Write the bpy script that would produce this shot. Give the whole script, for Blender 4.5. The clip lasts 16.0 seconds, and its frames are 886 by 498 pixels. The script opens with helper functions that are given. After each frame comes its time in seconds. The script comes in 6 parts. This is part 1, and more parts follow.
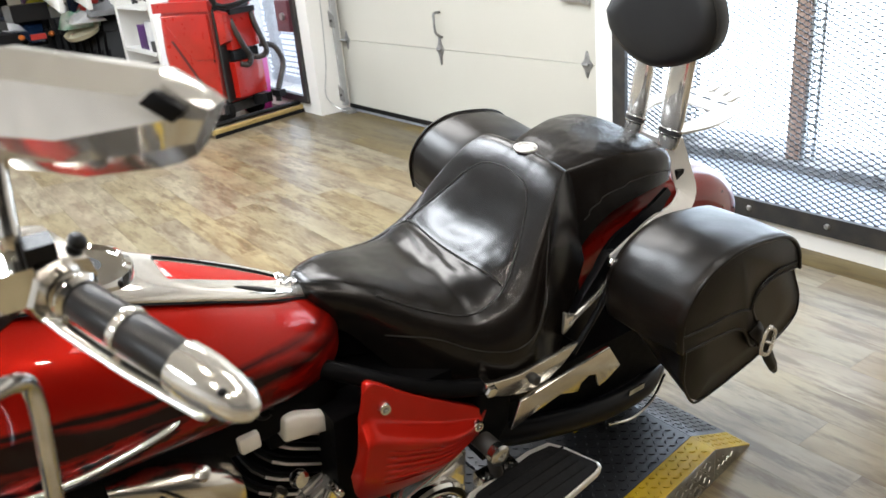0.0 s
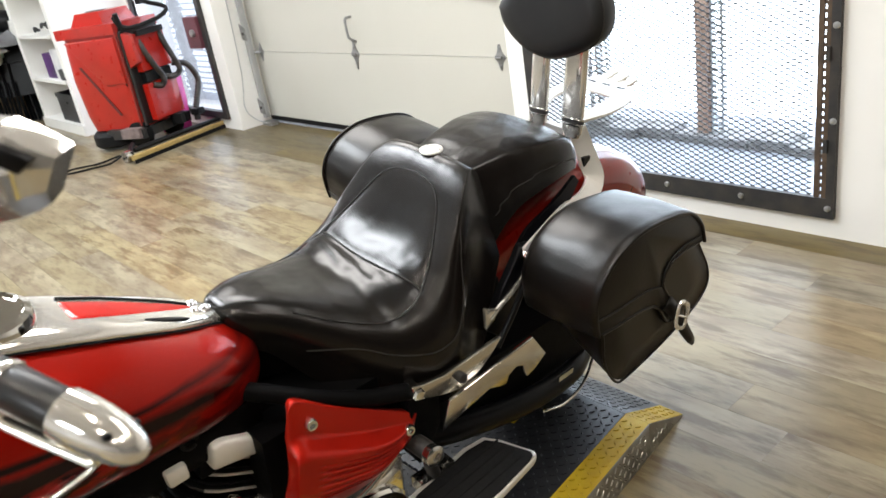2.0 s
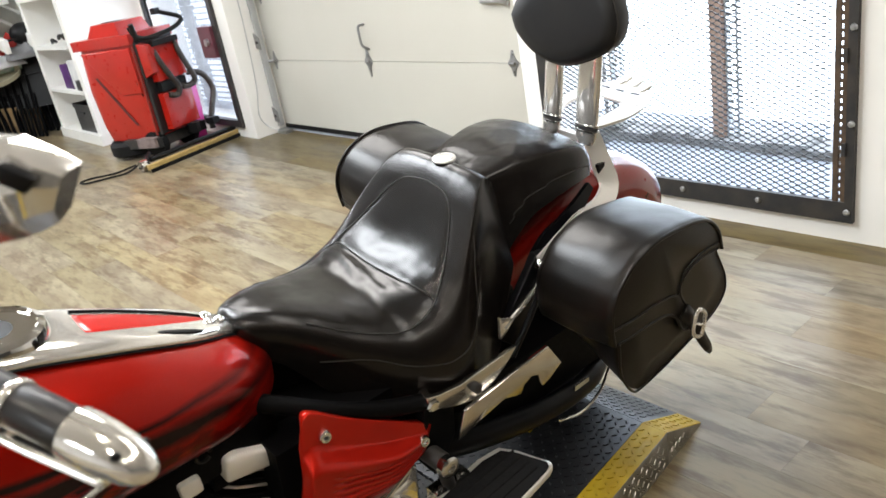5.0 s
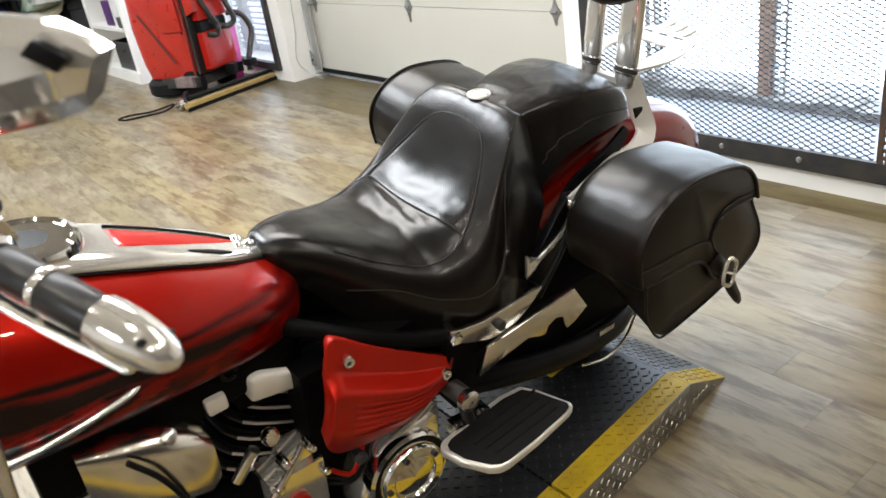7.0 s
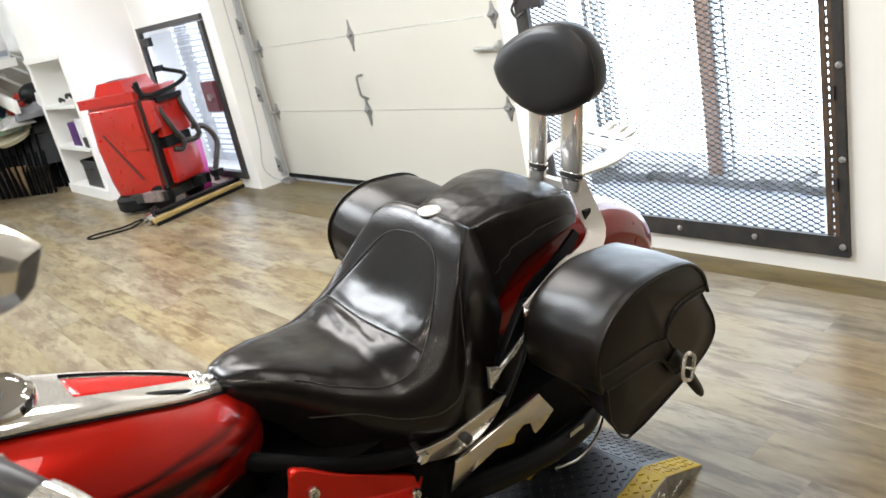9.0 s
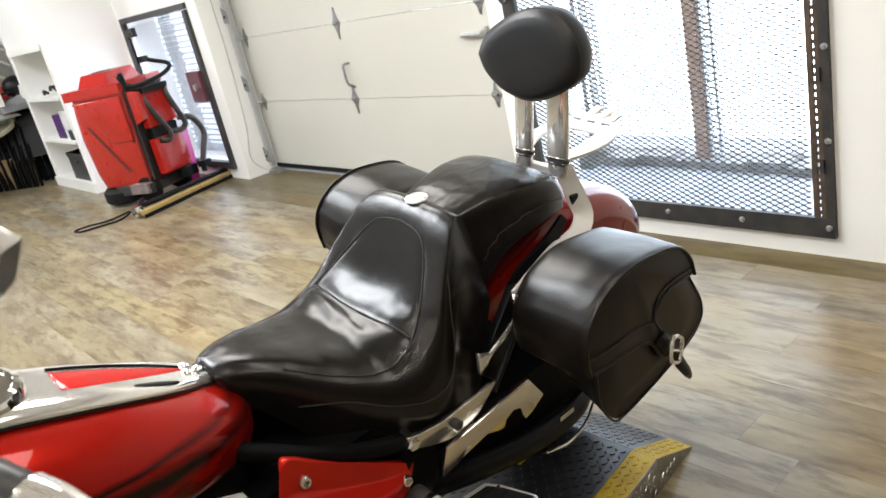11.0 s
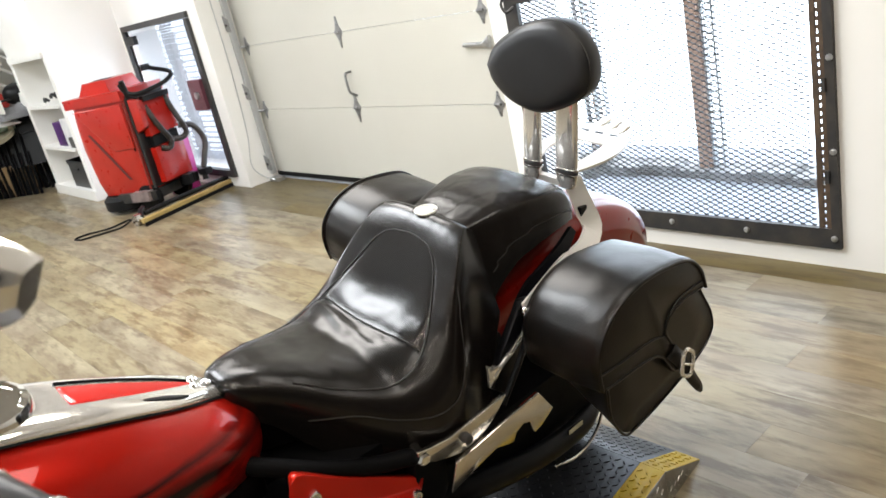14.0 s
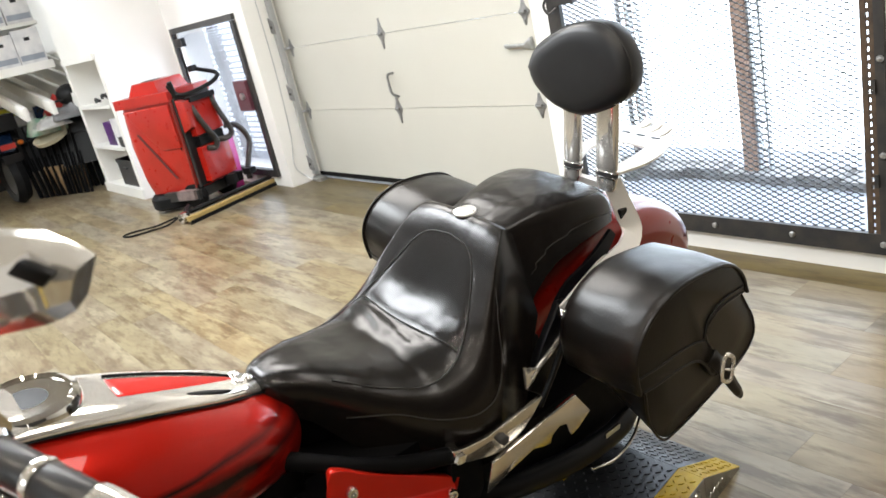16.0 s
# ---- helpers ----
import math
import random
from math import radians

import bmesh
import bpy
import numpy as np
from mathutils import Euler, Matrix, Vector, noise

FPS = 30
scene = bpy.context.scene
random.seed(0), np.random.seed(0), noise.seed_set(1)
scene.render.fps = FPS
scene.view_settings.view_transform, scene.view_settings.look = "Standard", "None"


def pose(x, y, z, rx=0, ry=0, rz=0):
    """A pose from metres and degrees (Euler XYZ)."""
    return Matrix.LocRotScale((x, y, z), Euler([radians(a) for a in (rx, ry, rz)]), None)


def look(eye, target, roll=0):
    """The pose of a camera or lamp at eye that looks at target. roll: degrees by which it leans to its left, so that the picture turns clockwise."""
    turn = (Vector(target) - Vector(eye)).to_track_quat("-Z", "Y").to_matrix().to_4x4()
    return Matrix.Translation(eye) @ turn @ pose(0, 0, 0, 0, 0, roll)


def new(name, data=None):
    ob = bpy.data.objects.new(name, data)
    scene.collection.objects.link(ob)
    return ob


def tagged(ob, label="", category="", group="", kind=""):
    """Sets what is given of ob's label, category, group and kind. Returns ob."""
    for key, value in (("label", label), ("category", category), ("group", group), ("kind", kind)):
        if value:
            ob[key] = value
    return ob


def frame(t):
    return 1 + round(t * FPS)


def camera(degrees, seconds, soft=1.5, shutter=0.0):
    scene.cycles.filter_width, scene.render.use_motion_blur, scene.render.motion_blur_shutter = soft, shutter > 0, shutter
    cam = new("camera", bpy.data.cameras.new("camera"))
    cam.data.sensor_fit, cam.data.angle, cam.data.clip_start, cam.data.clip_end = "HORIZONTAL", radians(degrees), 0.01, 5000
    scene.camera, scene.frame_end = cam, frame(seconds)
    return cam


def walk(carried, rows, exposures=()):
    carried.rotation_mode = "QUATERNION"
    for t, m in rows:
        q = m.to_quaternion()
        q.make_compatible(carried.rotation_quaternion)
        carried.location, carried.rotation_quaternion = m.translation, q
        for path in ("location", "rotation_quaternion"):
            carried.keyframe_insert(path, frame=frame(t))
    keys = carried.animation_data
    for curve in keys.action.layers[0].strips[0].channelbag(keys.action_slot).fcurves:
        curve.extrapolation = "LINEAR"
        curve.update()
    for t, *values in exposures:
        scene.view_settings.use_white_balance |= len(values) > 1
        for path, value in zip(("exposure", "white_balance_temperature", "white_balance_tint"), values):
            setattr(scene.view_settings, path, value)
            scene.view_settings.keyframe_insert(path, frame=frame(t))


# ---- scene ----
cam = camera(59.3, 16.0)
cam.data.dof.use_dof, cam.data.dof.focus_distance, cam.data.dof.aperture_fstop = True, 2.2, 7.0
PATH = [
    (0, (0.915, 0.273, 1.375), (-0.626, 1.302, 0.622), -5.6),
    (0.5, (0.929, 0.287, 1.375), (-0.576, 1.335, 0.577), -7.1),
    (1, (0.928, 0.305, 1.367), (-0.547, 1.38, 0.549), -7.5),
    (1.5, (0.944, 0.31, 1.382), (-0.532, 1.408, 0.597), -8.4),
    (2, (0.955, 0.315, 1.384), (-0.494, 1.455, 0.61), -9.7),
    (2.5, (0.956, 0.321, 1.385), (-0.495, 1.469, 0.625), -10.3),
    (3, (0.954, 0.335, 1.392), (-0.501, 1.497, 0.663), -11.8),
    (3.5, (0.947, 0.334, 1.388), (-0.523, 1.477, 0.658), -11.6),
    (4, (0.946, 0.323, 1.388), (-0.533, 1.441, 0.637), -10.1),
    (6.5, (0.955, 0.331, 1.365), (-0.521, 1.439, 0.593), -11.6),
    (7, (0.957, 0.316, 1.348), (-0.545, 1.33, 0.504), -9.2),
    (7.5, (0.965, 0.334, 1.347), (-0.492, 1.385, 0.468), -9.8),
    (8, (0.986, 0.355, 1.373), (-0.5, 1.437, 0.586), -10.6),
    (8.5, (0.991, 0.357, 1.404), (-0.525, 1.487, 0.752), -12.0),
    (10.8, (0.985, 0.36, 1.399), (-0.509, 1.499, 0.712), -13.1),
    (11, (0.994, 0.361, 1.401), (-0.497, 1.504, 0.714), -13.1),
    (11.5, (1.0, 0.362, 1.406), (-0.498, 1.485, 0.703), -11.8),
    (12, (1.0, 0.381, 1.404), (-0.49, 1.502, 0.679), -10.2),
    (12.5, (0.995, 0.376, 1.405), (-0.493, 1.502, 0.687), -11.0),
    (13, (0.983, 0.358, 1.407), (-0.501, 1.49, 0.689), -11.9),
    (13.5, (0.975, 0.359, 1.407), (-0.507, 1.5, 0.698), -12.8),
    (14, (0.97, 0.354, 1.411), (-0.52, 1.507, 0.741), -12.9),
    (14.5, (0.973, 0.345, 1.413), (-0.538, 1.489, 0.773), -12.7),
    (15, (0.98, 0.344, 1.413), (-0.539, 1.471, 0.763), -12.3),
    (15.5, (0.98, 0.347, 1.413), (-0.579, 1.418, 0.763), -12.8),
    (16, (0.98, 0.35, 1.414), (-0.576, 1.428, 0.768), -13.2),
]
walk(cam, [(t, look(eye, target, roll)) for t, eye, target, roll in PATH],
     [(0, 0.10, 6150, 10), (2, 0.07, 6280, 10), (7, 0.02, 6280, 10), (8.5, 0.10, 6280, 10), (12, 0.02, 6350, 10), (14, 0.08, 6350, 10), (16, 0.12, 6350, 10)])

# ---------------------------------------------------------------- world and lamps
WALL = 3.216      # inner face of the front wall
DOOR = 3.506      # inner face of the garage door
CEIL = 3.3

world = bpy.data.worlds.new("daylight")
scene.world = world
world.use_nodes = True
wn = world.node_tree.nodes
sky = wn.new("ShaderNodeTexSky")
sky.sky_type = "NISHITA"
sky.sun_disc = False
sky.sun_elevation = radians(40)
sky.sun_rotation = radians(160)
wn["Background"].inputs[1].default_value = 0.12
world.node_tree.links.new(sky.outputs[0], wn["Background"].inputs[0])

sun = new("sun", bpy.data.lights.new("sun", "SUN"))
sun.data.energy, sun.data.angle, sun.data.color = 1.2, radians(12), (1.0, 0.96, 0.9)
sun.matrix_world = look((-2, 9, 9), (-1, 3, 0))


def area_lamp(name, eye, target, sx, sy, watts, colour):
    lamp = new(name, bpy.data.lights.new(name, "AREA"))
    lamp.data.shape, lamp.data.size, lamp.data.size_y = "RECTANGLE", sx, sy
    lamp.data.energy, lamp.data.color = watts, colour
    lamp.matrix_world = look(eye, target)
    return lamp


area_lamp("window_daylight", (-1.02, 3.5, 1.2), (-1.02, 0.0, 0.9), 1.3, 2.0, 7, (0.80, 0.90, 1.0))
area_lamp("window_daylight", (-6.07, 3.4, 0.8), (-6.07, 0.0, 0.6), 1.3, 1.2, 16, (0.78, 0.88, 1.0))

# ---------------------------------------------------------------- mesh helpers


def smooth(bm, on=True):
    for f in bm.faces:
        f.smooth = on


def finish(bm, name, material, parent=None, shade=None, auto=40):
    bmesh.ops.recalc_face_normals(bm, faces=bm.faces)
    me = bpy.data.meshes.new(name)
    for f in bm.faces:
        f.smooth = True
    for e in bm.edges:
        if len(e.link_faces) == 2 and e.calc_face_angle(0) > radians(auto):
            e.smooth = False
    bm.to_mesh(me)
    bm.free()
    ob = new(name, me)
    for m in material if isinstance(material, (list, tuple)) else [material]:
        me.materials.append(m)
    if parent is not None:
        ob.parent = parent
    return ob


def part(name, bm, material, parent, label="", auto=40):
    ob = finish(bm, name, material, parent, auto=auto)
    return tagged(ob, label) if label else ob


def structure(name, bm, material, label, category, auto=30):
    return tagged(finish(bm, name, material, auto=auto), label, category, kind="structure")


def thing(name, place, label, category, group="", rz=0.0, ry=0.0):
    ob = new(name)
    ob.empty_display_size = 0.1
    ob.matrix_basis = pose(*place, 0, ry, rz)
    return tagged(ob, label, category, group)


def bevelled(bm, width, edges=None, seg=2):
    if width > 0:
        es = edges if edges is not None else [e for e in bm.edges if len(e.link_faces) == 2 and e.calc_face_angle(0) > 0.5]
        bmesh.ops.bevel(bm, geom=es, offset=width, segments=seg, profile=0.5, affect="EDGES", clamp_overlap=True)
    return bm


def add_box(bm, lo, hi):
    x0, y0, z0 = lo
    x1, y1, z1 = hi
    v = [bm.verts.new(c) for c in ((x0, y0, z0), (x1, y0, z0), (x1, y1, z0), (x0, y1, z0), (x0, y0, z1), (x1, y0, z1), (x1, y1, z1), (x0, y1, z1))]
    for f in ((0, 3, 2, 1), (4, 5, 6, 7), (0, 1, 5, 4), (1, 2, 6, 5), (2, 3, 7, 6), (3, 0, 4, 7)):
        bm.faces.new([v[i] for i in f])
    return v


def box(lo, hi, bevel=0.0, seg=2):
    bm = bmesh.new()
    add_box(bm, lo, hi)
    return bevelled(bm, bevel, seg=seg)


def slab(points, depth, bevel=0.0, seg=2):
    """A plate with the outline points (3D, in one plane), thickened along the vector depth."""
    bm = bmesh.new()
    low = [bm.verts.new(p) for p in points]
    high = [bm.verts.new(Vector(p) + Vector(depth)) for p in points]
    n = len(points)
    bm.faces.new(low)
    bm.faces.new(high[::-1])
    for i in range(n):
        bm.faces.new((low[i], low[(i + 1) % n], high[(i + 1) % n], high[i]))
    bmesh.ops.recalc_face_normals(bm, faces=bm.faces)
    return bevelled(bm, bevel, seg=seg)


def add_tube(bm, path, radii, sides=12, squash=1.0, cap=True):
    pts = [Vector(p) for p in path]
    if not isinstance(radii, (list, tuple)):
        radii = [radii] * len(pts)
    rings, side = [], None
    for i, p in enumerate(pts):
        d = (pts[min(i + 1, len(pts) - 1)] - pts[max(i - 1, 0)]).normalized()
        if side is None:
            side = d.cross(Vector((0, 0, 1)) if abs(d.z) < 0.9 else Vector((1, 0, 0))).normalized()
        else:
            side = (side - d * side.dot(d)).normalized()
        up = side.cross(d)
        rings.append([bm.verts.new(p + radii[i] * (math.cos(a) * side + squash * math.sin(a) * up)) for a in (2 * math.pi * k / sides for k in range(sides))])
    for a, b in zip(rings, rings[1:]):
        for k in range(sides):
            bm.faces.new((a[k], a[(k + 1) % sides], b[(k + 1) % sides], b[k]))
    if cap:
        bm.faces.new(rings[0][::-1])
        bm.faces.new(rings[-1])
    return bm


def tube(path, radii, sides=12, squash=1.0):
    return add_tube(bmesh.new(), path, radii, sides, squash)


def curve_points(points, n=24):
    """A smooth line through the points (Catmull-Rom)."""
    p = [Vector(q) for q in points]
    p = [2 * p[0] - p[1], *p, 2 * p[-1] - p[-2]]
    out = []
    spans = len(p) - 3
    for k in range(n + 1):
        s = k / n * spans
        i = min(int(s), spans - 1)
        t = s - i
        a, b, c, d = p[i : i + 4]
        out.append(0.5 * (2 * b + (c - a) * t + (2 * a - 5 * b + 4 * c - d) * t * t + (3 * b - a - 3 * c + d) * t**3))
    return out


def loft(rings, cap=True, closed=True):
    bm = bmesh.new()
    rows = [[bm.verts.new(p) for p in ring] for ring in rings]
    n = len(rows[0])
    for a, b in zip(rows, rows[1:]):
        for k in range(n if closed else n - 1):
            bm.faces.new((a[k], a[(k + 1) % n], b[(k + 1) % n], b[k]))
    if cap and closed:
        bm.faces.new(rows[0][::-1])
        bm.faces.new(rows[-1])
    return bm


def lathe(profile, origin, axis, sides=32, cap=True):
    """Turns (radius, height) pairs about axis through origin."""
    turn = Vector(axis).normalized().to_track_quat("Z", "Y").to_matrix()
    o = Vector(origin)
    rings = [[o + turn @ Vector((r * math.cos(a), r * math.sin(a), h)) for a in (2 * math.pi * k / sides for k in range(sides))] for r, h in profile]
    return loft(rings, cap)


def table(v, rows):
    """A smooth value at v from rows of (v, value, value, ...)."""
    xs = [r[0] for r in rows]
    out = []
    for c in range(1, len(rows[0])):
        ys = [r[c] for r in rows]
        i = max(0, min(len(xs) - 2, int(np.searchsorted(xs, v)) - 1))
        t = min(1.0, max(0.0, (v - xs[i]) / (xs[i + 1] - xs[i])))
        m0 = (ys[i + 1] - ys[i - 1]) / (xs[i + 1] - xs[i - 1]) if i > 0 else (ys[1] - ys[0]) / (xs[1] - xs[0])
        m1 = (ys[i + 2] - ys[i]) / (xs[i + 2] - xs[i]) if i + 2 < len(xs) else (ys[i + 1] - ys[i]) / (xs[i + 1] - xs[i])
        d = xs[i + 1] - xs[i]
        h00, h10, h01, h11 = 2 * t**3 - 3 * t * t + 1, t**3 - 2 * t * t + t, -2 * t**3 + 3 * t * t, t**3 - t * t
        out.append(h00 * ys[i] + h10 * d * m0 + h01 * ys[i + 1] + h11 * d * m1)
    return out


def uv_ball(centre, radii, seg=16, rings=10):
    bm = bmesh.new()
    bmesh.ops.create_uvsphere(bm, u_segments=seg, v_segments=rings, radius=1.0)
    for v in bm.verts:
        v.co = Vector(centre) + Vector((v.co.x * radii[0], v.co.y * radii[1], v.co.z * radii[2]))
    return bm


def grid_surface(rows):
    bm = bmesh.new()
    vs = [[bm.verts.new(p) for p in row] for row in rows]
    for a, b in zip(vs, vs[1:]):
        for k in range(len(a) - 1):
            bm.faces.new((a[k], a[k + 1], b[k + 1], b[k]))
    return bm


# ---------------------------------------------------------------- materials


def material(name, colour, rough=0.5, metal=0.0, second=None, scale=6.0, mix=0.5, bump=0.0, bump_scale=200.0, coat=0.0, rough_var=0.1, detail=4.0,
             stretch=(1, 1, 1), spec=0.5, fine=0.0, random_value=0.0):
    m = bpy.data.materials.new(name)
    m.use_nodes = True
    nt = m.node_tree
    n, link = nt.nodes, nt.links.new
    b = n["Principled BSDF"]
    b.inputs["Metallic"].default_value = metal
    b.inputs["Coat Weight"].default_value = coat
    b.inputs["Coat Roughness"].default_value = 0.03
    b.inputs["Specular IOR Level"].default_value = spec
    tc = n.new("ShaderNodeTexCoord")
    mp = n.new("ShaderNodeMapping")
    mp.inputs["Scale"].default_value = stretch
    link(tc.outputs["Object"], mp.inputs["Vector"])
    nz = n.new("ShaderNodeTexNoise")
    nz.inputs["Scale"].default_value, nz.inputs["Detail"].default_value = scale, detail
    link(mp.outputs[0], nz.inputs["Vector"])
    mx = n.new("ShaderNodeMix")
    mx.data_type = "RGBA"
    second = second or tuple(c * 0.8 for c in colour)
    mx.inputs[6].default_value, mx.inputs[7].default_value = (*colour, 1), (*second, 1)
    rp = n.new("ShaderNodeMapRange")
    rp.inputs[1].default_value, rp.inputs[2].default_value, rp.inputs[4].default_value = 0.35, 0.7, mix * 2
    link(nz.outputs["Fac"], rp.inputs[0])
    link(rp.outputs[0], mx.inputs[0])
    colour_out = mx.outputs[2]
    if random_value:
        oi, hs, rv = n.new("ShaderNodeObjectInfo"), n.new("ShaderNodeHueSaturation"), n.new("ShaderNodeMapRange")
        rv.inputs[3].default_value, rv.inputs[4].default_value = 1 - random_value, 1 + random_value
        link(oi.outputs["Random"], rv.inputs[0])
        link(rv.outputs[0], hs.inputs["Value"])
        link(colour_out, hs.inputs["Color"])
        colour_out = hs.outputs[0]
    link(colour_out, b.inputs["Base Color"])
    rr = n.new("ShaderNodeMapRange")
    rr.inputs[1].default_value, rr.inputs[2].default_value = 0.3, 0.7
    rr.inputs[3].default_value, rr.inputs[4].default_value = max(0.0, rough - rough_var * rough), min(1.0, rough + rough_var * rough)
    n2 = n.new("ShaderNodeTexNoise")
    n2.inputs["Scale"].default_value = scale * 4.3
    link(mp.outputs[0], n2.inputs["Vector"])
    link(n2.outputs["Fac"], rr.inputs[0])
    link(rr.outputs[0], b.inputs["Roughness"])
    if bump > 0:
        n3 = n.new("ShaderNodeTexNoise")
        n3.inputs["Scale"].default_value, n3.inputs["Detail"].default_value = bump_scale, 3
        link(tc.outputs["Object"], n3.inputs["Vector"])
        bp = n.new("ShaderNodeBump")
        bp.inputs["Strength"].default_value, bp.inputs["Distance"].default_value = bump, 0.002
        link(n3.outputs["Fac"], bp.inputs["Height"])
        link(bp.outputs[0], b.inputs["Normal"])
    return m


def glow(name, colour, strength):
    m = bpy.data.materials.new(name)
    m.use_nodes = True
    b = m.node_tree.nodes["Principled BSDF"]
    b.inputs["Base Color"].default_value = (*colour, 1)
    b.inputs["Emission Color"].default_value = (*colour, 1)
    b.inputs["Emission Strength"].default_value = strength
    return m


white_paint = material("white wall paint", (0.82, 0.81, 0.78), 0.6, second=(0.78, 0.765, 0.72), scale=1.3, mix=0.4, bump=0.15, bump_scale=60)
door_paint = material("cream garage door steel", (0.52, 0.51, 0.455), 0.42, second=(0.49, 0.478, 0.425), scale=1.2, mix=0.4, bump=0.25, bump_scale=240)
dark_wall = material("dark grey wall paint", (0.09, 0.088, 0.085), 0.7, scale=2, bump=0.1)
ceiling_paint = material("off-white ceiling paint", (0.46, 0.45, 0.43), 0.8, scale=2, bump=0.1)
trim_white = material("white gloss trim", (0.8, 0.79, 0.75), 0.4, scale=2, mix=0.2)
galvanised = material("galvanised steel", (0.55, 0.56, 0.57), 0.4, 0.9, second=(0.4, 0.41, 0.42), scale=30, bump=0.1)
dark_steel = material("dark painted steel", (0.028, 0.029, 0.031), 0.5, 0.3, second=(0.06, 0.052, 0.045), scale=14, mix=0.35, bump=0.3, bump_scale=120)
rust_brown = material("brown weathered steel", (0.10, 0.065, 0.04), 0.65, 0.2, second=(0.05, 0.035, 0.025), scale=20, bump=0.3, bump_scale=150)
mesh_steel = material("black expanded metal", (0.03, 0.032, 0.036), 0.5, 0.4, scale=30, mix=0.3)
rubber = material("black rubber", (0.009, 0.009, 0.0095), 0.62, spec=0.15, scale=20, bump=0.25, bump_scale=300)
black_plastic = material("black plastic", (0.008, 0.008, 0.0085), 0.42, spec=0.25, scale=15, bump=0.15, bump_scale=500)
black_paint = material("satin black engine paint", (0.004, 0.004, 0.0045), 0.48, 0.0, scale=10, mix=0.3, bump=0.1, spec=0.05)
gloss_black = material("gloss black paint", (0.004, 0.004, 0.005), 0.36, 0.0, scale=10, coat=0.03, mix=0.3, spec=0.15)
chrome = material("chrome", (0.86, 0.85, 0.83), 0.055, 1.0, second=(0.8, 0.79, 0.77), scale=12, mix=0.3, rough_var=0.5)
soft_chrome = material("brushed chrome", (0.82, 0.79, 0.73), 0.20, 1.0, second=(0.7, 0.67, 0.62), scale=12, mix=0.3)
alloy = material("polished alloy", (0.78, 0.77, 0.75), 0.20, 1.0, second=(0.6, 0.59, 0.57), scale=25)
leather = material("black leather", (0.0045, 0.0040, 0.0038), 0.245, second=(0.008, 0.0060, 0.005), scale=7, mix=0.5, rough_var=0.04, spec=0.34, bump=0.12, bump_scale=300)
bag_leather = material("black saddlebag leather", (0.0040, 0.0034, 0.0030), 0.32, second=(0.009, 0.0062, 0.0042), scale=9, mix=0.5, rough_var=0.04, spec=0.31, bump=0.16, bump_scale=240)
pad_vinyl = material("black backrest vinyl", (0.010, 0.0105, 0.012), 0.40, second=(0.014, 0.0145, 0.016), scale=12, rough_var=0.06, spec=0.4)
cream_alloy = material("polished cream-toned alloy", (0.92, 0.91, 0.87), 0.35, 0.15, second=(0.86, 0.84, 0.79), scale=14, mix=0.4)
thread = material("dark thread", (0.014, 0.012, 0.010), 0.6, scale=200)
red_paint = material("metallic red paint", (0.52, 0.010, 0.006), 0.42, 0.3, second=(0.44, 0.008, 0.005), scale=5, mix=0.4, coat=0.75, spec=0.05)
cover_red = material("metallic red side cover paint", (0.52, 0.014, 0.005), 0.32, 0.45, second=(0.42, 0.011, 0.004), scale=8, mix=0.4, coat=0.35, spec=0.1, rough_var=0.04)
machine_red = material("red moulded plastic", (0.44, 0.014, 0.007), 0.30, 0.0, second=(0.36, 0.012, 0.006), scale=5, mix=0.5, coat=0.5)
back_paint = material("pale wall paint", (0.74, 0.73, 0.71), 0.6, scale=2, bump=0.1)
satin_chrome = material("satin chrome", (0.88, 0.86, 0.82), 0.34, 0.6, second=(0.80, 0.78, 0.74), scale=14, mix=0.4)
# Darker than the other reds: the rear fender's shade is put into its colour.
shaded_fender_red = material("gloss red fender paint darkened for shade", (0.20, 0.006, 0.003), 0.30, 0.0, second=(0.16, 0.005, 0.002), scale=5, mix=0.4, coat=0.7, spec=0.1)
track_steel = material("zinc-plated track steel", (0.5, 0.51, 0.52), 0.42, 0.7, second=(0.42, 0.43, 0.44), scale=3, mix=0.3)
bright_chrome = material("hazy polished chrome", (0.88, 0.86, 0.82), 0.10, 0.76, second=(0.82, 0.80, 0.76), scale=10, mix=0.3)
hinge_steel = material("dull zinc hinge steel", (0.30, 0.30, 0.30), 0.48, 0.6, second=(0.2, 0.2, 0.2), scale=30)
pier_pale = material("pale weathered stone", (0.42, 0.43, 0.46), 0.85, second=(0.26, 0.265, 0.29), scale=14, mix=0.5)
grip_rubber = material("smooth black grip rubber", (0.010, 0.010, 0.011), 0.36, second=(0.014, 0.014, 0.015), scale=30, rough_var=0.05)
magenta = material("magenta plastic", (0.45, 0.02, 0.2), 0.4, scale=8)
wood_strip = material("varnished wood squeegee", (0.5, 0.36, 0.13), 0.45, second=(0.32, 0.22, 0.08), scale=10, stretch=(8, 1, 8))
stone_grey = material("grey rough concrete", (0.34, 0.34, 0.35), 0.85, second=(0.16, 0.15, 0.14), scale=9, mix=0.6, bump=0.8, bump_scale=40)
sill_pale = material("pale concrete sill", (0.46, 0.50, 0.57), 0.8, second=(0.33, 0.35, 0.39), scale=6, bump=0.4, bump_scale=60)
post_wood = material("weathered brown post", (0.50, 0.34, 0.26), 0.7, second=(0.36, 0.23, 0.17), scale=8, stretch=(10, 10, 1), bump=0.4, bump_scale=80)


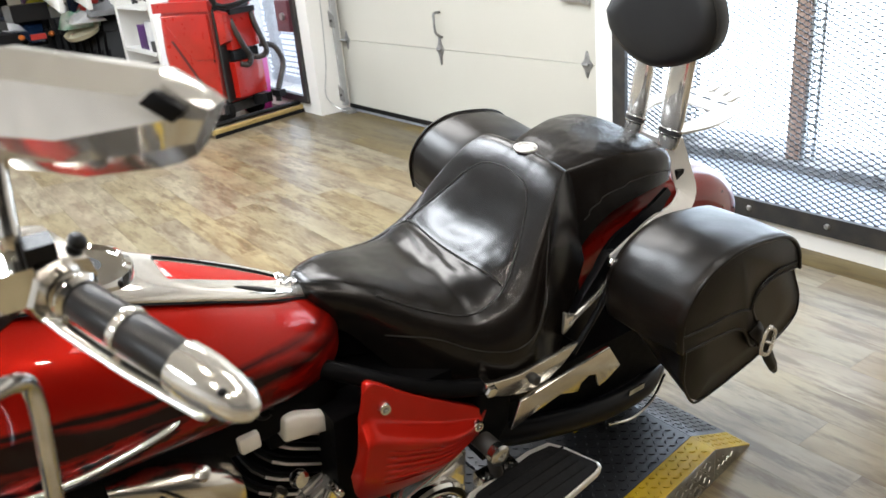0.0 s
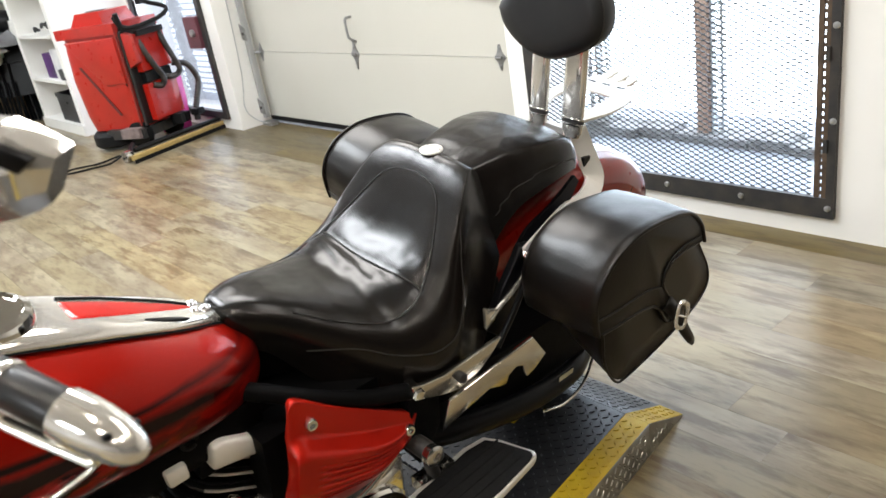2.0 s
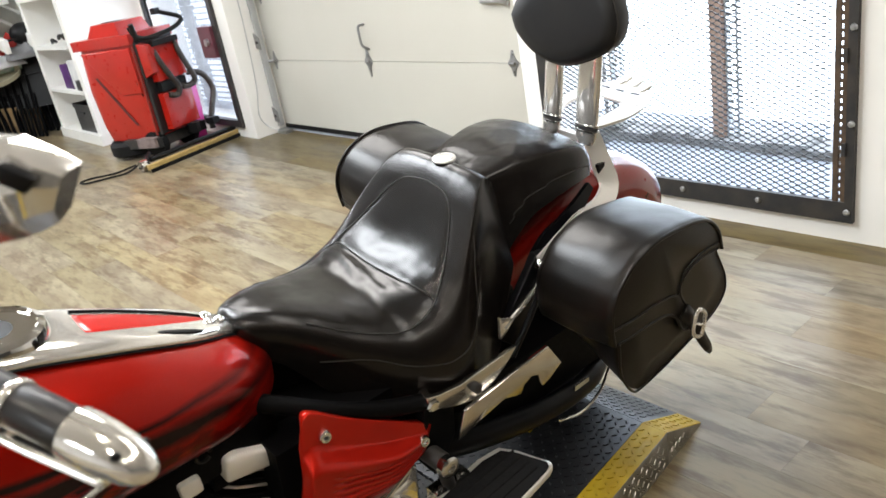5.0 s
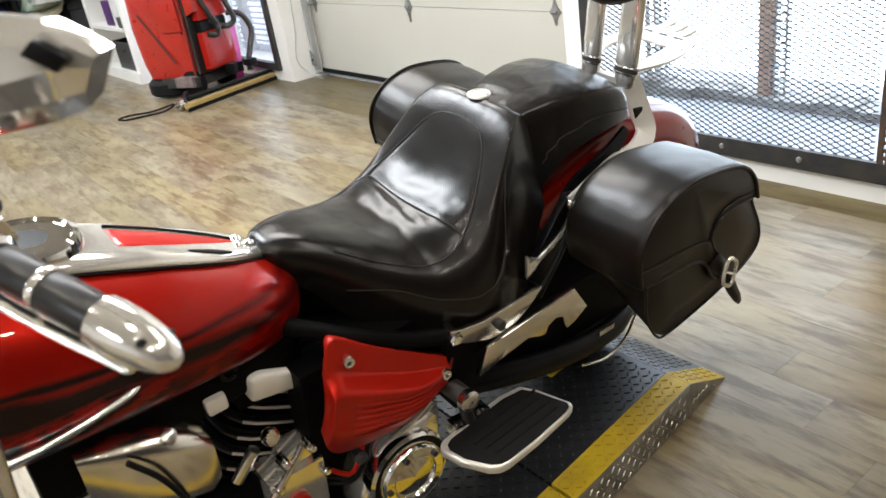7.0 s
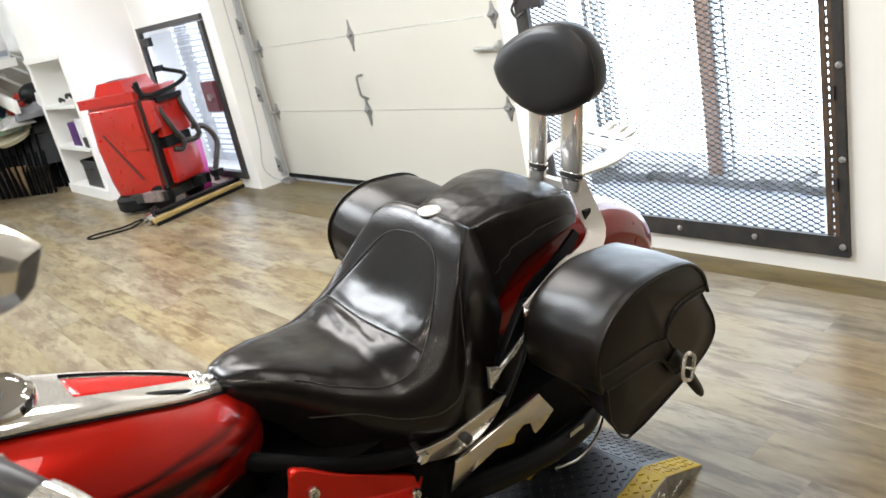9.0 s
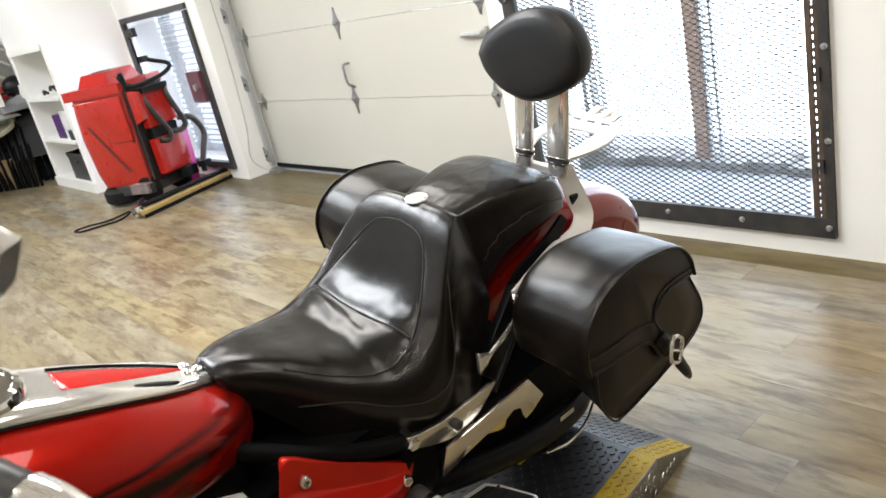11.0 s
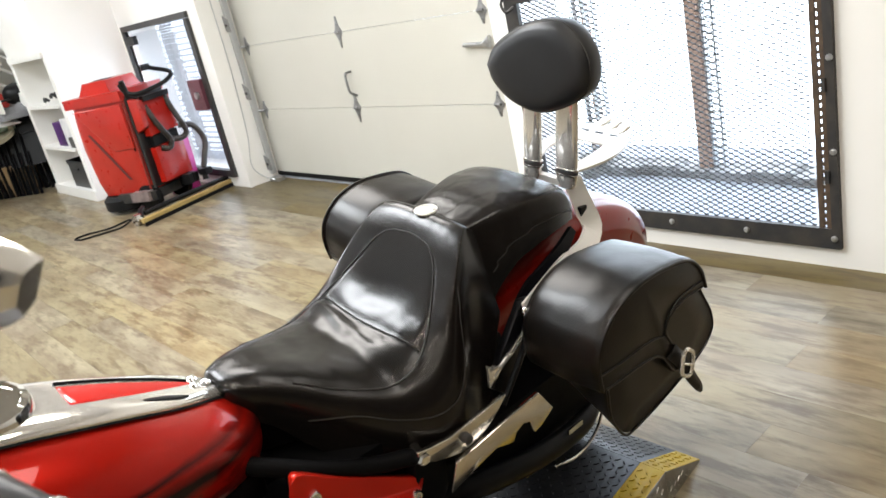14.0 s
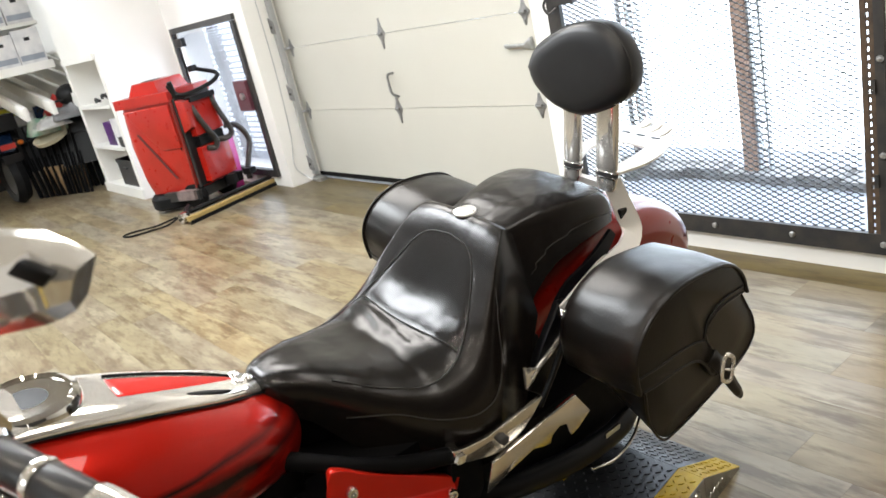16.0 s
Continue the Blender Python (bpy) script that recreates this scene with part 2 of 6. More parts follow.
def plank_material(name, tone, second, third):
    """Grey-brown wood-look floor boards: grain along x, board tones by the object's random number."""
    m = bpy.data.materials.new(name)
    m.use_nodes = True
    nt = m.node_tree
    n, link = nt.nodes, nt.links.new
    b = n["Principled BSDF"]
    tc, oi = n.new("ShaderNodeTexCoord"), n.new("ShaderNodeObjectInfo")
    off = n.new("ShaderNodeVectorMath")
    off.operation = "MULTIPLY_ADD"
    cmb = n.new("ShaderNodeCombineXYZ")
    for i in range(3):
        link(oi.outputs["Random"], cmb.inputs[i])
    off.inputs[1].default_value = (37.0, 61.0, 11.0)
    link(cmb.outputs[0], off.inputs[0])
    link(tc.outputs["Object"], off.inputs[2])

    def noise_at(scale, stretch, detail, rough=0.55):
        mp = n.new("ShaderNodeMapping")
        mp.inputs["Scale"].default_value = stretch
        link(off.outputs[0], mp.inputs["Vector"])
        z = n.new("ShaderNodeTexNoise")
        z.inputs["Scale"].default_value, z.inputs["Detail"].default_value, z.inputs["Roughness"].default_value = scale, detail, rough
        link(mp.outputs[0], z.inputs["Vector"])
        return z.outputs["Fac"]

    def ranged(src, a, b_, c, d):
        r = n.new("ShaderNodeMapRange")
        for k, val in zip((1, 2, 3, 4), (a, b_, c, d)):
            r.inputs[k].default_value = val
        link(src, r.inputs[0])
        return r.outputs[0]

    def mixed(f, a, c):
        x = n.new("ShaderNodeMix")
        x.data_type = "RGBA"
        for k, val in ((6, a), (7, c)):
            if isinstance(val, tuple):
                x.inputs[k].default_value = (*val, 1)
            else:
                link(val, x.inputs[k])
        link(f, x.inputs[0])
        return x.outputs[2]

    clouds = noise_at(3.0, (0.9, 2.2, 1), 3)
    grain = noise_at(9, (1.3, 7, 1), 7, 0.70)
    knots = noise_at(7, (1.0, 2.2, 1), 2)
    lean = n.new("ShaderNodeMath")
    lean.operation = "MULTIPLY_ADD"
    lean.inputs[1].default_value = 0.22
    link(oi.outputs["Random"], lean.inputs[0])
    link(clouds, lean.inputs[2])
    streaks = noise_at(4.2, (0.9, 4.2, 1), 5, 0.66)
    base = mixed(ranged(lean.outputs[0], 0.48, 0.76, 0, 1), tone, second)
    base = mixed(ranged(streaks, 0.47, 0.64, 0, 0.85), base, tuple(c * 1.25 for c in third))
    base = mixed(ranged(grain, 0.50, 0.78, 0, 0.34), base, third)
    base = mixed(ranged(knots, 0.71, 0.80, 0, 0.45), base, tuple(c * 0.4 for c in third))
    hs = n.new("ShaderNodeHueSaturation")
    link(ranged(oi.outputs["Random"], 0, 1, 0.74, 1.12), hs.inputs["Value"])
    tint = n.new("ShaderNodeMath")
    tint.operation = "FRACT"
    seven = n.new("ShaderNodeMath")
    seven.operation = "MULTIPLY"
    seven.inputs[1].default_value = 7.31
    link(oi.outputs["Random"], seven.inputs[0])
    link(seven.outputs[0], tint.inputs[0])
    link(ranged(tint.outputs[0], 0, 1, 0.78, 1.22), hs.inputs["Saturation"])
    link(base, hs.inputs["Color"])
    link(hs.outputs[0], b.inputs["Base Color"])
    b.inputs["Specular IOR Level"].default_value = 0.32
    link(ranged(grain, 0.3, 0.7, 0.285, 0.36), b.inputs["Roughness"])
    bp = n.new("ShaderNodeBump")
    bp.inputs["Strength"].default_value, bp.inputs["Distance"].default_value = 0.12, 0.0015
    link(grain, bp.inputs["Height"])
    link(bp.outputs[0], b.inputs["Normal"])
    return m


floor_wood = plank_material("grey-brown wood-look boards", (0.306, 0.260, 0.168), (0.194, 0.152, 0.094), (0.096, 0.066, 0.037))
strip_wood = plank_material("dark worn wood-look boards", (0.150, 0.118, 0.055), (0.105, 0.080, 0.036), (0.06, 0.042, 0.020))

# ---------------------------------------------------------------- room shell
X_L, X_R, Y_B = -13.0, 7.0, -6.5
floor = structure("floor", box((X_L, Y_B, -0.12), (X_R, WALL + 0.3, -0.006)), floor_wood, "wood-look floor of grey-brown boards", "floor")

OPEN_L, OPEN_R, OPEN_TOP = -5.16, -1.93, 2.95     # garage opening
WIN = (-1.80, -0.258, 0.080, 2.35)                  # mesh window x0 x1 z0 z1
LWIN = (-6.83, -5.34, 0.09, 1.51)                  # low left window


def wall_piece(bm, x0, x1, z0, z1):
    add_box(bm, (x0, WALL, z0), (x1, WALL + 0.3, z1))


bm = bmesh.new()
wall_piece(bm, OPEN_R, WIN[0] + 0.05, -0.1, CEIL)
wall_piece(bm, WIN[0] + 0.05, WIN[1] - 0.05, -0.1, WIN[2] + 0.04)
wall_piece(bm, WIN[0] + 0.05, WIN[1] - 0.05, WIN[3] - 0.05, CEIL)
wall_piece(bm, WIN[1] - 0.05, X_R, -0.1, CEIL)
wall_piece(bm, OPEN_L, OPEN_R, OPEN_TOP, CEIL)
wall_piece(bm, LWIN[1] - 0.03, OPEN_L, -0.1, CEIL)
wall_piece(bm, LWIN[0] + 0.03, LWIN[1] - 0.03, -0.1, LWIN[2] + 0.03)
wall_piece(bm, LWIN[0] + 0.03, LWIN[1] - 0.03, LWIN[3] - 0.03, CEIL)
wall_piece(bm, -6.98, LWIN[0] + 0.03, -0.1, CEIL)
structure("wall_front", bm, white_paint, "white painted wall with garage door and meshed windows", "wall")

# Wall out of view, made dark so leather and tank reflect less haze.
structure("wall_right", box((X_R, Y_B, -0.1), (X_R + 0.2, WALL + 0.3, CEIL)), dark_wall, "plain unseen side wall, dark grey to keep reflections low", "wall")
structure("wall_back", box((X_L, Y_B - 0.2, -0.1), (X_R + 0.2, Y_B, CEIL)), back_paint, "plain pale painted back wall", "wall")
structure("wall_left", box((X_L - 0.2, Y_B - 0.2, -0.1), (X_L, WALL + 0.3, CEIL)), white_paint, "plain white painted far wall", "wall")
structure("ceiling", box((X_L - 0.2, Y_B - 0.2, CEIL), (X_R + 0.2, WALL + 0.6, CEIL + 0.2)), ceiling_paint, "plain off-white painted ceiling", "ceiling")

# closet block with the open shelves, and the wall behind the loft
SH_Y = 2.483
SH = (-8.20, -7.05)
for lo, hi in (((-7.05, SH_Y, -0.1), (-6.95, WALL + 0.3, CEIL)), ((SH[0] - 0.10, SH_Y, -0.1), (SH[0], WALL + 0.3, CEIL)), ((SH[0], SH_Y, 1.40), (SH[1], WALL + 0.3, CEIL)),
               ((SH[0], SH_Y, -0.1), (SH[1], WALL + 0.3, 0.10)), ((SH[0], SH_Y + 0.36, 0.10), (SH[1], WALL + 0.3, 1.40))):
    structure("wall_closet", box(lo, hi), white_paint, "white painted closet block with recessed shelves", "wall")
structure("wall_alcove", box((X_L, WALL, -0.1), (SH[0] - 0.1, WALL + 0.3, CEIL)), white_paint, "white wall behind the stored chairs", "wall")

# ---------------------------------------------------------------- ceiling lamps
lamp_glow = glow("warm lamp glow", (1.0, 0.93, 0.82), 9.0)
lamp_white = glow("neutral panel glow", (1.0, 0.98, 0.94), 4.0)
COOL, WARM = (0.945, 0.98, 1.0), (1.0, 0.95, 0.89)
# Unseen panels, placed and powered for the leather highlights and as room fill.
for cx, cy, watts, deep, tone in ((-2.25, 0.5, 125, 1.2, COOL), (-4.3, 0.5, 40, 0.32, COOL), (-2.25, 2.05, 55, 1.1, WARM), (-5.9, 1.9, 22, 0.32, COOL), (-5.8, 0.3, 26, 0.32, COOL), (-2.4, -2.6, 40, 0.32, COOL), (-5.2, -2.4, 70, 0.32, COOL), (-8.6, -0.4, 150, 0.32, COOL), (-10.9, -0.7, 260, 0.32, COOL), (0.8, -4.3, 110, 0.32, COOL), (0.6, 1.9, 9, 0.5, (1.0, 0.90, 0.78))):
    lamp = thing("ceiling_panel_lamp", (cx, cy, CEIL), "white flat ceiling lamp panel in a thin frame, added out of view", "ceiling lamp", "ceiling panels")
    part("lamp_frame", box((-0.62, -deep / 2 - 0.03, -0.03), (0.62, deep / 2 + 0.03, 0.0), 0.004), trim_white, lamp)
    part("diffuser", box((-0.59, -deep / 2, -0.036), (0.59, deep / 2, -0.0301)), lamp_white, lamp)
    area_lamp("panel_light", (cx, cy, CEIL - 0.05), (cx, cy, 0), 1.15, deep, watts, tone)
for cx, cy in ((0.6, 0.2), (-0.2, -0.7), (2.3, 0.3), (1.6, 1.4), (1.5, -0.9), (2.9, -1.3)):
    lamp = thing("spot_lamp", (cx, cy, CEIL), "round warm ceiling spot lamp", "ceiling lamp", "ceiling spots")
    part("ring", lathe([(0.09, 0), (0.09, -0.04), (0.07, -0.045), (0.07, -0.02)], (0, 0, 0), (0, 0, 1), 24), trim_white, lamp)
    part("bulb", lathe([(0.065, -0.02), (0.06, -0.034), (0.03, -0.04), (0.001, -0.041)], (0, 0, 0), (0, 0, 1), 20), lamp_glow, lamp)
    disc = area_lamp("spot_light", (cx, cy, CEIL - 0.06), (cx, cy, 0), 0.15, 0.15, 14, (1.0, 0.89, 0.74))
    disc.data.shape = "DISK"

# ---------------------------------------------------------------- garage door
HX, ZB, PAN = -3.708, 0.604, 0.533
garage = thing("garage_door", ((OPEN_L + OPEN_R) / 2, DOOR, 0), "cream steel sectional garage door, closed", "garage door")
tagged(garage, kind="structure")
GX = (OPEN_L + OPEN_R) / 2
x0, x1 = OPEN_L - 0.02 - GX, OPEN_R + 0.02 - GX
z = 0.05
for k in range(6):
    top = ZB + PAN * k
    bm = box((x0, 0.0, z + 0.002), (x1, 0.045, top - 0.002), 0.006, 2)
    part("door_panel", bm, door_paint, garage)
    z = top
part("bottom_seal", box((x0, -0.004, 0.022), (x1, 0.03, 0.058), 0.004), rubber, garage, "black rubber bottom seal")


def hinge_leaf(parent, x, z, y=0.0, wide=0.046, tall=0.108):
    outline = [(x - wide, y, z), (x - wide * 0.42, y, z + tall * 0.38), (x - 0.006, y, z + tall), (x + 0.006, y, z + tall), (x + wide * 0.42, y, z + tall * 0.38), (x + wide, y, z),
               (x + wide * 0.42, y, z - tall * 0.38), (x + 0.006, y, z - tall), (x - 0.006, y, z - tall), (x - wide * 0.42, y, z - tall * 0.38)]
    h = part("hinge", slab(outline, (0, -0.006, 0), 0.001), hinge_steel, parent, "dull steel hinge")
    bm = tube([(x - 0.022, y - 0.014, z), (x + 0.022, y - 0.014, z)], 0.010, 10)
    for dz in (-0.05, 0.05):
        add_tube(bm, [(x, y - 0.004, z + dz), (x, y - 0.012, z + dz)], 0.007, 8)
    part("hinge_pin", bm, hinge_steel, h)


for k in range(4):
    hinge_leaf(garage, HX - GX, ZB + PAN * k)
    hinge_leaf(garage, -2.275 - GX, ZB + PAN * k, tall=0.075)
    hinge_leaf(garage, -5.06 - GX, ZB + PAN * k, tall=0.075)
    bm = tube([(-5.06 - GX, -0.02, ZB + PAN * k), (-5.12 - GX, -0.05, ZB + PAN * k)], 0.012, 10)
    part("roller", bm, galvanised, garage, "steel track roller")
hx = HX + 0.03 - GX
part("lift_handle", tube(curve_points([(hx - 0.005, 0, 0.86), (hx - 0.005, -0.05, 0.855), (hx + 0.0, -0.058, 0.80), (hx + 0.003, -0.055, 0.73), (hx + 0.005, -0.02, 0.70), (hx + 0.005, 0, 0.69)], 18), 0.009, 8), hinge_steel, garage, "bent steel lift handle")
part("slide_latch", slab([(-2.46 - GX, -0.03, 0.97), (-2.30 - GX, -0.03, 0.965), (-2.24 - GX, -0.03, 1.0), (-2.24 - GX, -0.03, 0.93), (-2.30 - GX, -0.03, 0.945), (-2.46 - GX, -0.03, 0.95)], (0, 0.025, 0), 0.003), galvanised, garage, "galvanised slide latch")
# left vertical track with its brackets
track = thing("door_track", (OPEN_L + 0.045, DOOR - 0.06, 0), "galvanised steel vertical door track beside the jamb", "door track")
bm = slab([(-0.02, -0.03, 0.06), (-0.02, 0.03, 0.06), (-0.016, 0.03, 0.06), (-0.016, -0.026, 0.06), (0.012, -0.026, 0.06), (0.012, 0.012, 0.06), (0.016, 0.012, 0.06), (0.016, -0.03, 0.06)], (0, 0, 2.9))
part("rail", bm, track_steel, track)
for z in (0.10, 0.72, 1.28, 1.85):
    part("bracket", slab([(-0.045, -0.036, z), (0.035, -0.036, z - 0.01), (0.035, -0.036, z + 0.09), (-0.045, -0.036, z + 0.13)], (0, 0.006, 0), 0.001), hinge_steel, track)
    part("bolt", tube([(-0.005, -0.05, z + 0.05), (-0.005, -0.036, z + 0.05)], 0.011, 6), dark_steel, track)
part("foot_plate", box((-0.02, -0.05, 0.0), (0.12, 0.02, 0.03), 0.004), galvanised, track)
cord = thing("power_cord", (OPEN_L + 0.01, DOOR - 0.16, 0), "thin grey cable down the jamb", "cable")
part("wire", tube(curve_points([(0.0, 0.0, 1.6), (0.004, 0.0, 1.0), (0.01, -0.03, 0.45), (0.02, -0.08, 0.2), (0.02, -0.02, 0.08), (0.1, 0.05, 0.02)], 30), 0.004, 6), galvanised, cord)

# ---------------------------------------------------------------- mesh window (security grille)


def expanded_mesh(x0, x1, z0, z1, y, px, pz, strand=0.0035):
    """Diamond strands as thin bars in one mesh."""
    verts, faces = [], []
    rows, cols = int((z1 - z0) / pz), int((x1 - x0) / px)
    for r in range(rows):
        for c in range(2 * cols):
            xa, xb = x0 + c * px / 2, x0 + (c + 1) * px / 2
            for flip in (0, 1):
                up = (c + flip) % 2
                za, zb = z0 + (r + (0.0 if up else 0.5)) * pz, z0 + (r + (0.5 if up else 0.0)) * pz
                if flip:
                    za, zb = z0 + (r + (1.0 if not up else 0.5)) * pz, z0 + (r + (0.5 if not up else 1.0)) * pz
                i = len(verts)
                for dy, dz in ((-0.003, -strand / 2), (-0.003, strand / 2), (0.003, strand / 2 + 0.001), (0.003, -strand / 2 + 0.001)):
                    verts.append((xa, y + dy, za + dz))
                    verts.append((xb, y + dy, zb + dz))
                for a in range(4):
                    b = (a + 1) % 4
                    faces.append((i + 2 * a, i + 2 * a + 1, i + 2 * b + 1, i + 2 * b))
    # flat bonds where the strands meet
    for r in range(2 * rows):
        for c in range(cols):
            cx, cz = x0 + (c + (0.5 if r % 2 == 0 else 1.0)) * px, z0 + (r + 0.0) * pz / 2
            i = len(verts)
            for dx, dz in ((-0.19, 0), (-0.10, -0.6), (0.10, -0.6), (0.19, 0), (0.10, 0.6), (-0.10, 0.6)):
                verts.append((cx + dx * px, y - 0.0035, cz + dz * 0.0037))
                verts.append((cx + dx * px, y + 0.0035, cz + dz * 0.0037 + 0.001))
            faces.append(tuple(i + 2 * a for a in range(6)))
            faces.append(tuple(i + 2 * a + 1 for a in reversed(range(6))))
            faces.extend((i + 2 * a, i + 2 * a + 1, i + 2 * ((a + 1) % 6) + 1, i + 2 * ((a + 1) % 6)) for a in range(6))
    me = bpy.data.meshes.new("expanded_mesh")
    me.from_pydata(verts, [], faces)
    me.materials.append(mesh_steel)
    return me


w0, w1, wz0, wz1 = WIN
grille = thing("window_1", (0, WALL, 0), "tall shop window behind a bolted black expanded-metal grille", "window")
tagged(grille, kind="structure")
FB = 0.082
part("bottom_bar", box((w0, -0.022, wz0), (w1, 0.0, wz0 + FB), 0.003), dark_steel, grille)
part("top_bar", box((w0, -0.022, wz1 - FB), (w1, 0.0, wz1), 0.003), dark_steel, grille)
part("side_bar", box((w0, -0.022, wz0 + FB), (w0 + FB, 0.0, wz1 - FB), 0.003), dark_steel, grille)
part("side_bar", box((w1 - 0.032, -0.022, wz0 + FB), (w1, 0.0, wz1 - FB), 0.003), dark_steel, grille)
part("inner_bar", box((w1 - 0.052, -0.014, wz0 + FB), (w1 - 0.034, -0.002, wz1 - FB), 0.002), rust_brown, grille, "brown rusted inner bar")
part("inner_bar", box((w1 - 0.082, -0.014, wz0 + FB), (w1 - 0.062, -0.002, wz1 - FB), 0.002), rust_brown, grille, "brown rusted inner bar")
rung = None
for k in range(70):
    rz_ = wz0 + FB + 0.012 + 0.030 * k
    if rz_ > wz1 - FB:
        break
    if rung is None:
        rung = part("slot_rung", box((w1 - 0.062, -0.012, 0), (w1 - 0.052, -0.004, 0.014)), rust_brown, grille)
        rung_mesh = rung.data
    else:
        rung = new("slot_rung", rung_mesh)
        rung.parent = grille
    rung.location = (0, 0, rz_)
for k in range(5):
    part("hinge", box((w1 - 0.044, -0.030, 0.35 + 0.35 * k), (w1 - 0.030, -0.022, 0.40 + 0.35 * k), 0.003), dark_steel, grille)
net = new("expanded_mesh", expanded_mesh(w0 + FB - 0.01, w1 - 0.07, wz0 + FB - 0.01, wz1 - FB, 0.004, 0.047, 0.0235, 0.0019))
net.parent = grille
tagged(net, "black expanded-metal mesh", kind="stuff")
bolt_mesh = None
for k in range(5):
    for (bx, bz) in ((-0.280 - 0.358 * k, 0.123), (-0.271, 0.123 + 0.350 * (k + 1))):
        if bx < w0:
            continue
        if bolt_mesh is None:
            bolt = part("bolt", lathe([(0.013, 0), (0.013, -0.004), (0.009, -0.009), (0.001, -0.0105)], (0, 0, 0), (0, 1, 0), 12), galvanised, grille)
            bolt_mesh = bolt.data
        else:
            bolt = new("bolt", bolt_mesh)
            bolt.parent = grille
        bolt.location = (bx, -0.022, bz)
part("latch", box((w0 + 0.03, -0.05, 1.17), (w0 + 0.20, -0.02, 1.30), 0.006), dark_steel, grille, "dark steel grille latch")
part("hook", tube(curve_points([(w0 + 0.05, -0.05, 1.22), (w0 + 0.04, -0.08, 1.18), (w0 + 0.07, -0.085, 1.14), (w0 + 0.10, -0.06, 1.16)], 12), 0.007, 8), dark_steel, grille)

# outside the grille: sill, kerb, posts and the bright daylight
structure("window_sill", box((w0 + 0.05, WALL + 0.04, 0.0), (w1 - 0.02, 3.74, 0.140), 0.006), sill_pale, "pale concrete sill behind the grille", "window sill")
bm = bmesh.new()
random.seed(5)
for k in range(11):
    a = -2.35 + k * 0.21
    add_box(bm, (a, 3.70 + random.uniform(-0.02, 0.02), 0.10), (a + 0.20, 3.86, 0.190 + random.uniform(-0.015, 0.02)))
structure("kerb", bevelled(bm, 0.015), stone_grey, "grey rough concrete kerb outside the window", "kerb")
post = thing("window_post", (-1.147, 3.80, 0.145), "brown weathered wooden post outside the window", "post")
part("timber", box((-0.045, -0.03, 0), (0.02, 0.03, 2.6), 0.004), post_wood, post)
for dx in (0.028, 0.085):
    part("rail", box((dx, -0.018, 0), (dx + 0.012, 0.012, 2.6), 0.002), galvanised, post)
bm = bmesh.new()
for k in range(72):
    zz = 0.03 + k * 0.035
    add_tube(bm, [(0.036, 0, zz), (0.09, 0, zz + 0.018)], 0.004, 5)
    add_tube(bm, [(0.036, 0, zz + 0.018), (0.09, 0, zz)], 0.004, 5)
tagged(part("lattice", bm, galvanised, post), kind="stuff")
post2 = thing("window_post", (-1.88, 3.80, 0.145), "grey lattice steel post outside the window", "post")
for dx in (0.0, 0.07, 0.132):
    part("rail", box((dx, -0.018, 0), (dx + 0.010, 0.012, 2.6), 0.002), track_steel, post2)
part("timber", box((0.030, 0.016, 0), (0.060, 0.05, 2.6), 0.003), post_wood, post2)
bm = bmesh.new()
for k in range(72):
    zz = 0.03 + k * 0.035
    add_tube(bm, [(0.006, 0, zz), (0.076, 0, zz + 0.018)], 0.004, 5)
    add_tube(bm, [(0.006, 0, zz + 0.018), (0.076, 0, zz)], 0.004, 5)
    add_tube(bm, [(0.076, 0, zz), (0.136, 0, zz + 0.018)], 0.004, 5)
    add_tube(bm, [(0.076, 0, zz + 0.018), (0.136, 0, zz)], 0.004, 5)
tagged(part("lattice", bm, galvanised, post2), kind="stuff")
day = glow("overcast daylight", (0.82, 0.91, 1.0), 5.2)
structure("backdrop", box((-4.2, 4.6, -0.5), (3.0, 4.65, 4.0)), day, "bright overcast daylight outside", "backdrop")
structure("ground", box((-9.5, WALL + 0.3, -0.1), (3.0, 4.6, 0.02)), sill_pale, "pale snowy ground outside", "ground")

# ---------------------------------------------------------------- low window on the left
l0, l1, lz0, lz1 = LWIN
low = thing("window_2", (0, WALL, 0), "low window in a dark steel frame with a latch", "window")
tagged(low, kind="structure")
part("bottom_bar", box((l0, -0.03, lz0), (l1, 0.02, lz0 + 0.06), 0.004), dark_steel, low)
part("top_bar", box((l0, -0.03, lz1 - 0.05), (l1, 0.02, lz1), 0.004), dark_steel, low)
part("side_bar", box((l0, -0.03, lz0 + 0.06), (l0 + 0.030, 0.02, lz1 - 0.05), 0.004), dark_steel, low)
part("side_bar", box((l1 - 0.06, -0.03, lz0 + 0.06), (l1, 0.02, lz1 - 0.055), 0.004), dark_steel, low)
part("inner_sash", box((l1 - 0.20, 0.03, lz0 + 0.06), (l1 - 0.13, 0.06, lz1 - 0.055), 0.004), dark_steel, low)
maroon = material("maroon paint", (0.12, 0.03, 0.045), 0.5, scale=8)
lk = part("lock_box", box((l1 - 0.30, -0.06, 0.70), (l1 - 0.06, 0.0, 0.96), 0.006), maroon, low, "maroon lock box")
part("lock_cylinder", tube([(l1 - 0.15, -0.085, 0.83), (l1 - 0.15, -0.06, 0.83)], 0.03, 12), galvanised, lk)
part("closer", box((l0 + 0.14, -0.07, 1.33), (l0 + 0.34, -0.03, 1.41), 0.01), black_plastic, low, "black box in the window corner")
net = new("expanded_mesh", expanded_mesh(l0 + 0.05, l1 - 0.06, lz0 + 0.05, lz1 - 0.05, 0.05, 0.06, 0.03, 0.0008))
net.data.materials[0] = galvanised
net.parent = low
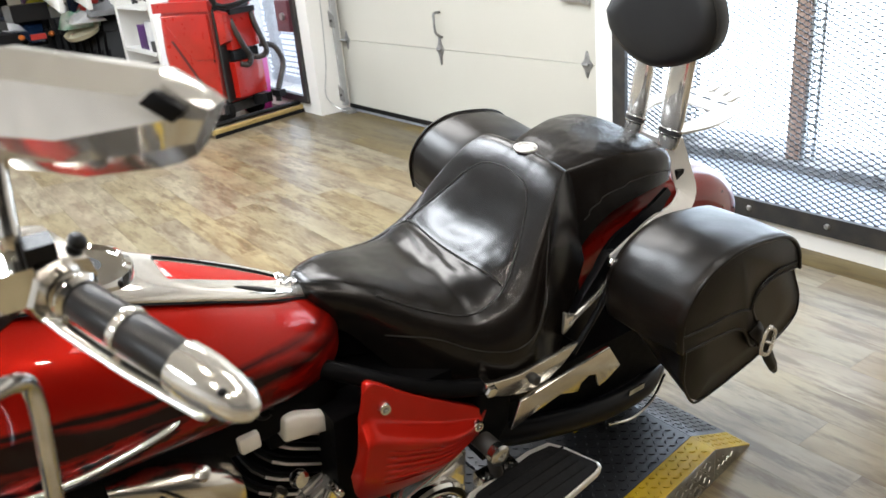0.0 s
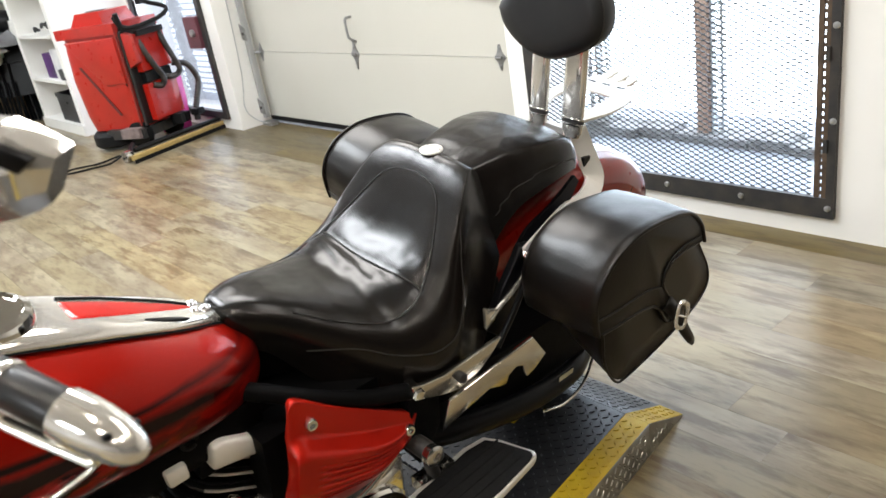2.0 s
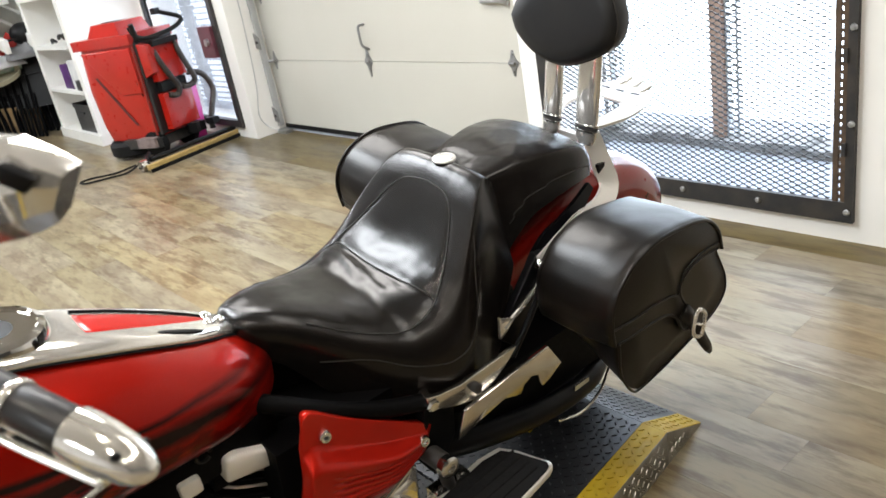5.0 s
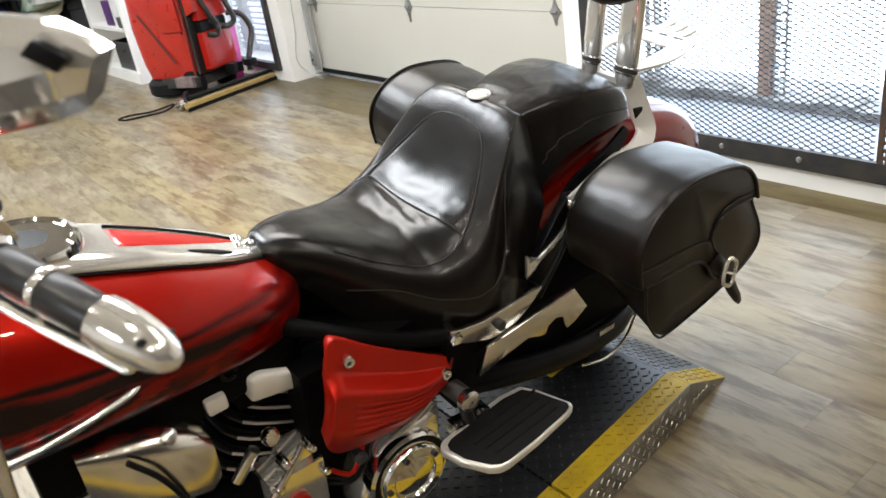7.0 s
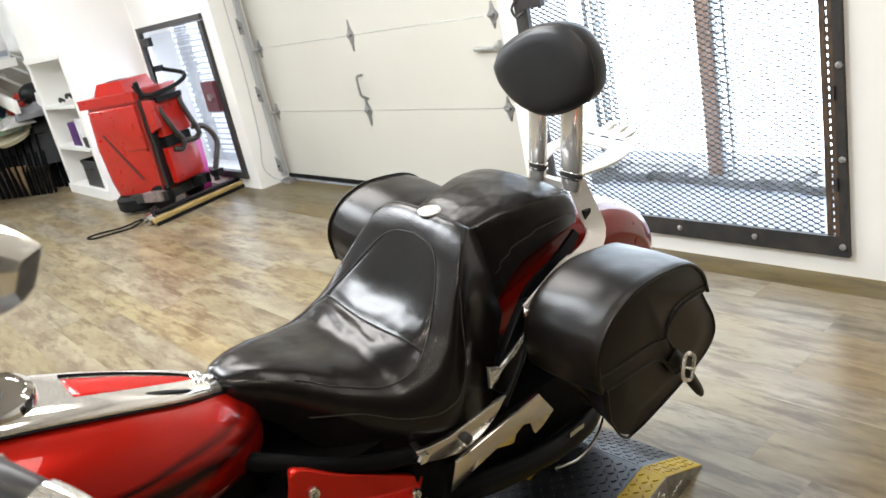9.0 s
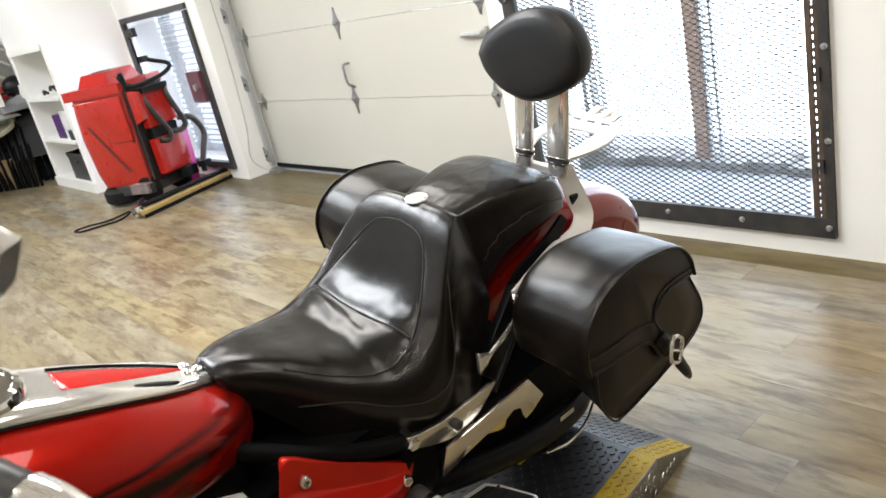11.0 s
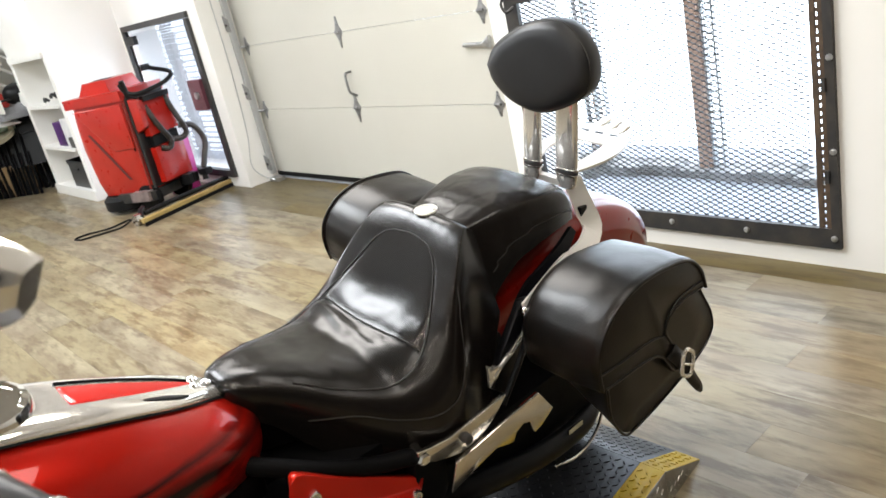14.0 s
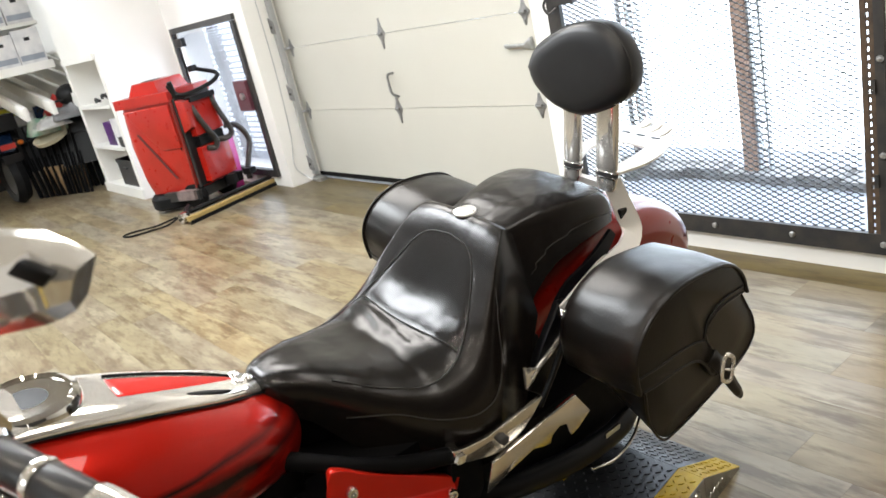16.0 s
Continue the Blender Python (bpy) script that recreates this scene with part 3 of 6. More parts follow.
tagged(net, "grey expanded-metal mesh", kind="stuff")
bm = bmesh.new()
random.seed(8)
for k in range(60):
    zz = 0.05 + 0.027 * k
    add_box(bm, (-6.98 + random.uniform(-0.02, 0.02), 3.62, zz), (-6.80 + random.uniform(-0.03, 0.03), 3.68, zz + 0.022))
structure("stone_pier", bevelled(bm, 0.004, seg=1), pier_pale, "pale rough stone pier outside the low window", "pier")
bm = bmesh.new()
for k in range(26):
    add_box(bm, (-9.3, 3.9, 0.08 + 0.06 * k), (-6.0, 3.93, 0.08 + 0.06 * k + 0.012))
day2 = glow("pale bluish outdoor light", (0.86, 0.91, 1.0), 1.25)
structure("backdrop", box((-9.6, 4.0, -0.5), (-4.25, 4.05, 4.0)), day2, "pale overcast light outside the low window", "backdrop")
structure("siding", bm, sill_pale, "pale siding lines seen through the window", "siding")

# ---------------------------------------------------------------- lift platform
plate_black = material("black diamond plate", (0.018, 0.019, 0.022), 0.38, 0.4, second=(0.03, 0.03, 0.033), scale=20, bump=0.1)
plate_yellow = material("worn yellow paint on diamond plate", (0.52, 0.36, 0.015), 0.5, 0.0, second=(0.42, 0.28, 0.015), scale=14, mix=0.5, bump=0.1, spec=0.2)
plate_bare = material("bare diamond plate steel", (0.42, 0.41, 0.38), 0.34, 0.9, second=(0.25, 0.24, 0.2), scale=18)
PY0, PYB, PYT = -1.3, 1.70, 1.895
PW = 0.78


def edge_x(y):
    return -0.073 + 0.142 * (1.70 - y)


def tread(bm, base, du, dv, n, count_u, count_v, pitch, length=0.024, width=0.007, high=0.0022):
    """Raised lozenges in two crossing directions on a sheet."""
    base, du, dv, n = Vector(base), Vector(du).normalized(), Vector(dv).normalized(), Vector(n).normalized()
    for i in range(count_u):
        for j in range(count_v):
            c = base + du * (pitch * (i + 0.5)) + dv * (pitch * (j + 0.5))
            d = (du + dv if (i + j) % 2 else du - dv).normalized()
            s = d.cross(n)
            q = [c - d * length / 2, c - s * width / 2, c + d * length / 2, c + s * width / 2]
            lowv = [bm.verts.new(p) for p in q]
            tops = [bm.verts.new(c + (p - c) * 0.6 + n * high) for p in q]
            bm.faces.new(tops)
            for a in range(4):
                bm.faces.new((lowv[a], lowv[(a + 1) % 4], tops[(a + 1) % 4], tops[a]))
    return bm


platform = thing("lift_platform", (0, 0, 0), "low black diamond-plate motorcycle lift with yellow edges", "lift platform")
JY = 1.198
for ya, yb, gap in ((PY0, JY - 0.004, 0), (JY + 0.004, PYB, 1)):
    top = [(edge_x(ya) - 0.075, ya), (edge_x(yb) - 0.075, yb), (edge_x(yb) - PW, yb), (edge_x(ya) - PW, ya)]
    part("deck_plate", slab([(x, y, 0.088) for x, y in top], (0, 0, 0.012), 0.002), plate_black, platform)
    yel = [(edge_x(ya), ya), (edge_x(yb), yb), (edge_x(yb) - 0.0745, yb), (edge_x(ya) - 0.0745, ya)]
    part("yellow_edge", slab([(x, y, 0.088) for x, y in yel], (0, 0, 0.0125), 0.002), plate_yellow, platform, "worn yellow painted edge")
    far_y = [(edge_x(ya) - PW - 0.0005, ya), (edge_x(yb) - PW - 0.0005, yb), (edge_x(yb) - PW - 0.075, yb), (edge_x(ya) - PW - 0.075, ya)]
    part("yellow_edge", slab([(x, y, 0.088) for x, y in far_y], (0, 0, 0.0125), 0.002), plate_yellow, platform, "worn yellow painted edge")
    part("side_plate", slab([(edge_x(ya) + 0.001, ya, 0.0), (edge_x(yb) + 0.001, yb, 0.0), (edge_x(yb) + 0.001, yb, 0.0985), (edge_x(ya) + 0.001, ya, 0.0985)], (-0.006, 0, 0), 0.001), plate_bare, platform, "bare steel side plate")
ramp_in = [(edge_x(PYB) - 0.075, PYB + 0.0006, 0.0995), (edge_x(PYT) - 0.075, PYT, 0.003), (edge_x(PYT) - PW, PYT, 0.003), (edge_x(PYB) - PW, PYB + 0.0006, 0.0995)]
part("ramp_plate", slab(ramp_in, (0, -0.004, -0.006), 0.001), plate_black, platform)
ramp_y = [(edge_x(PYB), PYB + 0.0006, 0.1), (edge_x(PYT), PYT, 0.0035), (edge_x(PYT) - 0.0745, PYT, 0.0035), (edge_x(PYB) - 0.0745, PYB + 0.0006, 0.1)]
part("yellow_edge", slab(ramp_y, (0, -0.004, -0.006), 0.001), plate_yellow, platform, "worn yellow painted ramp edge")
part("ramp_side", slab([(edge_x(PYB) + 0.001, PYB + 0.001, 0.0), (edge_x(PYT) + 0.001, PYT, 0.0), (edge_x(PYB) + 0.001, PYB + 0.001, 0.0985)], (-0.006, 0, 0)), plate_bare, platform)
inner = [(edge_x(ya) - 0.318, ya) for ya in (1.49, 1.58)] + [(edge_x(ya) - 0.338, ya) for ya in (1.58, 1.49)]
part("yellow_strip", slab([(x, y, 0.1004) for x, y in inner], (0, 0, 0.0012)), plate_yellow, platform, "short worn yellow painted strip on the deck")
d_edge = (-0.142, 1, 0)
bm = tread(bmesh.new(), (edge_x(0.2) - 0.68, 0.25, 0.1), (1, 0, 0), d_edge, (0, 0, 1), 27, 66, 0.022, length=0.018, width=0.0055, high=0.0026)
slope = Vector((0, PYT - PYB, -0.0965))
tread(bm, (edge_x(PYB) - 0.68, PYB + 0.004, 0.0997), (1, 0, 0), slope + Vector((-0.142 * 0.195, 0, 0)), slope.cross(Vector((-1, 0, 0))), 27, 9, 0.022, length=0.018, width=0.0055)
tagged(part("tread", bm, plate_black, platform, "raised diamond tread"), kind="stuff")
bm = tread(bmesh.new(), (edge_x(0.2) - 0.071, 0.2, 0.1005), (1, 0, 0), d_edge, (0, 0, 1), 3, 68, 0.022, length=0.018, width=0.006, high=0.0026)
tread(bm, (edge_x(PYB) - 0.071, PYB + 0.004, 0.1002), (1, 0, 0), slope + Vector((-0.142 * 0.195, 0, 0)), slope.cross(Vector((-1, 0, 0))), 3, 9, 0.022, length=0.018, width=0.006)
tagged(part("yellow_tread", bm, plate_yellow, platform, "raised diamond tread painted yellow"), kind="stuff")
bm = tread(bmesh.new(), (edge_x(0.2) + 0.0012, 0.2, 0.004), (0, 0, 1), d_edge, (1, 0.142, 0), 4, 68, 0.022, length=0.018, width=0.006, high=0.003)
for k, nz_ in enumerate((3, 3, 2, 2, 1, 1)):
    tread(bm, (edge_x(PYB + 0.022 * k) + 0.0012, PYB + 0.006 + 0.022 * k, 0.004), (0, 0, 1), d_edge, (1, 0.142, 0), nz_, 1, 0.022, length=0.018, width=0.006, high=0.003)
tagged(part("side_tread", bm, plate_bare, platform, "raised diamond tread of bare steel"), kind="stuff")

# ---------------------------------------------------------------- motorcycle, leaning on its stand to its left
LEAN_B = 10.0
bike = thing("motorcycle", (-0.425, 0, 0.1), "red cruiser motorcycle with black leather saddle, leaning on its stand", "motorcycle", ry=LEAN_B)


def tank_paint():
    m = material("airbrushed red tank paint", (0.36, 0.008, 0.003), 0.33, 0.5, coat=0.45, spec=0.05, scale=5, mix=0.3)
    nt = m.node_tree
    n, link = nt.nodes, nt.links.new
    b = n["Principled BSDF"]
    old = b.inputs["Base Color"].links[0].from_socket
    tc = n.new("ShaderNodeTexCoord")
    sep = n.new("ShaderNodeSeparateXYZ")
    link(tc.outputs["Object"], sep.inputs[0])
    # dark smoke band that runs along the flank and thins towards the saddle
    warp = n.new("ShaderNodeTexNoise")
    warp.inputs["Scale"].default_value, warp.inputs["Detail"].default_value = 9.0, 5
    mp = n.new("ShaderNodeMapping")
    mp.inputs["Scale"].default_value = (1, 0.55, 1.6)
    link(tc.outputs["Object"], mp.inputs[0])
    link(mp.outputs[0], warp.inputs["Vector"])

    def math_node(op, a, c=None, k=None):
        x = n.new("ShaderNodeMath")
        x.operation = op
        link(a, x.inputs[0]) if not isinstance(a, float) else None
        if c is not None:
            link(c, x.inputs[1])
        if k is not None:
            x.inputs[1].default_value = k
        return x.outputs[0]

    slope_ = math_node("MULTIPLY", sep.outputs["Y"], k=0.155)
    line = math_node("ADD", sep.outputs["Z"], slope_)

    def band(centre, half, strength, wob):
        w_ = math_node("MULTIPLY", math_node("SUBTRACT", warp.outputs["Fac"], k=0.5), k=wob)
        d = math_node("ABSOLUTE", math_node("SUBTRACT", math_node("ADD", line, w_), k=centre))
        r = n.new("ShaderNodeMapRange")
        r.inputs[1].default_value, r.inputs[2].default_value, r.inputs[3].default_value, r.inputs[4].default_value = 0.0, half, strength, 0.0
        link(d, r.inputs[0])
        return r.outputs[0]

    speck = n.new("ShaderNodeTexNoise")
    speck.inputs["Scale"].default_value, speck.inputs["Detail"].default_value = 30.0, 5
    link(mp.outputs[0], speck.inputs["Vector"])
    spots, low_ = n.new("ShaderNodeMapRange"), n.new("ShaderNodeMapRange")
    for k, val in zip((1, 2, 3, 4), (0.43, 0.52, 0.30, 1.0)):
        spots.inputs[k].default_value = val
    for k, val in zip((1, 2, 3, 4), (0.815, 0.765, 0.0, 1.0)):
        low_.inputs[k].default_value = val
    link(speck.outputs["Fac"], spots.inputs[0])
    link(math_node("ADD", line, math_node("MULTIPLY", math_node("SUBTRACT", warp.outputs["Fac"], k=0.5), k=0.10)), low_.inputs[0])
    both = math_node("MAXIMUM", math_node("MAXIMUM", band(0.818, 0.010, 1.3, 0.02), band(0.790, 0.026, 1.9, 0.05)), math_node("MULTIPLY", spots.outputs[0], low_.outputs[0]))
    clip = n.new("ShaderNodeMapRange")
    fade_ = n.new("ShaderNodeMapRange")
    for k, val in zip((1, 2, 3, 4), (0.42, 0.76, 1.0, 0.45)):
        fade_.inputs[k].default_value = val
    link(sep.outputs["Y"], fade_.inputs[0])
    link(math_node("MULTIPLY", both, fade_.outputs[0]), clip.inputs[0])
    mx = n.new("ShaderNodeMix")
    mx.data_type = "RGBA"
    link(clip.outputs[0], mx.inputs[0])
    link(old, mx.inputs[6])
    mx.inputs[7].default_value = (0.012, 0.003, 0.004, 1)
    link(mx.outputs[2], b.inputs["Base Color"])
    return m


tank_red = tank_paint()

# tank: rows of v, half width, top, bottom
TANK = [(-0.16, 0.05, 0.88, 0.76), (-0.10, 0.11, 0.92, 0.70), (0.05, 0.165, 0.925, 0.645), (0.25, 0.197, 0.905, 0.612), (0.42, 0.196, 0.865, 0.605), (0.55, 0.182, 0.815, 0.596), (0.66, 0.161, 0.765, 0.586), (0.720, 0.143, 0.736, 0.586), (0.757, 0.123, 0.717, 0.592), (0.782, 0.101, 0.701, 0.601), (0.800, 0.074, 0.686, 0.616), (0.810, 0.045, 0.671, 0.632), (0.815, 0.014, 0.657, 0.646)]
rings = []
for k in range(81):
    v = -0.16 + 0.975 * (1 - (1 - k / 80) ** 1.9)
    w, top, bot = table(v, TANK)
    mid = bot + (top - bot) * 0.42
    ring = []
    for a in range(36):
        t = 2 * math.pi * a / 36
        c, s = math.cos(t), math.sin(t)
        pw = 2.5 if s > 0 else 3.4
        r = (abs(c) ** pw + abs(s) ** pw) ** (-1 / pw)
        ring.append((w * r * c, v, mid + (top - mid if s > 0 else mid - bot) * r * s))
    rings.append(ring)
tank = part("fuel_tank", loft(rings), tank_red, bike, "red fuel tank with dark airbrushed flames")


def tank_top(v, a):
    w, top, bot = table(v, TANK)
    mid = bot + (top - bot) * 0.42
    q = min(0.98, abs(a) / max(w, 1e-3))
    return mid + (top - mid) * (1 - q**2.5) ** 0.4


def console_sheet(v0, v1, half, lift, n=26, m=24):
    rows = []
    for i in range(n + 1):
        v = v0 + (v1 - v0) * i / n
        hw = half(v)
        rows.append([(hw * (2 * j / m - 1), v, tank_top(v, 0.7 * hw * (2 * j / m - 1)) + lift * (1 - abs(2 * j / m - 1) ** 8) + 0.001) for j in range(m + 1)])
    return rows


def console_half(v):
    return table(v, [(-0.05, 0.06), (0.15, 0.088), (0.35, 0.09), (0.5, 0.084), (0.62, 0.07), (0.70, 0.055), (0.765, 0.028)])[0]


console = part("console", grid_surface(console_sheet(-0.05, 0.76, console_half, 0.012)), bright_chrome, bike, "chrome tank console")
sol = console.modifiers.new("thick", "SOLIDIFY")
sol.thickness, sol.offset = 0.006, 0.0
part("console_gasket", grid_surface(console_sheet(-0.055, 0.772, lambda v: console_half(v) + 0.006, 0.004)), black_paint, bike, "black rubber gasket")


def ridge_rows():
    rows = []
    for i in range(19):
        v = 0.535 + 0.19 * i / 18
        hw = table(v, [(0.535, 0.042), (0.62, 0.034), (0.70, 0.016), (0.725, 0.006)])[0]
        base = tank_top(v, 0) + 0.012
        rows.append([(hw * s, v, base + 0.003 * (1 - s * s) + 0.003) for s in (-1, -0.6, -0.2, 0.2, 0.6, 1)])
    return rows


ins = part("console_insert", grid_surface(ridge_rows()), red_paint, console, "red painted console insert")
sol = ins.modifiers.new("thick", "SOLIDIFY")
sol.thickness = 0.004
part("insert_rim", tube([(p[0][0] - 0.002, p[0][1], p[0][2] + 0.002) for p in ridge_rows()], 0.003, 8), gloss_black, console, "thin dark rim")
oval = [(0.046 + 0.006 * math.sin(t), 0.668 + 0.036 * math.cos(t)) for t in (2 * math.pi * k / 24 for k in range(24))]
part("console_recess", slab([(x, v, tank_top(v, 0.7 * x) + 0.0135) for x, v in oval], (0, 0, 0.0035), 0.001), gloss_black, console, "dark oval recess")
gz = tank_top(0.36, 0)
gauge = part("speedometer", lathe([(0.078, -0.03), (0.077, 0.004), (0.073, 0.014), (0.064, 0.018), (0.060, 0.013)], (0, 0.42, gz - 0.012), (0, 0.12, 1), 40), chrome, bike, "round chrome speedometer housing")
part("gauge_glass", lathe([(0.060, 0.0125), (0.001, 0.0135)], (0, 0.42, gz - 0.012), (0, 0.12, 1), 40), gloss_black, gauge, "dark gauge face")
for (bx, by) in ((0.012, 0.728), (-0.016, 0.735), (0.0, 0.752)):
    part("console_screw", lathe([(0.010, 0), (0.010, 0.006), (0.006, 0.010), (0.001, 0.0105)], (bx, by, tank_top(by, bx) + 0.011), (0, 0.3, 1), 14), chrome, bike, "chrome console screw")
part("tank_trim", tube(curve_points([(0.186, 0.10, 0.700), (0.203, 0.22, 0.688), (0.205, 0.33, 0.682), (0.199, 0.42, 0.690), (0.188, 0.475, 0.696)], 24), [0.004] + [0.010] * 22 + [0.008, 0.003], 10, 0.6), alloy, bike, "bright tank side trim")

# ---- rider saddle: rows of v, half width, centre height, dish, skirt bottom
SEAT = [(0.757, 0.030, 0.728, 0.000, 0.690), (0.775, 0.055, 0.740, 0.001, 0.668), (0.82, 0.085, 0.742, 0.003, 0.638), (0.88, 0.128, 0.729, 0.006, 0.565), (0.95, 0.180, 0.708, 0.010, 0.512), (1.02, 0.224, 0.692, 0.014, 0.476), (1.06, 0.238, 0.695, 0.017, 0.460),
        (1.09, 0.243, 0.703, 0.018, 0.452), (1.12, 0.241, 0.716, 0.018, 0.448), (1.15, 0.232, 0.734, 0.018, 0.448), (1.20, 0.200, 0.783, 0.014, 0.460), (1.245, 0.167, 0.833, 0.008, 0.510), (1.275, 0.145, 0.857, 0.002, 0.572), (1.30, 0.130, 0.859, 0.0, 0.62), (1.33, 0.115, 0.835, 0.0, 0.66)]


def panel_half(v):
    """Half width of the stitched centre panel."""
    return table(v, [(0.84, 0.074), (0.90, 0.112), (0.96, 0.147), (1.02, 0.171), (1.07, 0.177), (1.10, 0.171), (1.15, 0.147), (1.19, 0.120), (1.215, 0.100), (1.232, 0.080), (1.243, 0.048), (1.247, 0.02)])[0]


# the skirt stands out behind the rider's thighs
FLARE = [(0.75, 0.0), (1.05, 0.0), (1.12, 0.004), (1.20, 0.022), (1.26, 0.048), (1.32, 0.054), (1.40, 0.036), (1.50, 0.018), (1.60, 0.008), (1.70, 0.0)]


def seat_ring(v, rows, n=40):
    w, top, dish, bot = table(v, rows)
    ring = []
    for k in range(n + 1):
        s = 2 * k / n - 1           # -1 .. 1 across
        a = abs(s)
        flat, drop = table(v, [(0.75, 0.73, 0.030), (1.10, 0.73, 0.030), (1.20, 0.84, 0.016), (1.27, 0.88, 0.010), (1.34, 0.88, 0.010)]) if rows is SEAT else (0.84, 0.014)
        if a < 0.62:
            q = a / 0.62
            x = flat * w * q
            h = top - dish * (1 - q * q) - drop * q**3.4 * (w / 0.2)
        else:
            q = (a - 0.62) / 0.38
            ang = q * math.pi / 2
            x = flat * w + (1 - flat) * w * math.sin(min(ang * 1.6, math.pi / 2)) - 0.03 * w * q * q
            shoulder = top - drop * (w / 0.2)
            h = shoulder - (shoulder - bot) * (0.22 * q + 0.78 * q**1.7)
            x += table(v, FLARE)[0] * q**2.2
        if rows is SEAT and v < 1.25:
            edge = panel_half(v) if v > 0.84 else 0.06
            fade = min(1, max(0, (v - 0.86) / 0.06))
            h -= 0.0035 * fade * min(1, max(0, (1.245 - v) / 0.05)) * math.exp(-(((x - edge) / 0.009) ** 2))
            if x < edge:
                crease = 1.097 + 0.012 * (x / 0.16) ** 2
                h -= 0.0040 * math.exp(-(((v - crease) / 0.012) ** 2))
                h += 0.003 * math.exp(-(((v - crease - 0.035) / 0.024) ** 2)) + 0.003 * math.exp(-(((v - crease + 0.035) / 0.025) ** 2))
                side = x if s > 0 else -x
                h += 0.0042 * noise.noise(Vector((side * 11 + 1.7, v * 42 + side * 9, 3))) * math.exp(-(((v - crease + 0.028) / 0.032) ** 2)) * (1 - (x / edge) ** 4)
                h += 0.0030 * noise.noise(Vector((side * 8, v * 30 - side * 7, 8))) * math.exp(-(((v - crease - 0.04) / 0.035) ** 2)) * (1 - (x / edge) ** 4)
        ring.append((math.copysign(x, s), v, h))
    return ring


rows = [seat_ring(0.757 + (1.33 - 0.757) * k / 130, SEAT, 100) for k in range(131)]
rows = [[(a, v, h + 0.0011 * noise.noise(Vector((a * 14, v * 20, 7))) + 0.0005 * noise.noise(Vector((a * 48, v * 40, 2)))) for a, v, h in r] for r in rows]
bm = grid_surface(rows)
saddle = part("rider_saddle", bm, leather, bike, "stitched black leather rider saddle", auto=70)


def on_seat(v, a, rows=SEAT, lift=0.0012):
    ring = seat_ring(v, rows, 80)
    x = min(ring, key=lambda p: abs(p[0] - a) + (10 if (p[0] * a < 0) else 0) + (0 if p[2] > table(v, rows)[3] + 0.06 else 1))
    return (x[0], v, x[2] + lift)


def on_seat_smooth(v, a, rows=SEAT, lift=0.0012):
    ring = seat_ring(v, rows, 80)
    for p, q in zip(ring, ring[1:]):
        if p[0] <= a <= q[0] and q[0] > p[0]:
            t = (a - p[0]) / (q[0] - p[0])
            return (a, v, p[2] + (q[2] - p[2]) * t + lift)
    return on_seat(v, a, rows, lift)


def seam(pairs, parent, name="seam", rad=0.0016, rows=SEAT, n=40):
    pts = [on_seat_smooth(p.y, p.x, rows) for p in curve_points([(a, v, 0) for v, a in pairs], n)]
    return part(name, tube(pts, rad, 6), thread, parent)


for s in (-1, 1):
    seam([(v, s * panel_half(v)) for v in (0.87, 0.92, 0.97, 1.02, 1.07, 1.11, 1.15, 1.18, 1.20, 1.22, 1.235, 1.243)] + [(1.248, 0.0)], saddle, rad=0.0013, n=80)
seam([(1.109, -0.16), (1.100, -0.08), (1.097, 0.0), (1.100, 0.08), (1.109, 0.16)], saddle, rad=0.0018)


def skirt_seam(points):
    pts = []
    for p in curve_points([(v, h, 0) for v, h in points], 40):
        ring = seat_ring(p.x, SEAT, 120)
        q = min((r for r in ring if r[0] > 0.6 * table(p.x, SEAT)[0]), key=lambda r: abs(r[2] - p.y))
        pts.append((q[0] + 0.0012, p.x, p.y))
    return part("seam", tube(pts, 0.0013, 6), thread, saddle)


skirt_seam([(0.87, 0.638), (0.944, 0.630), (1.00, 0.604), (1.057, 0.588), (1.10, 0.585), (1.14, 0.600), (1.172, 0.645), (1.193, 0.716), (1.215, 0.775)])

# ---- pillion
PILL = [(1.255, 0.100, 0.800, 0.0, 0.575), (1.28, 0.098, 0.834, 0.0, 0.600), (1.33, 0.104, 0.840, 0.001, 0.690), (1.40, 0.120, 0.854, 0.002, 0.738), (1.46, 0.136, 0.858, 0.002, 0.756), (1.53, 0.148, 0.855, 0.002, 0.766), (1.585, 0.142, 0.845, 0.001, 0.764), (1.615, 0.128, 0.824, 0.0, 0.754), (1.640, 0.102, 0.788, 0.0, 0.735), (1.655, 0.06, 0.745, 0.0, 0.720)]
rows = [seat_ring(1.255 + 0.400 * k / 110, PILL, 90) for k in range(111)]
rows = [[(a, v, h + 0.0016 * noise.noise(Vector((a * 16, v * 22, 1))) + 0.0007 * noise.noise(Vector((a * 60, v * 45, 4)))) for a, v, h in r] for r in rows]
pillion = part("pillion_seat", grid_surface(rows), leather, bike, "black leather passenger seat", auto=70)
for sd in (-1, 1):
    pts = []
    for p in curve_points([(1.345, 0.735, 0), (1.37, 0.760, 0), (1.42, 0.784, 0), (1.50, 0.800, 0), (1.56, 0.796, 0), (1.61, 0.780, 0)], 36):
        ring = seat_ring(p.x, PILL, 120)
        q = min((r for r in ring if r[0] > 0.6 * table(p.x, PILL)[0]), key=lambda r: abs(r[2] - p.y))
        pts.append((sd * (q[0] + 0.001), p.x, q[2]))
    part("seam", tube(pts, 0.0013, 6), thread, pillion)
badge_m = material("silver badge", (0.78, 0.77, 0.74), 0.4, 0.3, second=(0.5, 0.48, 0.45), scale=90, mix=0.6)
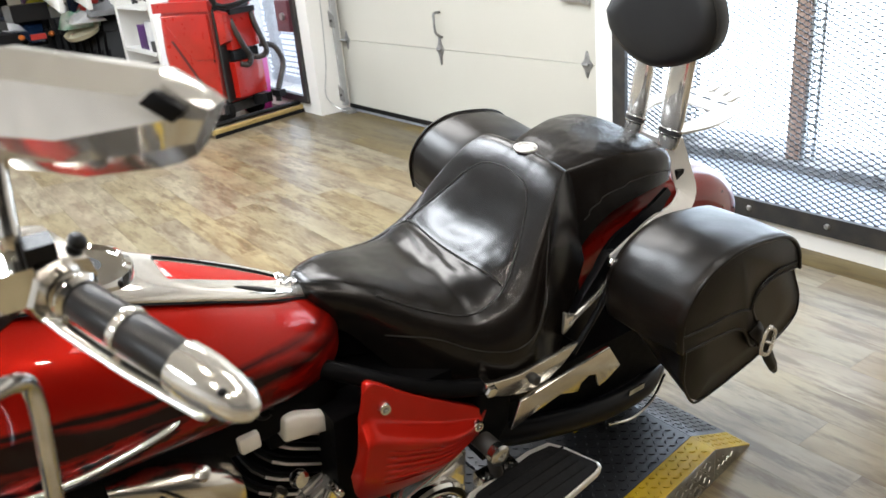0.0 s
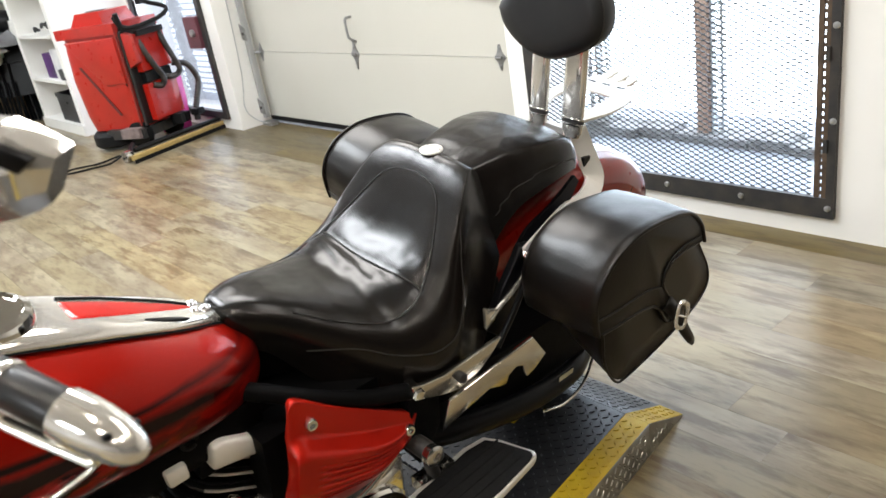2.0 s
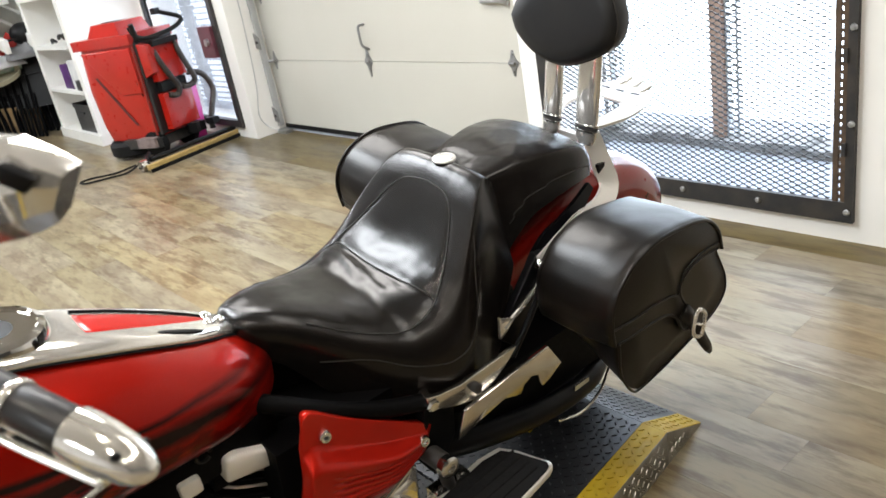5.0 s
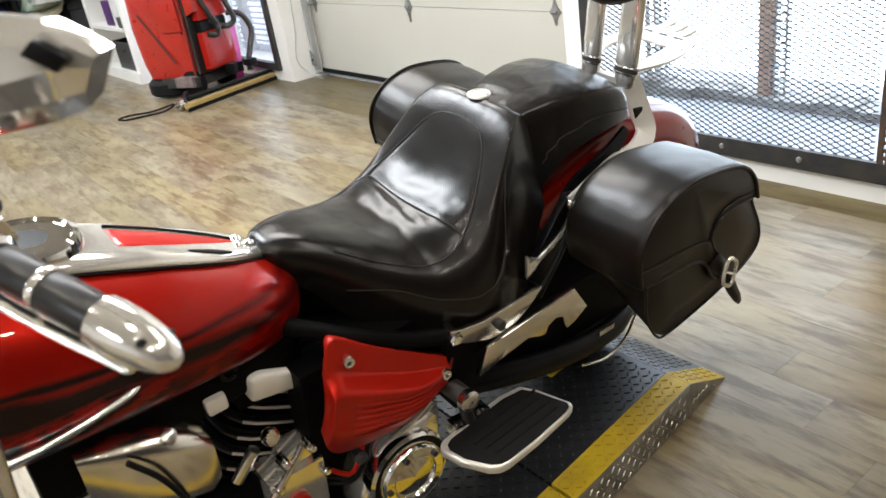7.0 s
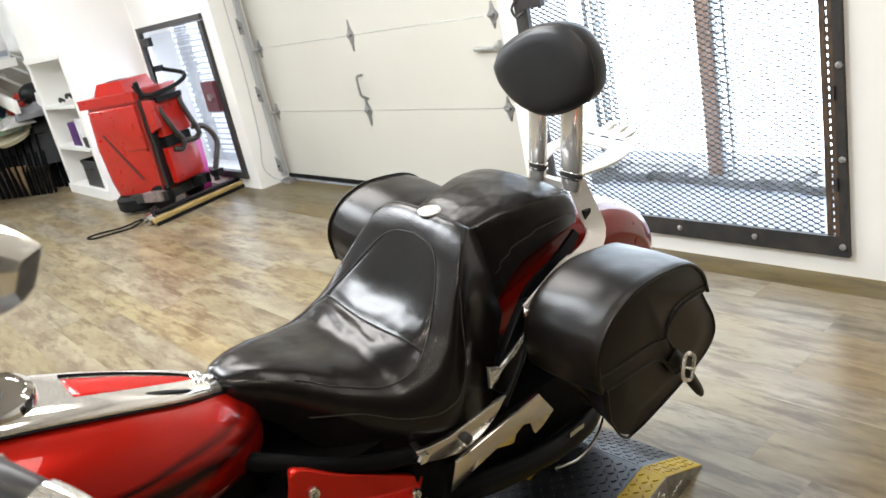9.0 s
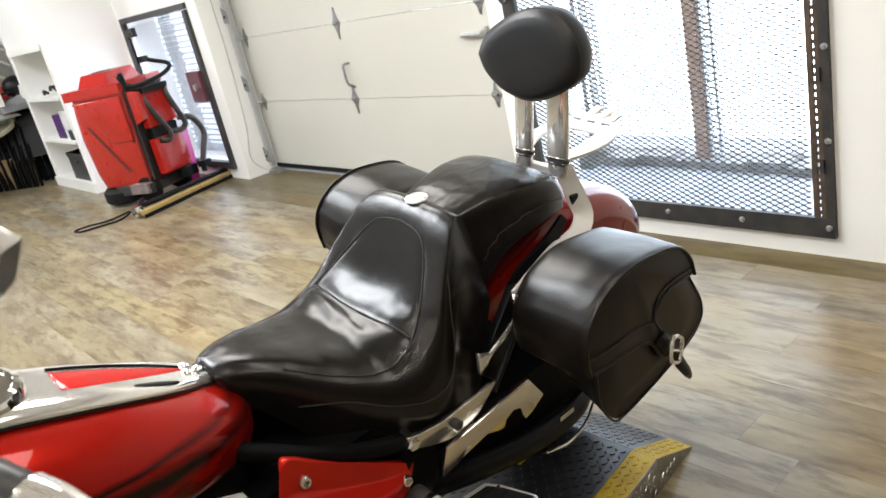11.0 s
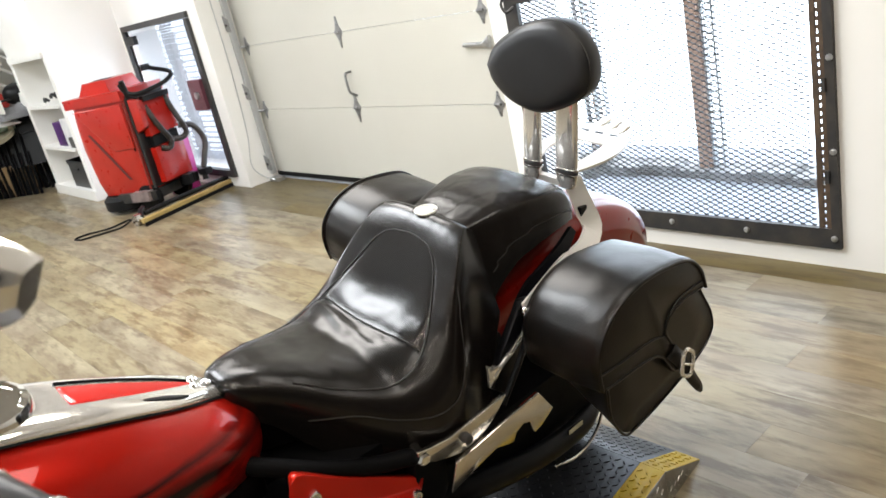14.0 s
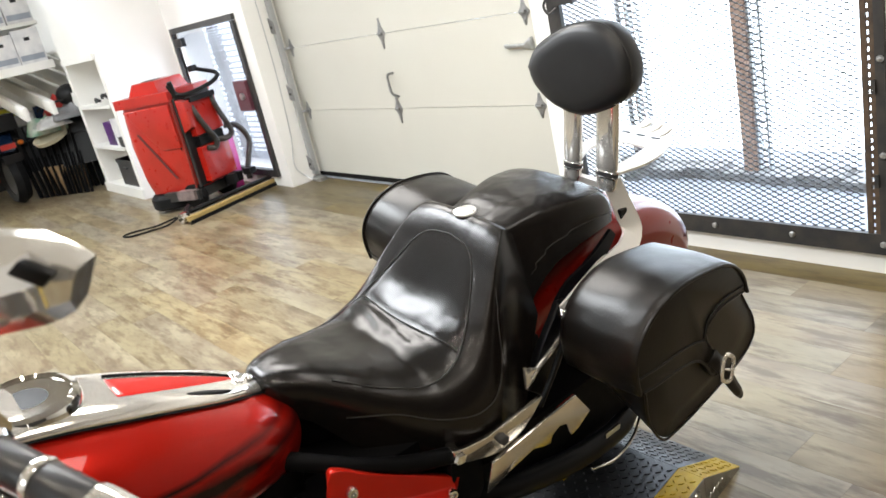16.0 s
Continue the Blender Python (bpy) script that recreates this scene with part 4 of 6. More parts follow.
bz = max(seat_ring(1.296, PILL)[20][2], seat_ring(1.296, SEAT)[20][2])
badge = part("badge", lathe([(0.025, 0.0), (0.025, 0.003), (0.022, 0.0042), (0.0165, 0.0040), (0.0160, 0.0028), (0.001, 0.0028)], (0.0, 1.296, bz + 0.0005), (0, -0.05, 1), 30), badge_m, pillion, "round silver badge")
for k in range(9):
    ang = math.pi * (0.12 + 0.095 * k)
    c, s_ = math.cos(ang), math.sin(ang)
    part("badge_bar", slab([(0.0178 * c - 0.0012 * s_, 1.296 + 0.0178 * s_ + 0.0012 * c, bz + 0.0044), (0.0178 * c + 0.0012 * s_, 1.296 + 0.0178 * s_ - 0.0012 * c, bz + 0.0044), (0.0212 * c + 0.0012 * s_, 1.296 + 0.0212 * s_ - 0.0012 * c, bz + 0.0044), (0.0212 * c - 0.0012 * s_, 1.296 + 0.0212 * s_ + 0.0012 * c, bz + 0.0044)], (0, 0, 0.0008)), thread, badge)

# ---- rear fender
rings = []
FEN = [(1.22, 0.60, 0.10), (1.35, 0.668, 0.115), (1.50, 0.722, 0.120), (1.62, 0.742, 0.120), (1.74, 0.724, 0.116), (1.86, 0.696, 0.108), (1.95, 0.650, 0.095), (2.01, 0.590, 0.082), (2.045, 0.530, 0.066), (2.055, 0.47, 0.05)]
for k in range(41):
    v = 1.22 + (2.055 - 1.22) * (k / 40)
    h, w = table(v, FEN)
    ring = []
    for j in range(25):
        t = math.pi * j / 24
        c, s = math.cos(t), math.sin(t)
        drop = 0.15 if j in (0, 24) else 0
        ring.append((w * math.copysign(abs(c) ** 0.6, c), v - 0.10 * (1 - s) * max(0, (v - 1.7)), h - 0.085 * (1 - abs(s) ** 0.8) - drop))
    rings.append(ring)
fender = part("rear_fender", grid_surface(rings), shaded_fender_red, bike, "glossy red rear fender")
sol = fender.modifiers.new("thick", "SOLIDIFY")
sol.thickness = 0.004

# ---- rear wheel and swing arm, mostly hidden
tyre = part("rear_wheel", lathe([(0.22, -0.06), (0.29, -0.08), (0.325, -0.05), (0.335, 0.0), (0.325, 0.05), (0.29, 0.08), (0.22, 0.06), (0.22, -0.06)], (0, 1.66, 0.335), (1, 0, 0), 48, False), rubber, bike, "black rear tyre")
part("rim", lathe([(0.05, -0.05), (0.21, -0.05), (0.222, -0.062), (0.222, 0.062), (0.21, 0.05), (0.05, 0.05)], (0, 1.66, 0.335), (1, 0, 0), 40), gloss_black, tyre)
tyre = part("front_wheel", lathe([(0.23, -0.045), (0.29, -0.065), (0.325, -0.04), (0.335, 0.0), (0.325, 0.04), (0.29, 0.065), (0.23, 0.045), (0.23, -0.045)], (0, -0.62, 0.335), (1, 0.0, 0), 48, False), rubber, bike, "black front tyre")
part("rim", lathe([(0.04, -0.04), (0.22, -0.04), (0.232, -0.05), (0.232, 0.05), (0.22, 0.04), (0.04, 0.04)], (0, -0.62, 0.335), (1, 0, 0), 40), alloy, tyre)
for s in (-0.11, 0.11):
    part("fork_leg", tube([(s, -0.62, 0.335), (s, -0.25, 0.93)], [0.03, 0.026], 14), chrome, bike, "chrome fork leg")
part("front_fender", grid_surface([[(0.085 * math.cos(math.pi * j / 12), -0.62 + 0.365 * math.cos(t) * (0.93 + 0.07 * math.sin(math.pi * j / 12)), 0.335 + 0.365 * math.sin(t) * (0.90 + 0.10 * math.sin(math.pi * j / 12))) for j in range(13)] for t in (0.1 + 2.7 * k / 24 for k in range(25))]), red_paint, bike, "glossy red front fender")
part("swing_arm", tube([(0.14, 1.05, 0.36), (0.15, 1.66, 0.34)], 0.035, 12, 0.8), black_paint, bike)
part("swing_arm", tube([(-0.14, 1.05, 0.36), (-0.15, 1.66, 0.34)], 0.035, 12, 0.8), black_paint, bike)

# ---- saddlebags
BAG_BODY = [(1.310, 0.60), (1.300, 0.66), (1.310, 0.728), (1.36, 0.768), (1.45, 0.780), (1.55, 0.762), (1.606, 0.715), (1.652, 0.650), (1.689, 0.592), (1.697, 0.541), (1.650, 0.501), (1.53, 0.466), (1.408, 0.446), (1.366, 0.457), (1.324, 0.525)]
BAG_LID = [(1.288, 0.622), (1.279, 0.660), (1.277, 0.700), (1.293, 0.741), (1.336, 0.779), (1.406, 0.798), (1.500, 0.791), (1.565, 0.773), (1.611, 0.733), (1.636, 0.682)]
BAG_FLAP = [(1.298, 0.620), (1.340, 0.616), (1.391, 0.614), (1.440, 0.609), (1.470, 0.599), (1.495, 0.578), (1.520, 0.540), (1.540, 0.528), (1.552, 0.545), (1.540, 0.575), (1.512, 0.612), (1.494, 0.645), (1.506, 0.674), (1.550, 0.690), (1.620, 0.688)]


def mirrored(p, s):
    return (p[0] * s, p[1], p[2])


def saddlebag(s):
    """s = 1: the left bag, -1: the right one."""
    bag = part("saddlebag", bmesh.new(), bag_leather, bike, "black leather throw-over saddlebag with a steel buckle")

    def shifted(a, v, h):
        q = (0.455 - a) / 0.18          # 0 at the outer face, 1 towards the wheel
        return mirrored((a, v + 0.014 * q, h - 0.021 * q), s)

    cv, ch = 1.49, 0.61
    dense = curve_points([(v, h, 0) for v, h in BAG_BODY + BAG_BODY[:1]], 90)[:-1]
    rings = []
    for a, k in ((0.272, 0.93), (0.278, 0.97), (0.30, 0.985), (0.37, 0.990), (0.432, 0.985), (0.443, 0.972), (0.4485, 0.950), (0.4488, 0.60), (0.4488, 0.10)):
        q = (0.455 - a) / 0.18
        rings.append([shifted(a, cv + (p.x - cv) * k * (1 - 0.10 * q * max(0.0, 0.66 - p.y) / 0.2), 0.78 - (0.78 - ch - (p.y - ch) * k) * (1 - 0.26 * q)) for p in dense])
    shell = loft(rings)
    bmesh.ops.recalc_face_normals(shell, faces=shell.faces)
    for f in shell.faces:
        f.smooth = True
    shell.to_mesh(bag.data)
    shell.free()
    # welt round the outer face of the body
    part("welt", tube([shifted(0.4475, cv + (p.x - cv) * 0.968, ch + (p.y - ch) * 0.968) for p in dense + dense[:1]], 0.0028, 8), bag_leather, bag)
    # lid: wraps front, top and back, and ends in a piped edge
    lid = curve_points([(v, h, 0) for v, h in BAG_LID], 72)
    rings = []
    for j in range(15):
        a = 0.262 + (0.4535 - 0.262) * j / 14
        crown = 0.004 * math.sin(math.pi * j / 14)
        row = []
        for i, p in enumerate(lid):
            d = (lid[min(i + 1, 72)] - lid[max(i - 1, 0)]).normalized()
            lift = crown + 0.0016 * noise.noise(Vector((a * 22, i * 0.13, 2.0 * s))) + 0.0007 * noise.noise(Vector((a * 60, i * 0.5, 5.0)))
            if j == 0:
                lift -= 0.006
            row.append(shifted(a, p.x - d.y * lift, p.y + d.x * lift))
        rings.append(row)
    rings.append([mirrored((0.4575, p.x + (cv - p.x) * 0.018, p.y + (ch - p.y) * 0.018), s) for p in lid])
    top = part("lid", grid_surface(rings), bag_leather, bag, "folded leather lid", auto=60)
    sol = top.modifiers.new("thick", "SOLIDIFY")
    sol.thickness, sol.offset = 0.005, -1.0 if s < 0 else 1.0
    part("piping", tube([mirrored((0.4565, p.x, p.y), s) for p in lid], 0.0042, 10), bag_leather, bag)
    # stitched hem along the lid's front and back edges
    for i in (5, 69):
        part("hem_seam", tube([shifted(0.268 + 0.184 * j / 10, lid[i].x + (-0.0042 if i == 5 else 0.0042), lid[i].y) for j in range(11)], 0.0011, 6), thread, bag)
    # flap on the outer face, waved lower edge with a tongue that ends in the strap
    inner = [(p.x + (cv - p.x) * 0.022, p.y + (ch - p.y) * 0.022) for p in lid[::2]]
    wave = [(p.x, p.y) for p in curve_points([(v, h, 0) for v, h in BAG_FLAP], 56)]
    flap = part("flap", slab([mirrored((0.4500, v, h), s) for v, h in inner + wave[::-1]], (0.0065 * s, 0, 0), 0.0018, 2), bag_leather, bag, "overhanging leather flap with a waved edge")
    part("flap_edge", tube([mirrored((0.4555, v, h), s) for v, h in wave], 0.0034, 8), bag_leather, flap)
    line = curve_points([(1.283, 0.660, 0), (1.342, 0.655, 0), (1.411, 0.654, 0), (1.455, 0.649, 0), (1.484, 0.640, 0), (1.490, 0.650, 0), (1.502, 0.684, 0), (1.548, 0.704, 0), (1.618, 0.703, 0)], 44)
    part("flap_seam", tube([mirrored((0.4572, p.x, p.y), s) for p in line], 0.0023, 8), bag_leather, flap)
    # strap and buckle
    strap = [(0.459, 1.512, 0.590), (0.466, 1.530, 0.566), (0.472, 1.545, 0.540), (0.480, 1.562, 0.505), (0.486, 1.578, 0.478), (0.488, 1.588, 0.462)]
    wide = (0.017, 0.016, 0.015, 0.013, 0.011, 0.006)
    rows = [[mirrored((a + (0.002 if j == 1 else 0), v + (j - 1) * w * 0.80, h + (j - 1) * w * 0.55), s) for j in range(3)] for (a, v, h), w in zip(strap, wide)]
    st = part("strap", grid_surface(rows), bag_leather, bag, "leather buckle strap")
    sol = st.modifiers.new("thick", "SOLIDIFY")
    sol.thickness, sol.offset = 0.005, 0.0
    loop = []
    for k in range(25):
        t = 2 * math.pi * k / 24
        x, y = math.copysign(abs(math.cos(t)) ** 0.6, math.cos(t)), math.copysign(abs(math.sin(t)) ** 0.6, math.sin(t))
        loop.append((0.481, 1.539 + 0.019 * x + 0.003 * y, 0.556 - 0.012 * x + 0.031 * y))
    part("buckle", tube([mirrored(p, s) for p in loop], 0.0050, 8), bright_chrome, bag, "polished steel buckle")
    part("buckle_pin", tube([mirrored(p, s) for p in ((0.485, 1.520, 0.567), (0.489, 1.539, 0.556), (0.485, 1.559, 0.544))], 0.003, 6), bright_chrome, bag)
    return bag


saddlebag(1)
saddlebag(-1).location = (0, 0.040, -0.038)

# ---- backrest: plates, posts, pad and rack
sissy = part("sissy_bar", box((-0.062, 1.682, 0.788), (0.078, 1.700, 0.804), 0.006), satin_chrome, bike, "chrome passenger backrest frame")


def ribbon(path, half, normal_hint, thick):
    """A flat bar with rounded bends along path; half: half width by point."""
    pts = curve_points(path, 30)
    rows = []
    for i, p in enumerate(pts):
        d = (pts[min(i + 1, 30)] - pts[max(i - 1, 0)]).normalized()
        n = Vector(normal_hint)
        n = (n - d * n.dot(d)).normalized()
        w = d.cross(n)
        hw = half[0] + (half[1] - half[0]) * i / 30 if len(half) == 2 else table(i / 30, [(k / (len(half) - 1), h) for k, h in enumerate(half)])[0]
        rows.append([p - w * hw - n * thick / 2, p + w * hw - n * thick / 2, p + w * hw + n * thick / 2, p - w * hw + n * thick / 2])
    return bevelled(loft(rows), 0.0015, seg=1)


for s in (1, -1):
    path = [(0.060 * s, 1.692, 0.825), (0.072 * s, 1.701, 0.785), (0.095 * s, 1.706, 0.735), (0.122 * s, 1.698, 0.690), (0.150 * s, 1.630, 0.672), (0.180 * s, 1.519, 0.686), (0.215 * s, 1.416, 0.696), (0.240 * s, 1.322, 0.702)]
    part("side_plate", ribbon(path, [0.022, 0.024, 0.026, 0.029, 0.029, 0.025, 0.020, 0.009], (1.0 * s, -0.3, 0.25), 0.007), satin_chrome, sissy, "chrome side plate")
    pc_a, pw_ = (0.060, 0.031) if s > 0 else (-0.043, 0.026)

    def post_ring(v, h, k):
        return [(pc_a + pw_ * k * math.copysign(abs(math.cos(t)) ** 0.75, math.cos(t)), v + 0.013 * k * math.copysign(abs(math.sin(t)) ** 0.9, math.sin(t)), h) for t in (2 * math.pi * j / 28 for j in range(28))]

    part("post", loft([post_ring(*p) for p in ((1.683, 0.790, 0.7), (1.684, 0.806, 0.92), (1.687, 0.87, 1.0), (1.690, 0.95, 1.0), (1.694, 1.04, 0.95))]), bright_chrome, sissy, "chrome backrest post")
    for h0, h1, grow, metal in ((0.821, 0.826, 1.08, chrome), (0.826, 0.834, 1.03, dark_steel), (0.834, 0.839, 1.08, chrome)):
        part("band", loft([post_ring(1.685, h0, grow - 0.03), post_ring(1.685, h0 + 0.001, grow), post_ring(1.685, h1 - 0.001, grow), post_ring(1.685, h1, grow - 0.03)]), metal, sissy)
    part("bracket_bolt", lathe([(0.010, 0), (0.010, 0.010), (0.007, 0.014), (0.001, 0.015)], (0.252 * s, 1.309, 0.705), (s, -0.2, 0.3), 14), chrome, sissy, "chrome bracket bolt")
    # Flush black slab that paints a dark reflection onto the chrome plate.
    part("reflection_patch", box((0.098 * s - 0.008, 1.686, 0.722), (0.098 * s + 0.002, 1.708, 0.744), 0.003), gloss_black, sissy)
PAD = [(-0.153, 1.065), (-0.138, 1.096), (-0.106, 1.126), (-0.035, 1.165), (0.031, 1.180), (0.085, 1.172), (0.128, 1.134), (0.148, 1.085), (0.140, 1.038), (0.096, 1.002), (0.014, 0.972), (-0.066, 0.982), (-0.129, 1.022)]
dense = curve_points([(a, 0, h) for a, h in PAD + PAD[:1]], 56)[:-1]
pc = Vector((-0.012, 0, 1.072))
rings = []
for v, k in ((1.640, 0.05), (1.640, 0.35), (1.6405, 0.62), (1.643, 0.82), (1.650, 0.93), (1.661, 0.985), (1.676, 1.0), (1.698, 0.99), (1.712, 0.95), (1.718, 0.82), (1.718, 0.1)):
    rings.append([(pc.x + (p.x - pc.x) * k, v + 0.05 * (p.z - pc.z) * k, pc.z + (p.z - pc.z) * k) for p in dense])
pad = part("backrest_pad", loft(rings), pad_vinyl, sissy, "black vinyl backrest pad")
part("pad_seam", tube([(pc.x + (p.x - pc.x) * 0.99, 1.664 + 0.05 * (p.z - pc.z), pc.z + (p.z - pc.z) * 0.99) for p in dense + dense[:1]], 0.0022, 6), thread, pad)
# luggage rack
rack = part("luggage_rack", ribbon([(0.060, 1.705, 0.826), (0.082, 1.765, 0.836), (0.080, 1.830, 0.840), (0.058, 1.905, 0.841)], [0.018, 0.024, 0.025, 0.024], (0.05, 0, 1), 0.006), satin_chrome, bike, "chrome luggage rack")
part("rack_bar", ribbon([(-0.060, 1.705, 0.826), (-0.082, 1.765, 0.836), (-0.082, 1.830, 0.840), (-0.074, 1.905, 0.841)], [0.014, 0.020, 0.022, 0.022], (-0.05, 0, 1), 0.006), satin_chrome, rack)
part("rack_plate", slab([(-0.094, 1.850, 0.838), (0.096, 1.838, 0.838), (0.080, 1.890, 0.838), (0.056, 1.928, 0.838), (0.012, 1.962, 0.838), (-0.048, 1.974, 0.838), (-0.078, 1.950, 0.838)], (0, 0, 0.006), 0.002), satin_chrome, rack)
for a, v in ((-0.050, 1.968), (-0.012, 1.962), (0.026, 1.944)):
    part("rack_finger", ribbon([(a, v - 0.02, 0.843), (a + 0.002, v, 0.845), (a + 0.004, v + 0.016, 0.850), (a + 0.005, v + 0.030, 0.848)], [0.010, 0.012, 0.012, 0.007], (0, 0, 1), 0.007), satin_chrome, rack)
for a in (-0.055, -0.010, 0.035):
    part("rack_slot", box((a - 0.012, 1.900, 0.8435), (a + 0.012, 1.909, 0.8452), 0.0006), gloss_black, rack, "dark slot in the rack plate")

# ---- frame rails, bolts and brackets on the left side
part("seat_rail", tube(curve_points([(0.08, 0.70, 0.63), (0.15, 0.76, 0.625), (0.20, 0.84, 0.592), (0.215, 0.93, 0.548), (0.235, 1.01, 0.528)], 20), 0.017, 12), black_paint, bike, "black frame rail")
part("seat_pan", slab([(-0.045, 0.775, 0.575), (0.045, 0.775, 0.575), (0.09, 0.88, 0.575), (0.14, 0.98, 0.575), (0.16, 1.22, 0.575), (-0.16, 1.22, 0.575), (-0.14, 0.98, 0.575), (-0.09, 0.88, 0.575)], (0, 0, 0.085), 0.006), black_paint, bike, "black seat pan under the saddle")
part("rail_bolt", lathe([(0.014, -0.03), (0.014, 0.010), (0.010, 0.014), (0.001, 0.0145)], (0.252, 1.012, 0.534), (1, -0.15, 0), 6), chrome, bike, "chrome bolt")
part("rail_bolt", lathe([(0.011, -0.02), (0.011, 0.008), (0.006, 0.012), (0.001, 0.0125)], (0.262, 1.118, 0.513), (1, 0, 0), 12), dark_steel, bike)


def side_slab(points, a, thick, mat, parent, name, label="", bevel=0.002):
    return part(name, slab([(a, v, h) for v, h in points], (-thick, 0, 0), bevel), mat, parent, label)


strut = side_slab([(1.000, 0.553), (1.030, 0.545), (1.082, 0.536), (1.156, 0.540), (1.238, 0.545), (1.205, 0.512), (1.139, 0.474), (1.094, 0.486), (1.040, 0.505), (1.004, 0.527)], 0.258, 0.012, soft_chrome, bike, "fender_strut", "chrome fender strut")
cover = side_slab([(1.082, 0.478), (1.200, 0.490), (1.324, 0.502), (1.368, 0.436), (1.330, 0.412), (1.308, 0.406), (1.300, 0.420), (1.294, 0.444), (1.272, 0.452), (1.250, 0.442), (1.243, 0.424), (1.225, 0.428), (1.192, 0.441), (1.130, 0.430), (1.063, 0.414)], 0.268, 0.010, soft_chrome, bike, "belt_guard", "chrome belt guard plate")
side_slab([(1.00, 0.528), (1.075, 0.512), (1.075, 0.41), (1.04, 0.36), (0.995, 0.42)], 0.245, 0.03, black_paint, bike, "pivot_bracket", "black pivot bracket", 0.004)
part("guard_tube", tube(curve_points([(0.20, 1.05, 0.352), (0.225, 1.18, 0.326), (0.235, 1.34, 0.292), (0.225, 1.50, 0.268), (0.20, 1.62, 0.272)], 24), [0.024] * 20 + [0.024, 0.022, 0.019, 0.015, 0.008], 14, 1.3), gloss_black, bike, "gloss black lower belt guard")
part("guard_lip", tube(curve_points([(0.225, 1.42, 0.205), (0.228, 1.50, 0.185), (0.22, 1.58, 0.20), (0.20, 1.64, 0.235)], 14), 0.004, 8), alloy, bike, "bright guard edge")
part("reflector", box((0.246, 1.440, 0.300), (0.251, 1.490, 0.314), 0.002), alloy, bike, "small silver tag")
side_slab([(1.224, 0.606), (1.234, 0.598), (1.262, 0.586), (1.252, 0.562), (1.226, 0.548)], 0.226, 0.010, bright_chrome, bike, "shock_cover", "chrome shock cover", 0.004)
side_slab([(1.245, 0.53), (1.275, 0.60), (1.345, 0.695), (1.375, 0.69), (1.345, 0.60), (1.29, 0.49)], 0.215, 0.02, gloss_black, bike, "bag_stay", "black saddlebag stay", 0.004)
# Added black panel that darkens the lower fender flank, where shade falls.
side_slab([(1.19, 0.50), (1.36, 0.50), (1.35, 0.585), (1.29, 0.640), (1.24, 0.640), (1.19, 0.60)], 0.142, 0.012, black_paint, bike, "fender_shade_panel", "black panel added over the shaded lower fender", 0.003)
part("bag_stay_tube", tube(curve_points([(0.235, 1.25, 0.50), (0.24, 1.31, 0.60), (0.245, 1.34, 0.70)], 12), 0.007, 8), gloss_black, bike)

part("bag_bracket", ribbon([(0.150, 1.590, 0.742), (0.160, 1.530, 0.708), (0.166, 1.480, 0.688), (0.170, 1.425, 0.670), (0.178, 1.380, 0.640), (0.185, 1.350, 0.590)], [0.010, 0.018, 0.022, 0.024, 0.024, 0.022], (1, 0, 0.3), 0.010), gloss_black, bike, "black saddlebag bracket")
part("stay_edge", tube(curve_points([(0.232, 1.345, 0.690), (0.217, 1.380, 0.660), (0.217, 1.355, 0.632), (0.219, 1.311, 0.603), (0.222, 1.262, 0.582), (0.224, 1.240, 0.570)], 20), 0.0055, 8), bright_chrome, bike, "thin chrome stay")

# ---- red side cover with ribs
top_c = curve_points([(0.744, 0.590, 0), (0.755, 0.630, 0), (0.772, 0.646, 0), (0.800, 0.629, 0), (0.840, 0.595, 0), (0.928, 0.531, 0), (1.014, 0.476, 0)], 60)
bot_c = curve_points([(0.724, 0.465, 0), (0.727, 0.428, 0), (0.742, 0.402, 0), (0.770, 0.388, 0), (0.830, 0.376, 0), (0.910, 0.376, 0), (0.996, 0.422, 0)], 60)
rows = []
for i in range(61):
    u = i / 60
    t, b_ = top_c[i], bot_c[i]
    row = []
    for j in range(141):
        q = j / 140
        step_ = min(1, max(0, (q - 0.23) / 0.17))
        step_ = step_ * step_ * (3 - 2 * step_)
        a = 0.232 + 0.008 * min(1, q / 0.23) + 0.030 * step_ - 0.008 * max(0, (q - 0.42) / 0.58) - 0.024 * max(0, (q - 0.70) / 0.30) ** 1.6
        ends = max(0, 1 - min(1, u / 0.16, (1 - u) / 0.22)) ** 2
        a += ((0.232 + 0.010 * math.sin(math.pi * q) if u < 0.5 else 0.246) - a) * ends
        if 0.46 < q < 0.78:
            groove = max(0.0, math.cos(2 * math.pi * (q - 0.46) / 0.064)) ** 2
            a -= 0.0080 * groove * min(1, max(0, (u - 0.46) / 0.12))
        row.append((a, t.x + (b_.x - t.x) * q, t.y + (b_.y - t.y) * q))
    rows.append(row)
scover = part("side_cover", grid_surface(rows), cover_red, bike, "metallic red ribbed side cover", auto=60)
sol = scover.modifiers.new("thick", "SOLIDIFY")
sol.thickness, sol.offset = 0.02, -1.0
for a, v, h in ((0.240, 0.790, 0.594), (0.250, 0.988, 0.455)):
    bl = part("cover_bolt", lathe([(0.012, -0.01), (0.012, 0.004), (0.0095, 0.009), (0.006, 0.009), (0.0055, 0.003), (0.001, 0.003)], (a, v, h), (1, -0.1, 0.15), 16), alloy, scover, "steel cover bolt")
side_slab([(0.70, 0.52), (0.76, 0.62), (0.99, 0.46), (0.96, 0.42), (0.82, 0.37), (0.72, 0.42)], -0.235, 0.02, cover_red, bike, "side_cover", "metallic red side cover")

